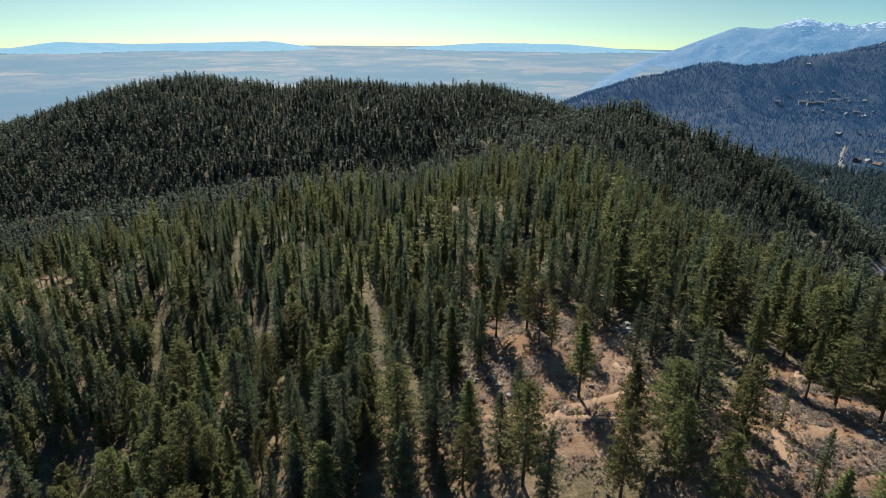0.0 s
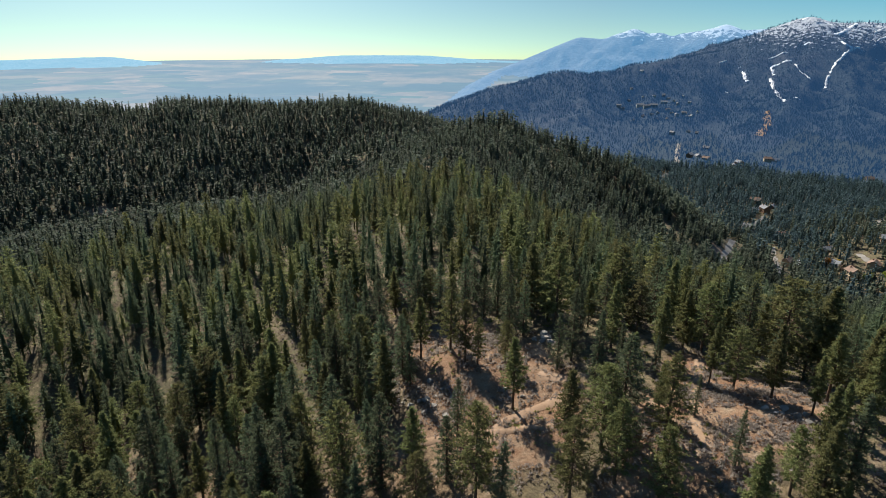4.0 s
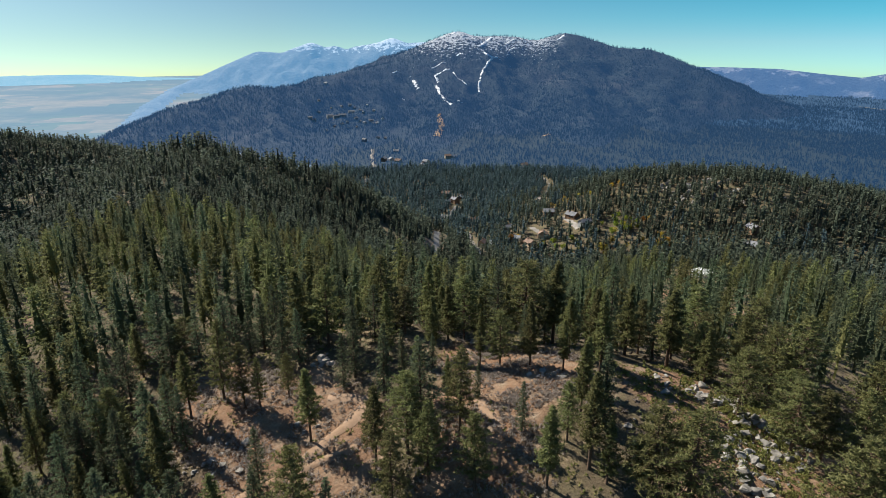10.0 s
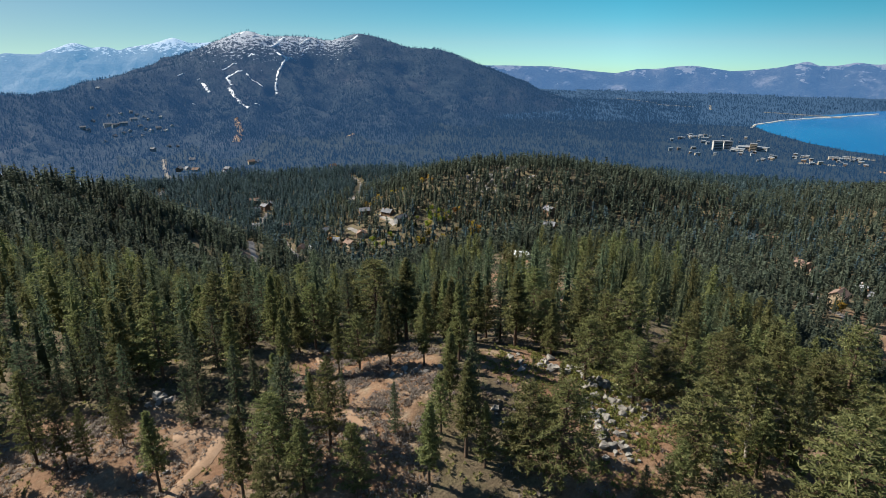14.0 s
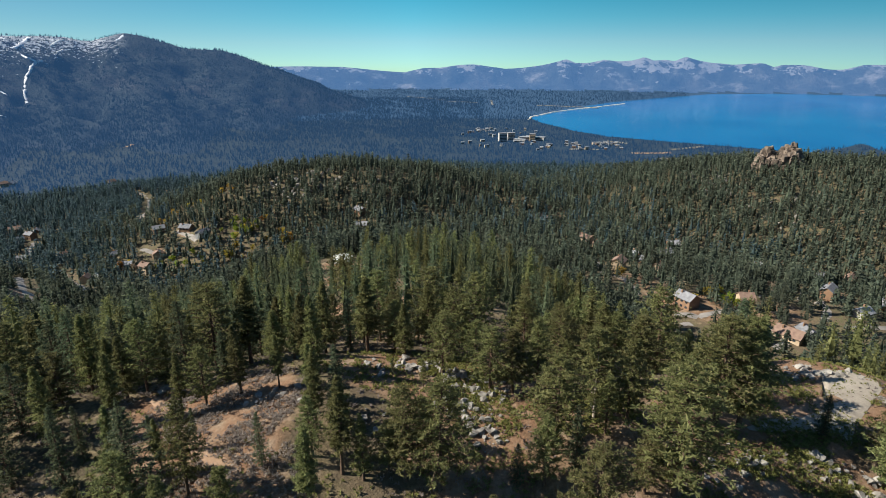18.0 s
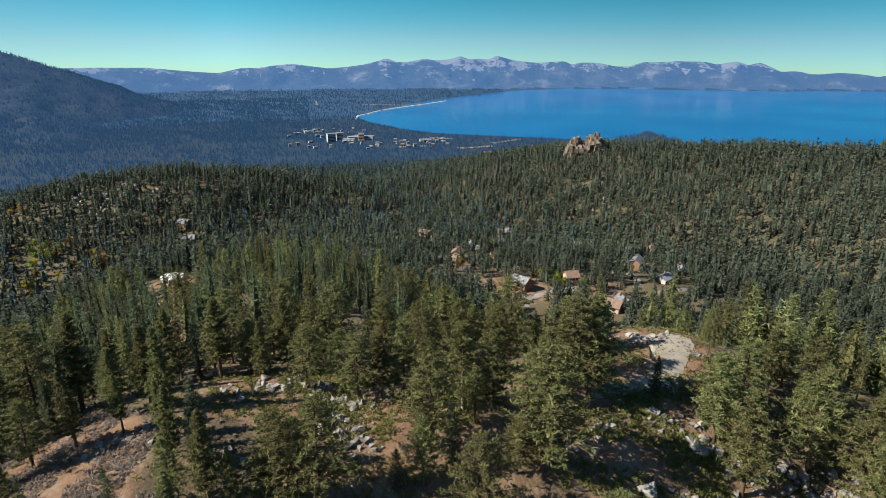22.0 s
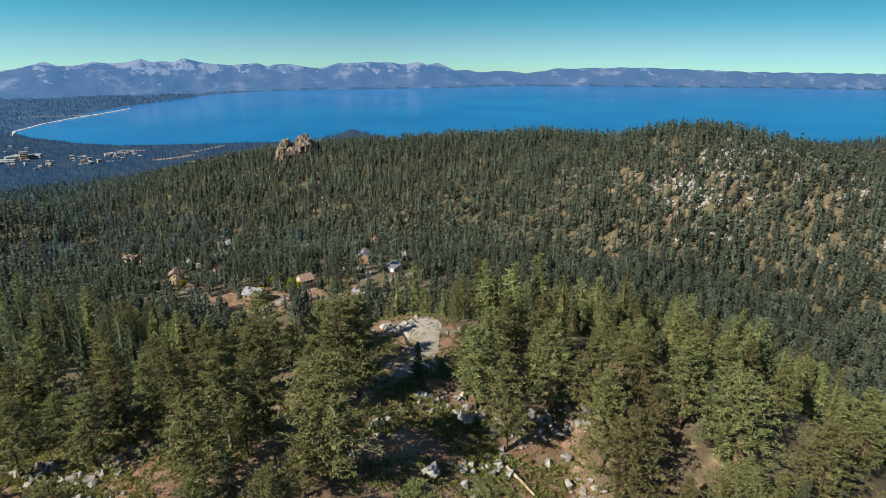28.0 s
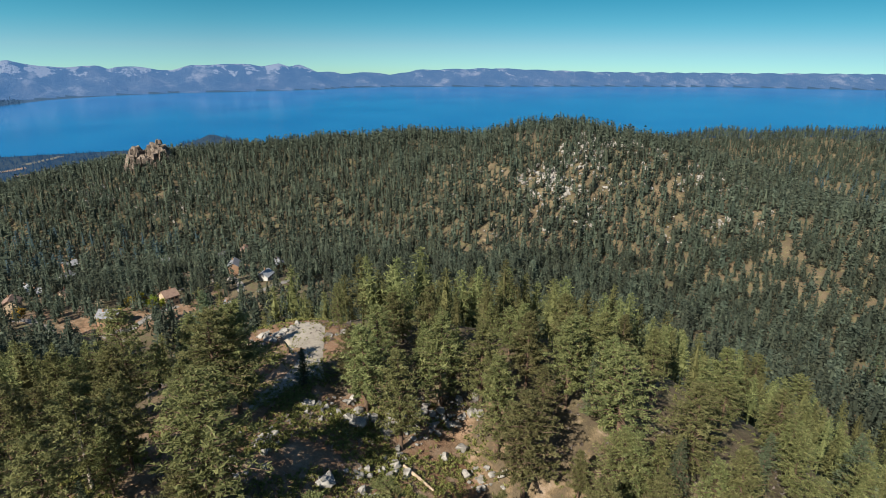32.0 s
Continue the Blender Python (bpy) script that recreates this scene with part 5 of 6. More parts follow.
def box_mesh(name, w, d, h, material, z=0.0):
    """A block on the ground, its edges slightly bevelled."""
    bm = bmesh.new()
    bmesh.ops.create_cube(bm, size=1.0, matrix=Matrix.LocRotScale((0, 0, z + h / 2), None, (w, d, h)))
    bmesh.ops.bevel(bm, geom=bm.edges[:], offset=min(w, d, h) * 0.04, segments=1, affect="EDGES")
    me = bpy.data.meshes.new(name)
    bm.to_mesh(me)
    bm.free()
    me.materials.append(material)
    return me


def gable_mesh(w, d, h, rise, over, material):
    """A pitched roof of two thick slabs that overhang."""
    W, D, t = w / 2 + over, d / 2 + over, 0.25
    e = -over * rise / (d / 2)
    prof = [(-D, h + e), (0, h + rise), (D, h + e), (D, h + e + t), (0, h + rise + t * 1.2), (-D, h + e + t)]
    v = [(sx * W, y, z) for sx in (-1, 1) for y, z in prof]
    f = [(0, 1, 4, 5), (1, 2, 3, 4), (11, 10, 7, 6), (10, 9, 8, 7), (0, 6, 7, 1), (1, 7, 8, 2), (3, 9, 10, 4), (4, 10, 11, 5), (2, 8, 9, 3), (5, 11, 6, 0)]
    me = bpy.data.meshes.new("roof")
    me.from_pydata(v, [], f)
    me.materials.append(material)
    return me


def wall_mesh(w, d, h, rise, material):
    """House walls with their gable ends."""
    x, y = w / 2, d / 2
    v = [(-x, -y, -3), (x, -y, -3), (x, y, -3), (-x, y, -3), (-x, -y, h), (x, -y, h), (x, y, h), (-x, y, h), (-x, 0, h + rise), (x, 0, h + rise)]
    f = [(0, 1, 5, 4), (2, 3, 7, 6), (1, 2, 6, 9, 5), (3, 0, 4, 8, 7), (4, 5, 9, 8), (6, 7, 8, 9)]
    me = bpy.data.meshes.new("wall")
    me.from_pydata(v, [], f)
    me.materials.append(material)
    return me


PANE = box_mesh("window", 1.4, 0.12, 1.2, M_WINDOW)
DOOR = box_mesh("door", 1.0, 0.12, 2.05, M_ROOF_BROWN)
STACK = box_mesh("chimney", 0.8, 0.8, 2.2, M_WALL_BROWN)


def house(az, r, w, d, storeys, turn, wall, roof):
    """A mountain house: walls, pitched roof, windows on both long sides, door, chimney."""
    x, y = polar(az, r)
    ob = new("house")
    ob.matrix_world = pose(x, y, height(x, y) + 0.4, 0, 0, math.degrees(turn) - az)
    h, rise = 2.8 * storeys, 0.32 * d
    part("wall", wall_mesh(w, d, h, rise, wall), None, ob)
    top = part("roof", gable_mesh(w, d, h, rise, 0.6, roof), None, ob)
    part("chimney", STACK, None, top).location = (w * 0.25, d * 0.15, h + rise * 0.5)
    for side in (-1, 1):
        for s in range(storeys):
            for i in range(3):
                if side < 0 and s == 0 and i == 1:
                    part("door", DOOR, None, ob).location = (0, -d / 2 - 0.03, 0)
                    continue
                part("window", PANE, None, ob).location = ((i - 1) * w * 0.3, side * (d / 2 + 0.03), 0.9 + 2.8 * s)
    tones = {M_WALL_TAN: "tan", M_WALL_GREY: "grey", M_WALL_BROWN: "brown", M_WALL_WHITE: "white"}
    roofs = {M_ROOF_GREY: "grey", M_ROOF_BROWN: "brown", M_ROOF_PALE: "pale metal"}
    tagged(ob, f"{tones[wall]} wooden house with a {roofs[roof]} pitched roof among pines", "house", "mountain houses")


BANDS = {}


def town_block(az, r, w, d, h, wall):
    """A building of the shore town: walls, flat roof with its edge, and a window band a storey."""
    x, y = polar(az, r)
    ob = new("town_building")
    ob.matrix_world = pose(x, y, max(height(x, y), 4.6), 0, 0, -az + (r * 7) % 40 - 20)
    part("wall", box_mesh("wall", w, d, h + 2, wall, -2), None, ob)
    part("roof", box_mesh("roof", w + 0.6, d + 0.6, 0.7, M_ROOF_PALE if h < 12 else M_ROOF_GREY, h), None, ob)
    key = round(w, 1)
    if key not in BANDS:
        BANDS[key] = box_mesh("window", w * 0.86, 0.2, 1.5, M_WINDOW)
    for s in range(max(1, int(h / 3.4))):
        part("window", BANDS[key], None, ob).location = (0, -d / 2 - 0.06, 1.0 + 3.4 * s)
    size = "high-rise hotel tower" if h > 20 else "low building"
    tagged(ob, f"{size} with a flat roof in the lakeside town", "building", "town buildings")


def water_tank(az, r):
    """A round white water tank with a shallow cone roof, rim and hatch."""
    x, y = polar(az, r)
    ob = new("water_tank")
    ob.matrix_world = pose(x, y, height(x, y) - 0.3)
    n, R, H = 40, 4.2, 2.0
    ring = [(R * math.cos(6.2832 * i / n), R * math.sin(6.2832 * i / n)) for i in range(n)]
    me = bpy.data.meshes.new("wall")
    me.from_pydata([(a, b, z) for z in (0, H) for a, b in ring], [], [(i, (i + 1) % n, n + (i + 1) % n, n + i) for i in range(n)])
    part("wall", me, M_TANK, ob)
    me = bpy.data.meshes.new("roof")
    me.from_pydata([(a * 1.02, b * 1.02, H - 0.1) for a, b in ring] + [(a * 1.02, b * 1.02, H + 0.08) for a, b in ring] + [(0, 0, H + 0.9)], [], [(i, (i + 1) % n, n + (i + 1) % n, n + i) for i in range(n)] + [(n + i, n + (i + 1) % n, 2 * n) for i in range(n)])
    top = part("roof", me, M_TANK, ob, "white shallow cone roof")
    part("hatch", box_mesh("hatch", 0.9, 0.9, 0.4, M_WALL_GREY), None, top).location = (1.8, 0.8, H + 0.35)
    tagged(ob, "round white painted water tank standing among the pines", "water tank")


def fallen_log(az0, r0, az1, r1):
    (x0, y0), (x1, y1) = polar(az0, r0), polar(az1, r1)
    z0, z1 = height(x0, y0), height(x1, y1)
    bag = Bag()
    mid = np.array([(x0 + x1) / 2, (y0 + y1) / 2, (z0 + z1) / 2 + 0.35])
    bag.add(*tube([(x0, y0, z0 + 0.3), mid, (x1, y1, z1 + 0.3)], [0.3, 0.26, 0.17], 8))
    for k in range(4):
        p = np.array([x0, y0, z0 + 0.3]) + (np.array([x1, y1, z1 + 0.3]) - (x0, y0, z0 + 0.3)) * (0.3 + 0.17 * k)
        bag.add(*tube([p, p + (0.3 * (-1) ** k, 0.2, 0.6)], [0.06, 0.02], 4))
    tagged(raw_mesh("fallen_log", *bag.arrays(), M_LOG), "bleached fallen pine trunk lying among boulders", "log")


def stump(az, r):
    x, y = polar(az, r)
    ob = raw_mesh("tree_stump", *[np.array(q) for q in tube([(x, y, height(x, y) - 0.2), (x, y, height(x, y) + 0.5), (x + 0.05, y, height(x, y) + 1.0)], [0.3, 0.22, 0.16], 9)], M_BARK)
    tagged(ob, "dark weathered stump beside the gravel turnaround", "stump")


def snag(az, r, h):
    x, y = polar(az, r)
    v, f = snag_shape(rg, h).arrays()
    ob = new("dead_tree")
    ob.matrix_world = pose(x, y, height(x, y), 0, 0, az * 7)
    part("trunk", array_mesh("trunk", v, f, M_DEADWOOD), None, ob)
    tagged(ob, "bare grey dead pine with broken limbs", "dead tree", "dead trees")


M_ASPEN_GREEN = foliage_material("aspen_lime", (0.12, 0.16, 0.02), (0.2, 0.24, 0.03), (0.3, 0.32, 0.05))
M_ASPEN_YELLOW = foliage_material("aspen_yellow", (0.2, 0.15, 0.025), (0.34, 0.25, 0.04), (0.42, 0.32, 0.06))
M_ASPEN_ORANGE = foliage_material("aspen_orange", (0.24, 0.13, 0.025), (0.38, 0.22, 0.04), (0.45, 0.28, 0.06))
M_ASPEN_GREY = foliage_material("bare_aspen", (0.16, 0.13, 0.09), (0.26, 0.21, 0.15), (0.34, 0.28, 0.2))
ASPEN_TRUNK = array_mesh("trunk", *[np.array(q) for q in tube([(0, 0, -0.3), (0.1, 0, 3), (0.05, 0.1, 6.3)], [0.16, 0.11, 0.03], 5)], M_DEADWOOD, True)
ASPEN_CROWNS = {}


def aspens(az, r, count, around, material):
    """A grove of small broad trees in autumn leaf."""
    if material.name not in ASPEN_CROWNS:
        bag = Bag()
        for _ in range(70):
            d = rg.normal(size=3)
            d /= np.linalg.norm(d)
            bag.tuft(rg, d * rg.uniform(0.4, 1.0) * (1.7, 1.7, 2.4) + (0, 0, 4.3), 0.7, 5, 0.1, 0.35)
        ASPEN_CROWNS[material.name] = array_mesh("crown", *bag.arrays(), material)
    for i in range(count):
        a, d = rg.uniform(0, 6.28), around * math.sqrt(rg.uniform(0, 1))
        cx, cy = polar(az, r)
        x, y = cx + d * math.cos(a), cy + d * math.sin(a)
        s = rg.uniform(0.7, 1.25)
        ob = new("aspen_tree")
        ob.matrix_world = Matrix.LocRotScale((x, y, height(x, y)), Euler((0, 0, rg.uniform(0, 6.28))), (s * 1.15, s * 1.15, s))
        part("trunk", ASPEN_TRUNK, None, ob)
        part("crown", ASPEN_CROWNS[material.name], None, ob)
        tone = {"aspen_lime": "lime-green", "aspen_yellow": "yellow", "aspen_orange": "orange", "bare_aspen": "almost leafless grey-brown"}[material.name]
        tagged(ob, f"small aspen with {tone} autumn crown in the valley", "aspen tree", "autumn aspens")


# ski runs and scars on the mountain
for rows, wide in (
    ([(21.4, 1817.5), (20.8, 1882.4), (20.3, 1954.3), (20.1, 2012.3), (19.9, 2036.2)], 9),
    ([(20.2, 2052.4), (20, 2075.8), (19.8, 2119.3), (20.2, 2124.2), (20.6, 2125.5), (21.2, 2136.7)], 9),
    ([(21.4, 2132.9), (21.7, 2093.6), (22.2, 2060.9), (22.8, 2021.6)], 4),
    ([(18.3, 2006.1), (18, 2047.6), (17.8, 2087.9)], 9),
    ([(17.4, 2118), (17.6, 2123.6)], 5),
    ([(23.9, 2019.4), (23.9, 2063), (24.1, 2109.8), (24.4, 2151.7), (24.8, 2202.6), (25.2, 2275.3)], 7),
    ([(23.5, 2345.5), (24, 2361.6), (24.5, 2423.8), (25, 2473.7)], 10),
    ([(24.3, 2269.8), (24.6, 2244.7), (25, 2259.9), (25.5, 2291.9)], 7),
    ([(26.3, 2468.6), (26.6, 2458.2)], 10),
    ([(26.2, 2419.8), (26.8, 2457.2), (27.2, 2475)], 8),
    ([(27.5, 2480.3), (27.9, 2474.1)], 9),
    ([(26.4, 2343.6), (26.7, 2393.1), (27, 2408.5)], 6),
    ([(30.8, 2464.9), (31.2, 2494.4), (31.4, 2514.6)], 8),
    ([(21.3, 2448.2), (21.7, 2464.8)], 8),
    ([(22.3, 2405), (22.9, 2432.8), (23.5, 2409.3)], 7),
    ([(21.8, 2242.5), (22.1, 2262.8), (22.3, 2249.3)], 5),
    ([(19.5, 2165.1), (20.1, 2178.4), (20.8, 2194.6)], 4),
    ([(15.9, 2119.5), (16.4, 2145.3)], 4),
    ([(21.9, 1884.9), (22.4, 1878.9)], 4),
    ([(17, 1918), (16.8, 1924.8)], 6),
):
    strip("ski_run", rows, wide, M_SNOW, "snow-covered ski run cut through the mountain forest")
strip("ski_run", [(20.3, 1768.2), (20.3, 1677.2), (20.5, 1607.4), (20.1, 1479.5), (20, 1457.6)], 15, M_TRACK, "bare brown lower ski run below the snow line")
strip("clearing", [(30.1, 1534.2), (30.6, 1560.2)], 12, M_TRACK, "bare brown clearing at the mountain foot")
# roads
for rows, wide in ROADS:
    strip("road", rows, wide, M_ROAD, "pale asphalt road between the trees")
# dirt tracks under the camera
strip("dirt_track", [(2.5, 55.9), (5.8, 62.8), (11.7, 65.5), (14.5, 68.4), (12.4, 71.0), (8.8, 71.3)], 1.9, M_TRACK, "sandy dirt track worn into the slope")
strip("dirt_track", [(25.5, 82.2), (26.7, 72.7), (28.1, 64.2), (32.7, 58.6), (27.1, 56.5)], 1.5, M_TRACK, "sandy dirt track worn into the slope")
strip("dirt_track", [(-7.5, 61.0), (1.8, 60.4), (12.4, 61.0)], 1.3, M_TRACK, "sandy dirt track worn into the slope")
strip("dirt_track", [(86.1, 71.6), (91.1, 79.4), (94.6, 85.2), (96.7, 93.5)], 4.0, M_TRACK, "sandy dirt track worn into the slope")
strip("dirt_track", [(50.4, 57.9), (53.1, 56.2), (57.4, 55.3)], 1.7, M_TRACK, "sandy dirt track worn into the slope")
# turnaround
turnaround([(95.2, 97.9), (95.9, 100.2), (97.2, 101.5), (98.7, 100.9), (99.2, 98.8), (98.9, 94.6), (98.6, 90.6), (98.3, 86.3), (98.4, 83), (97.3, 84.1), (96.2, 82.6), (94.6, 81), (93.1, 78.4), (91.5, 76.9), (90.7, 77.5), (91.7, 79.1), (93.9, 82.2), (95.6, 84.2), (96.4, 87.1), (96.1, 91.7)])
# rock bands
boulders(93.2, 97.9, 2.2, 8, 1.30)
boulders(94.6, 100.0, 1.8, 7, 1.40)
boulders(96.0, 101.4, 1.5, 5, 1.20)
boulders(97.4, 102.3, 1.5, 5, 1.10)
boulders(91.9, 96.0, 2.0, 7, 1.20)
boulders(100.8, 97.4, 1.2, 4, 1.20)
boulders(100.3, 76.4, 2.2, 9, 1.50)
boulders(97.0, 74.9, 1.6, 8, 1.50)
boulders(101.7, 73.7, 0.8, 2, 2.20)
boulders(103.3, 75.2, 1.2, 4, 1.50)
boulders(104.9, 74.4, 1.6, 6, 1.90)
boulders(107.4, 76.8, 2.2, 9, 1.60)
boulders(109.8, 79.7, 2.4, 10, 1.50)
boulders(112.8, 81.8, 2.4, 9, 1.50)
boulders(115.1, 81.9, 2.0, 7, 1.50)
boulders(106.6, 70.5, 1.0, 3, 1.80)
boulders(104.8, 67.9, 1.0, 3, 1.50)
boulders(97.7, 62.6, 0.5, 1, 2.40)
boulders(97.3, 62.6, 0.6, 2, 1.20)
boulders(100.5, 64.2, 0.8, 4, 1.10)
boulders(102.0, 65.2, 0.7, 3, 1.30)
boulders(106.5, 67.0, 0.9, 4, 1.50)
boulders(104.3, 66.4, 0.8, 4, 1.30)
boulders(111.7, 73.2, 0.4, 1, 1.80)
boulders(114.5, 75.7, 0.4, 1, 2.20)
boulders(91.1, 68.1, 1.6, 6, 1.30)
boulders(90.2, 69.2, 1.5, 5, 1.10)
boulders(92.5, 70.6, 0.5, 1, 1.20)
boulders(102.0, 61.1, 1.0, 3, 1.60)
boulders(116.2, 71.0, 1.6, 6, 1.60)
boulders(118.2, 70.8, 1.6, 5, 1.50)
boulders(90.8, 64.3, 0.3, 1, 0.90)
boulders(87.5, 65.2, 2.0, 6, 1.00)
boulders(117.6, 279.9, 1.5, 6, 1.40)
boulders(108.5, 74.9, 1.5, 5, 0.90)
boulders(110.2, 77.5, 1.4, 5, 1.00)
boulders(49.5, 75.0, 3.0, 9, 1.20)
boulders(53.0, 76.9, 2.2, 8, 1.50)
boulders(54.9, 75.8, 2.4, 10, 1.40)
boulders(57.0, 73.3, 2.5, 12, 1.30)
boulders(59.0, 71.7, 2.6, 12, 1.10)
boulders(61.5, 70.4, 2.6, 10, 1.10)
boulders(58.4, 65.5, 1.8, 7, 1.30)
boulders(60.9, 61.4, 2.0, 9, 1.40)
boulders(62.3, 69.4, 2.5, 8, 0.90)
boulders(62.5, 59.5, 2.0, 6, 1.00)
boulders(35.4, 71.0, 2.0, 6, 1.20)
boulders(38.8, 69.8, 2.0, 5, 1.00)
boulders(8.8, 81.2, 1.8, 5, 1.60)
boulders(5.9, 68.1, 1.6, 5, 1.00)
boulders(-3.3, 68.1, 2.5, 8, 1.10)
boulders(-5.4, 68.6, 2.0, 5, 1.00)
boulders(26.7, 84.0, 1.4, 3, 1.60)
boulders(46.4, 61.7, 2.6, 6, 1.10)
boulders(58.0, 65.3, 3.0, 9, 1.30)
boulders(60.9, 66.4, 3.0, 8, 1.30)
boulders(-56.2, 167.9, 4.0, 12, 1.50)
boulders(-58.2, 186.9, 4.0, 10, 1.50)
boulders(-6.5, 71.0, 2.5, 7, 1.10)
boulders(2.7, 194.5, 9.0, 14, 2.20)
boulders(6.4, 154.4, 8.0, 10, 2.00)
boulders(67.7, 183.9, 3.0, 7, 1.82)
boulders(87.6, 246.9, 4.0, 11, 2.08)
boulders(3.8, 155.3, 8.0, 12, 2.00)
boulders(1.6, 178.0, 8.0, 9, 2.20)
# pale rock on the far slopes
scree(123.3, 497.5, 18.0, 68, 3.12)
scree(124.4, 481.7, 21.0, 51, 3.12)
scree(125.7, 450.3, 33.0, 68, 3.12)
scree(127.4, 526.9, 24.0, 68, 3.38)
scree(128.4, 571.7, 21.0, 61, 3.38)
scree(130.4, 578.8, 27.0, 57, 3.12)
scree(132.7, 558.5, 27.0, 40, 2.86)
scree(127.8, 483.7, 33.0, 57, 2.86)
scree(138.8, 513.1, 30.0, 61, 3.12)
scree(134.8, 509.6, 33.0, 34, 2.86)
scree(137.3, 424.4, 27.0, 27, 2.60)
scree(141.4, 436.5, 21.0, 34, 2.60)
scree(122.8, 423.7, 36.0, 34, 2.34)
scree(115.6, 502.7, 39.0, 23, 2.60)
scree(90.4, 601.9, 30.0, 51, 2.86)
scree(88.2, 576.8, 30.0, 34, 2.60)
scree(82.3, 671.1, 24.0, 34, 2.86)
scree(84.2, 644.5, 21.0, 23, 2.86)
scree(43.2, 613.2, 27.0, 44, 3.12)
scree(46.3, 611.0, 30.0, 40, 2.86)
scree(49.3, 582.3, 30.0, 34, 2.86)
scree(82.8, 636.6, 24.0, 34, 2.86)
scree(90.7, 371.9, 21.0, 17, 2.08)
scree(42.1, 592.1, 27.0, 37, 2.86)
scree(45.1, 604.1, 27.0, 30, 2.86)
scree(-28.4, 701.9, 21.0, 13, 2.60)
scree(-25.3, 749.4, 21.0, 13, 2.60)
# houses
house(21.0, 818.8, 12.0, 8.0, 2, 0.00, M_WALL_TAN, M_ROOF_BROWN)
house(21.1, 776.0, 7.0, 7.0, 1, 0.70, M_WALL_WHITE, M_ROOF_PALE)
house(22.4, 812.8, 9.0, 6.5, 1, 1.40, M_WALL_BROWN, M_ROOF_GREY)
house(21.9, 781.2, 11.0, 8.0, 2, 2.10, M_WALL_BROWN, M_ROOF_GREY)
house(21.0, 680.6, 10.0, 8.0, 1, 2.80, M_WALL_GREY, M_ROOF_GREY)
house(23.8, 650.2, 12.0, 7.0, 1, 0.40, M_WALL_TAN, M_ROOF_BROWN)
house(24.9, 520.8, 7.0, 6.5, 2, 1.10, M_WALL_TAN, M_ROOF_BROWN)
house(25.8, 532.9, 9.0, 8.0, 1, 1.80, M_WALL_WHITE, M_ROOF_PALE)
house(33.6, 573.5, 11.0, 8.0, 1, 2.50, M_WALL_BROWN, M_ROOF_GREY)
house(31.3, 593.7, 10.0, 7.0, 2, 0.10, M_WALL_BROWN, M_ROOF_GREY)
house(34.9, 552.7, 12.0, 6.5, 1, 0.80, M_WALL_GREY, M_ROOF_GREY)
house(30.9, 550.0, 7.0, 8.0, 1, 1.50, M_WALL_TAN, M_ROOF_BROWN)
house(29.7, 529.0, 9.0, 8.0, 2, 2.20, M_WALL_TAN, M_ROOF_BROWN)
house(28.1, 545.7, 11.0, 7.0, 1, 2.90, M_WALL_WHITE, M_ROOF_PALE)
house(27.3, 584.6, 10.0, 6.5, 1, 0.50, M_WALL_BROWN, M_ROOF_GREY)
house(14.9, 1154.6, 12.0, 9.0, 2, 1.20, M_WALL_BROWN, M_ROOF_GREY)
house(15.6, 1165.2, 12.0, 9.0, 1, 1.90, M_WALL_GREY, M_ROOF_GREY)
house(16.3, 1146.9, 12.0, 9.0, 1, 2.60, M_WALL_TAN, M_ROOF_BROWN)
house(21.1, 1182.5, 12.0, 9.0, 2, 0.20, M_WALL_TAN, M_ROOF_BROWN)
house(21.7, 1193.2, 12.0, 9.0, 1, 0.90, M_WALL_WHITE, M_ROOF_PALE)
house(18.6, 1072.7, 12.0, 9.0, 1, 1.60, M_WALL_BROWN, M_ROOF_GREY)
house(19.0, 1111.3, 12.0, 9.0, 2, 2.30, M_WALL_BROWN, M_ROOF_GREY)
house(16.1, 1273.9, 12.0, 9.0, 1, 3.00, M_WALL_GREY, M_ROOF_GREY)
house(28.5, 1101.0, 12.0, 9.0, 1, 0.60, M_WALL_TAN, M_ROOF_BROWN)
house(75.5, 388.9, 10.0, 8.0, 2, 1.30, M_WALL_TAN, M_ROOF_BROWN)
house(77.1, 446.8, 12.0, 7.0, 1, 2.00, M_WALL_WHITE, M_ROOF_PALE)
house(77.6, 423.5, 7.0, 6.5, 1, 2.70, M_WALL_BROWN, M_ROOF_GREY)
house(80.3, 498.7, 9.0, 8.0, 2, 0.30, M_WALL_BROWN, M_ROOF_GREY)
house(79.7, 462.2, 11.0, 8.0, 1, 1.00, M_WALL_GREY, M_ROOF_GREY)
house(73.4, 464.5, 10.0, 7.0, 1, 1.70, M_WALL_TAN, M_ROOF_BROWN)
house(72.2, 474.6, 12.0, 6.5, 2, 2.40, M_WALL_TAN, M_ROOF_BROWN)
house(87.7, 462.9, 7.0, 8.0, 1, 3.10, M_WALL_WHITE, M_ROOF_PALE)
house(92.3, 455.2, 9.0, 8.0, 1, 0.70, M_WALL_BROWN, M_ROOF_GREY)
house(93.4, 388.6, 11.0, 7.0, 2, 1.40, M_WALL_BROWN, M_ROOF_GREY)
house(92.6, 305.5, 10.0, 6.5, 1, 2.10, M_WALL_GREY, M_ROOF_GREY)
house(91.3, 293.7, 12.0, 8.0, 1, 2.80, M_WALL_TAN, M_ROOF_BROWN)
house(87.2, 329.0, 7.0, 8.0, 2, 0.40, M_WALL_TAN, M_ROOF_BROWN)
house(96.1, 355.7, 9.0, 7.0, 1, 1.10, M_WALL_WHITE, M_ROOF_PALE)
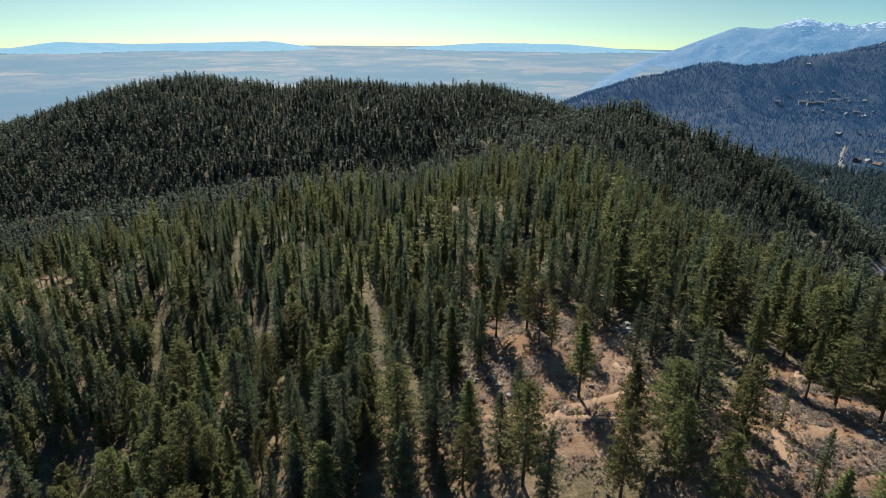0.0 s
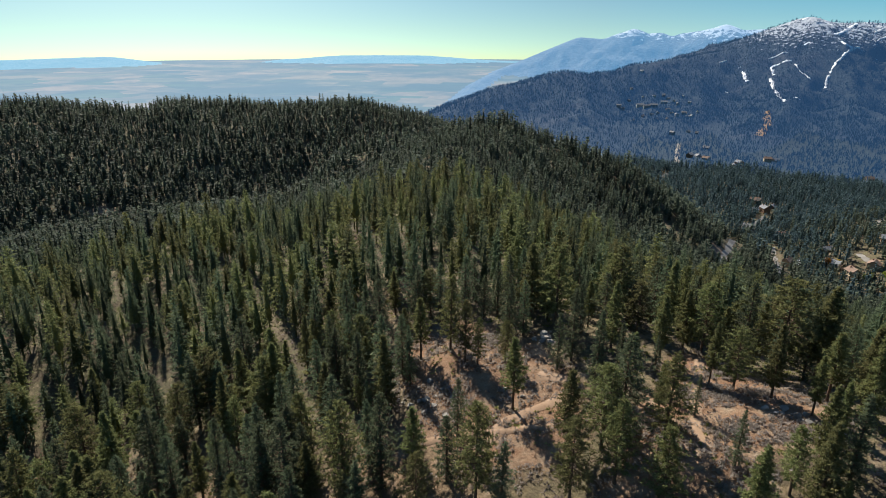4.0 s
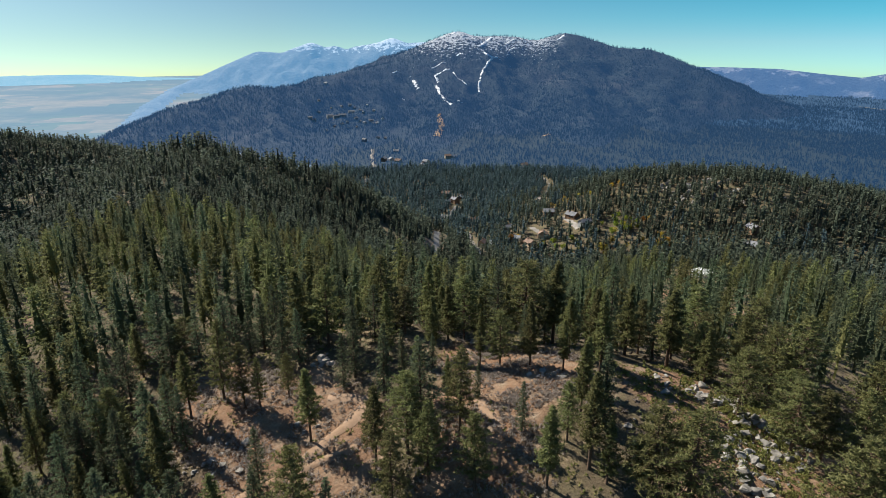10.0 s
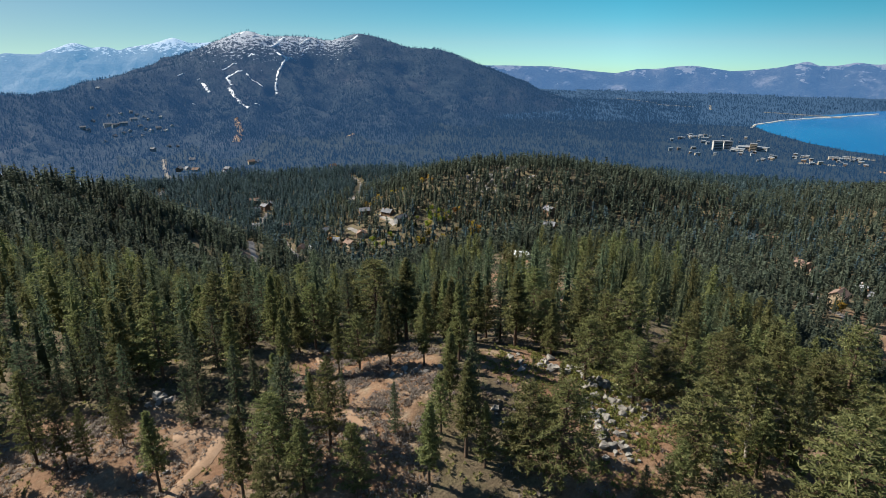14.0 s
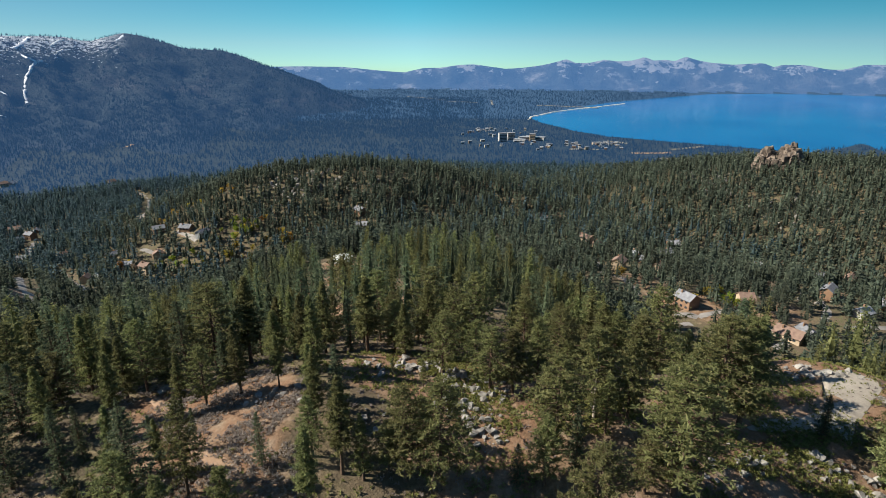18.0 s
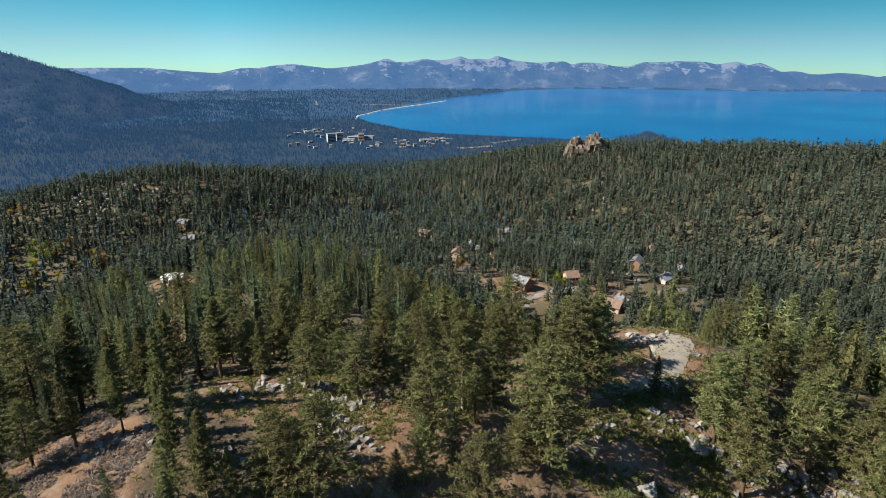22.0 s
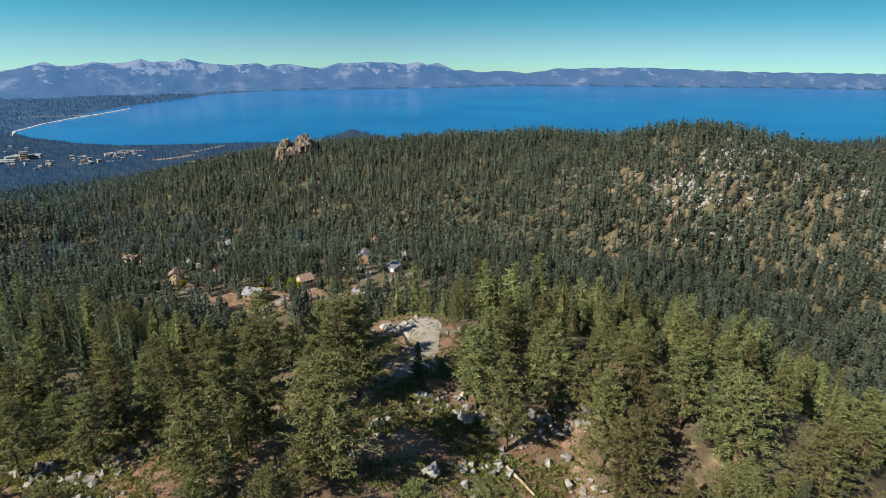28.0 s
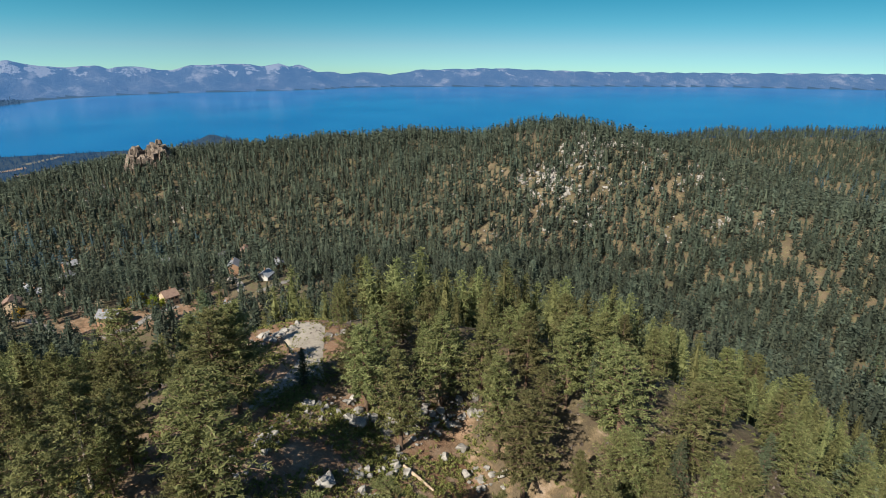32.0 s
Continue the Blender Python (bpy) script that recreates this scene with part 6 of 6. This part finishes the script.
house(97.6, 394.8, 11.0, 6.5, 1, 1.80, M_WALL_BROWN, M_ROOF_GREY)
house(82.2, 314.3, 10.0, 8.0, 2, 2.50, M_WALL_BROWN, M_ROOF_GREY)
house(68.1, 566.4, 12.0, 8.0, 1, 0.10, M_WALL_GREY, M_ROOF_GREY)
house(79.3, 399.9, 7.0, 7.0, 1, 0.80, M_WALL_TAN, M_ROOF_BROWN)
house(94.7, 451.4, 9.0, 6.5, 2, 1.50, M_WALL_TAN, M_ROOF_BROWN)
house(49.7, 543.4, 11.0, 8.0, 1, 2.20, M_WALL_BROWN, M_ROOF_GREY)
house(49.8, 518.4, 10.0, 8.0, 1, 2.90, M_WALL_BROWN, M_ROOF_GREY)
# the village on the mountain
house(8.2, 1631.7, 12.0, 7.0, 2, 0.00, M_WALL_WHITE, M_ROOF_GREY)
house(8.5, 1625.5, 10.5, 7.0, 2, 0.70, M_WALL_GREY, M_ROOF_GREY)
house(10.0, 1682.4, 16.5, 7.0, 2, 0.20, M_WALL_WHITE, M_ROOF_PALE)
house(10.6, 1671.5, 16.5, 7.0, 2, 0.30, M_WALL_WHITE, M_ROOF_GREY)
house(11.2, 1671.8, 18.0, 7.0, 2, 0.00, M_WALL_GREY, M_ROOF_GREY)
house(12.0, 1743.5, 16.5, 7.0, 2, 0.10, M_WALL_WHITE, M_ROOF_PALE)
house(9.0, 1724.4, 9.0, 7.0, 1, 1.10, M_WALL_GREY, M_ROOF_GREY)
house(10.2, 1761.2, 7.5, 7.0, 1, 1.80, M_WALL_GREY, M_ROOF_GREY)
house(11.1, 1775.8, 7.5, 7.0, 1, 2.50, M_WALL_WHITE, M_ROOF_GREY)
house(11.9, 1799.2, 7.5, 7.0, 1, 0.10, M_WALL_GREY, M_ROOF_GREY)
house(12.3, 1787.7, 9.0, 7.0, 1, 0.80, M_WALL_WHITE, M_ROOF_PALE)
house(12.8, 1736.7, 9.0, 7.0, 1, 1.50, M_WALL_WHITE, M_ROOF_GREY)
house(13.1, 1719.2, 7.5, 7.0, 1, 2.20, M_WALL_GREY, M_ROOF_GREY)
house(14.1, 1746.3, 7.5, 7.0, 1, 2.90, M_WALL_WHITE, M_ROOF_PALE)
house(12.4, 1677.9, 10.5, 7.0, 2, 0.50, M_WALL_GREY, M_ROOF_GREY)
house(12.8, 1594.2, 9.0, 7.0, 1, 1.20, M_WALL_GREY, M_ROOF_GREY)
house(13.2, 1565.9, 10.5, 7.0, 2, 1.90, M_WALL_WHITE, M_ROOF_GREY)
house(13.8, 1612.7, 12.0, 7.0, 2, 0.10, M_WALL_GREY, M_ROOF_GREY)
house(14.1, 1600.4, 9.0, 7.0, 1, 0.20, M_WALL_WHITE, M_ROOF_PALE)
house(11.1, 1587.4, 7.5, 7.0, 1, 0.90, M_WALL_WHITE, M_ROOF_GREY)
house(11.6, 1586.6, 6.8, 7.0, 1, 1.60, M_WALL_GREY, M_ROOF_GREY)
house(14.4, 1606.0, 7.5, 7.0, 1, 2.30, M_WALL_WHITE, M_ROOF_PALE)
house(12.5, 1533.7, 6.8, 7.0, 1, 3.00, M_WALL_GREY, M_ROOF_GREY)
house(10.4, 1582.6, 7.5, 7.0, 1, 0.60, M_WALL_GREY, M_ROOF_GREY)
house(9.6, 1538.5, 6.0, 7.0, 1, 1.30, M_WALL_WHITE, M_ROOF_GREY)
house(13.5, 1788.4, 6.8, 7.0, 1, 2.00, M_WALL_GREY, M_ROOF_GREY)
house(9.8, 1901.9, 9.0, 7.0, 1, 2.70, M_WALL_WHITE, M_ROOF_PALE)
house(9.1, 1799.7, 6.8, 7.0, 1, 0.30, M_WALL_WHITE, M_ROOF_GREY)
house(11.6, 1543.2, 6.8, 7.0, 1, 1.00, M_WALL_GREY, M_ROOF_GREY)
house(14.9, 1642.6, 6.0, 7.0, 1, 1.70, M_WALL_WHITE, M_ROOF_PALE)
house(13.1, 1391.9, 9.8, 7.0, 2, 2.40, M_WALL_GREY, M_ROOF_GREY)
house(15.1, 1442.4, 6.0, 7.0, 1, 3.10, M_WALL_GREY, M_ROOF_GREY)
house(14.4, 1435.2, 6.0, 7.0, 1, 0.70, M_WALL_WHITE, M_ROOF_GREY)
# the town on the shore
town_block(63.8, 1439.3, 20.0, 12.0, 20.0, M_WALL_WHITE)
town_block(64.6, 1467.3, 18.0, 11.0, 17.0, M_WALL_WHITE)
town_block(66.0, 1467.3, 36.0, 20.0, 8.0, M_WALL_WHITE)
town_block(66.6, 1459.7, 14.0, 14.0, 16.0, M_WALL_TAN)
town_block(67.2, 1469.1, 30.0, 16.0, 8.0, M_WALL_WHITE)
town_block(65.4, 1441.1, 30.0, 14.0, 6.0, M_WALL_WHITE)
town_block(62.7, 1591.2, 18.0, 10.0, 5.0, M_WALL_WHITE)
town_block(61.6, 1613.9, 16.0, 9.0, 5.0, M_WALL_TAN)
town_block(61.9, 1439.4, 10.3, 6.4, 3.7, M_WALL_TAN)
town_block(60.9, 1589.2, 9.8, 7.5, 3.6, M_WALL_BROWN)
town_block(68.1, 1359.8, 9.8, 6.0, 3.4, M_WALL_BROWN)
town_block(73.1, 1422.4, 7.1, 6.3, 4.3, M_WALL_WHITE)
town_block(61.5, 1599.5, 5.0, 7.8, 5.6, M_WALL_WHITE)
town_block(73.4, 1345.8, 6.3, 7.2, 5.5, M_WALL_BROWN)
town_block(72.3, 1424.2, 5.4, 6.8, 3.9, M_WALL_GREY)
town_block(60.0, 1397.4, 8.1, 5.6, 5.7, M_WALL_WHITE)
town_block(72.9, 1398.7, 5.7, 6.5, 3.7, M_WALL_TAN)
town_block(72.6, 1444.6, 10.5, 5.3, 3.4, M_WALL_WHITE)
town_block(60.6, 1587.2, 8.2, 7.5, 3.5, M_WALL_BROWN)
town_block(64.1, 1653.6, 8.8, 7.6, 3.1, M_WALL_BROWN)
town_block(64.5, 1476.8, 7.5, 6.4, 5.3, M_WALL_TAN)
town_block(61.3, 1641.0, 5.3, 6.4, 3.1, M_WALL_TAN)
town_block(72.6, 1416.9, 6.9, 6.1, 4.9, M_WALL_BROWN)
town_block(67.2, 1318.4, 7.6, 5.4, 3.0, M_WALL_WHITE)
town_block(62.3, 1641.0, 7.8, 7.0, 4.6, M_WALL_TAN)
town_block(74.3, 1452.0, 8.8, 7.3, 3.9, M_WALL_WHITE)
town_block(70.7, 1418.8, 6.6, 6.8, 5.4, M_WALL_GREY)
town_block(69.8, 1437.2, 7.0, 7.9, 4.7, M_WALL_BROWN)
town_block(62.1, 1611.8, 9.9, 7.0, 5.7, M_WALL_WHITE)
town_block(73.8, 1420.5, 8.2, 7.4, 5.1, M_WALL_WHITE)
town_block(63.0, 1519.3, 8.2, 6.7, 5.0, M_WALL_WHITE)
town_block(64.1, 1535.0, 10.1, 5.1, 3.3, M_WALL_WHITE)
town_block(66.6, 1398.9, 5.2, 7.3, 4.5, M_WALL_GREY)
town_block(62.3, 1620.1, 8.3, 6.7, 5.6, M_WALL_GREY)
town_block(61.7, 1591.3, 6.5, 6.8, 5.3, M_WALL_WHITE)
town_block(66.2, 1519.2, 7.1, 6.3, 3.2, M_WALL_GREY)
town_block(71.1, 1330.3, 7.5, 6.7, 4.7, M_WALL_WHITE)
town_block(63.7, 1361.8, 5.9, 5.3, 5.2, M_WALL_WHITE)
town_block(74.0, 1437.1, 6.6, 5.6, 4.8, M_WALL_BROWN)
town_block(65.5, 1473.0, 9.7, 7.0, 5.6, M_WALL_BROWN)
town_block(64.5, 1560.8, 9.8, 5.6, 4.7, M_WALL_GREY)
town_block(67.5, 1332.1, 7.5, 7.1, 5.1, M_WALL_GREY)
town_block(71.7, 1342.3, 8.9, 5.1, 6.0, M_WALL_TAN)
town_block(71.0, 1340.6, 5.3, 7.7, 5.7, M_WALL_TAN)
town_block(65.5, 1570.8, 6.1, 5.8, 3.6, M_WALL_TAN)
town_block(65.9, 1640.8, 6.1, 5.3, 5.4, M_WALL_TAN)
town_block(61.7, 1358.3, 5.2, 6.4, 5.2, M_WALL_BROWN)
town_block(60.0, 1541.1, 7.3, 5.2, 4.9, M_WALL_WHITE)
town_block(69.8, 1406.0, 10.3, 5.2, 4.3, M_WALL_WHITE)
town_block(73.3, 1442.7, 10.6, 6.1, 5.3, M_WALL_WHITE)
town_block(66.7, 1435.5, 10.7, 7.5, 3.3, M_WALL_BROWN)
town_block(74.5, 1402.3, 9.0, 6.5, 3.2, M_WALL_BROWN)
town_block(74.8, 1377.3, 8.9, 7.2, 3.4, M_WALL_BROWN)
town_block(74.3, 1446.4, 8.4, 7.8, 4.9, M_WALL_WHITE)
town_block(72.3, 1427.9, 7.9, 7.3, 5.1, M_WALL_TAN)
town_block(63.9, 1471.1, 9.4, 6.1, 3.8, M_WALL_WHITE)
town_block(61.5, 1643.1, 8.0, 5.7, 5.3, M_WALL_BROWN)
town_block(68.3, 1386.3, 9.9, 5.2, 4.5, M_WALL_TAN)
town_block(63.1, 1620.0, 5.7, 7.3, 5.2, M_WALL_GREY)
town_block(65.0, 1433.7, 7.3, 8.0, 3.4, M_WALL_GREY)
town_block(71.0, 1382.7, 6.0, 5.5, 5.6, M_WALL_BROWN)
town_block(65.7, 1395.3, 10.3, 7.8, 4.1, M_WALL_BROWN)
town_block(74.4, 1402.3, 9.2, 7.7, 5.0, M_WALL_TAN)
town_block(73.1, 1380.8, 5.6, 7.3, 3.7, M_WALL_GREY)
town_block(72.8, 1429.7, 9.7, 5.6, 5.4, M_WALL_WHITE)
town_block(62.3, 1342.7, 10.4, 5.4, 5.4, M_WALL_TAN)
town_block(60.6, 1573.0, 5.5, 6.6, 5.8, M_WALL_BROWN)
town_block(68.2, 1354.6, 5.8, 7.6, 4.8, M_WALL_TAN)
town_block(62.6, 1535.0, 9.8, 7.8, 5.6, M_WALL_WHITE)
town_block(64.8, 1615.8, 5.3, 5.2, 3.6, M_WALL_GREY)
town_block(70.5, 1361.5, 8.2, 6.3, 4.9, M_WALL_BROWN)
town_block(60.7, 1410.0, 7.4, 5.5, 5.7, M_WALL_BROWN)
town_block(68.1, 1384.5, 7.2, 6.2, 5.9, M_WALL_GREY)
town_block(66.9, 1607.4, 7.8, 5.6, 3.6, M_WALL_GREY)
town_block(73.5, 1435.3, 5.2, 5.3, 3.5, M_WALL_WHITE)
town_block(62.7, 1649.4, 7.7, 6.2, 5.1, M_WALL_TAN)
town_block(64.7, 1517.3, 5.2, 7.9, 3.7, M_WALL_TAN)
town_block(70.4, 1424.3, 8.7, 6.0, 3.4, M_WALL_TAN)
strip("meadow", [(70.0, 1340.7), (72.1, 1351.0), (73.4, 1347.5)], 15, M_MEADOW, "pale straw meadow by the lake")
strip("meadow", [(75.7, 1313.2), (77.5, 1326.8), (79.0, 1356.1)], 16, M_TRACK, "bare orange building ground by the lake")
strip("meadow", [(73.4, 1480.4), (75.4, 1455.7)], 14, M_MEADOW, "straw-coloured meadow by the lake")
strip("meadow", [(78.1, 1259.9), (81.1, 1274.6)], 10, M_TRACK, "bare orange strip among the trees")
strip("meadow", [(79.0, 1395.0), (81.7, 1465.1)], 14, M_MEADOW, "straw-coloured shore meadow")
strip("meadow", [(54.9, 2684.9), (56.4, 2617.7), (58.5, 2504.2)], 9, M_MEADOW, "pale clearing in the far woods")
strip("meadow", [(58.5, 2454.0), (61.4, 2398.5)], 8, M_MEADOW, "pale airfield in the far woods")
strip("meadow", [(66.9, 2311.7), (70.1, 2279.5), (72.4, 2250.7)], 18, M_MEADOW, "brown marsh by the lake head")
strip("meadow", [(62.7, 2491.4), (62.8, 2308.9)], 8, M_MEADOW, "cut through the far woods")
strip("beach", [(66.2, 1859.9), (66.4, 1949.7), (67.2, 1997.4), (68.3, 2083.0), (70.1, 2180.5), (72.4, 2291.1), (74.7, 2437.9)], 6, M_BEACH, "pale sandy beach round the bay")
# aspens in autumn colours
aspens(37.8, 540.0, 14, 16.0, M_ASPEN_GREEN)
aspens(39.2, 542.0, 8, 10.0, M_ASPEN_GREEN)
aspens(33.7, 517.0, 8, 14.0, M_ASPEN_GREEN)
aspens(38.3, 500.7, 7, 12.0, M_ASPEN_YELLOW)
aspens(36.9, 514.8, 6, 10.0, M_ASPEN_YELLOW)
aspens(41.5, 515.1, 7, 12.0, M_ASPEN_YELLOW)
aspens(40.6, 546.6, 3, 6.0, M_ASPEN_ORANGE)
aspens(37.6, 619.9, 5, 9.0, M_ASPEN_ORANGE)
aspens(32.2, 617.8, 9, 12.0, M_ASPEN_YELLOW)
aspens(34.7, 619.1, 5, 10.0, M_ASPEN_YELLOW)
aspens(29.3, 534.4, 6, 9.0, M_ASPEN_GREY)
aspens(28.2, 542.6, 4, 6.0, M_ASPEN_ORANGE)
aspens(43.0, 507.7, 3, 4.0, M_ASPEN_ORANGE)
aspens(38.7, 532.8, 6, 12.0, M_ASPEN_YELLOW)
aspens(31.4, 526.9, 6, 12.0, M_ASPEN_GREEN)
aspens(81.0, 336.6, 6, 6.0, M_ASPEN_GREY)
aspens(81.9, 325.1, 5, 5.0, M_ASPEN_GREY)
aspens(83.3, 327.1, 4, 5.0, M_ASPEN_YELLOW)
aspens(84.6, 334.9, 4, 5.0, M_ASPEN_YELLOW)
aspens(85.8, 326.9, 7, 7.0, M_ASPEN_GREEN)
aspens(75.4, 345.2, 3, 5.0, M_ASPEN_YELLOW)
aspens(89.2, 386.9, 3, 5.0, M_ASPEN_GREY)
aspens(42.6, 507.7, 5, 8.0, M_ASPEN_YELLOW)
water_tank(47.2, 229.0)
fallen_log(106.7, 68.1, 110.3, 65.6)
fallen_log(16.3, 162.8, 17.0, 157.5)
stump(95.5, 92.4)
snag(84.3, 232.6, 9.0)
snag(96.1, 272.7, 9.0)
snag(83.1, 67.8, 8.0)
snag(74.0, 67.7, 9.0)
snag(74.3, 65.7, 10.0)

crag()
gather("loose_stones", LOOSE, M_GRANITE, "small pale granite stones between the boulders")
gather("scree", SCREE, M_GRANITE, "pale granite blocks showing between trees on the far slopes", 0.3)


def brush(name, count, material, label, picks, size, height_by, seed):
    """Low shrubs joined: bristling cushions inside the given open places."""
    r2 = np.random.RandomState(seed)
    bag = Bag()
    xs, ys, ss = [], [], []
    for _ in range(count):
        gx, gy, rad, _left = GLADES[picks[r2.randint(len(picks))]]
        a, d = r2.uniform(0, 6.28), rad * 1.25 * math.sqrt(r2.uniform(0, 1))
        xs.append(gx + d * math.cos(a))
        ys.append(gy + d * math.sin(a))
        ss.append(size * r2.uniform(0.5, 1.3))
    keep = waves(np.array(xs), np.array(ys), 9, seed) > -0.12
    zs = terrain(np.array(xs), np.array(ys))
    for x, y, z, s, k in zip(xs, ys, zs, ss, keep):
        if not k:
            continue
        for _ in range(4):
            p = r2.normal(size=2) * s * 0.4
            bag.tuft(r2, (x + p[0], y + p[1], z + 0.1), s * 0.8 * height_by, 8, 0.6, 0.24)
    raw_mesh(name, *bag.arrays(), material, label, "stuff", smooth=False)


brush("dry_brush", 3600, M_DRYBRUSH, "grey leafless shrubs on the sandy glades", list(range(0, 8)), 0.75, 0.62, 5)
brush("manzanita_brush", 7500, M_BRUSH, "low green brush over the stony meadow", list(range(8, 23)) + list(range(13, 22)), 0.75, 0.6, 6)


def undergrowth():
    """Scattered low shrubs and litter between the near trees."""
    r2 = np.random.RandomState(9)
    x, y = spread(r2, 44, 112, 1.75)
    k = waves(x, y, 11, 51) + 0.6 * waves(x, y, 4, 52) > -0.02
    x, y = x[k], y[k]
    z = terrain(x, y)
    for name, material, pick, label in (("undergrowth", M_BRUSH, 0, "low green shrubs between the pines"), ("dry_undergrowth", M_DRYBRUSH, 1, "grey dry shrubs and litter between the pines")):
        bag = Bag()
        for i in np.where((waves(x, y, 30, 53) > 0).astype(int) == pick)[0]:
            for _ in range(2):
                p = r2.normal(size=2) * 0.45
                bag.tuft(r2, (x[i] + p[0], y[i] + p[1], z[i] + 0.08), r2.uniform(0.3, 0.65), 8, 0.6, 0.26)
        raw_mesh(name, *bag.arrays(), material, label, "stuff", smooth=False)


undergrowth()
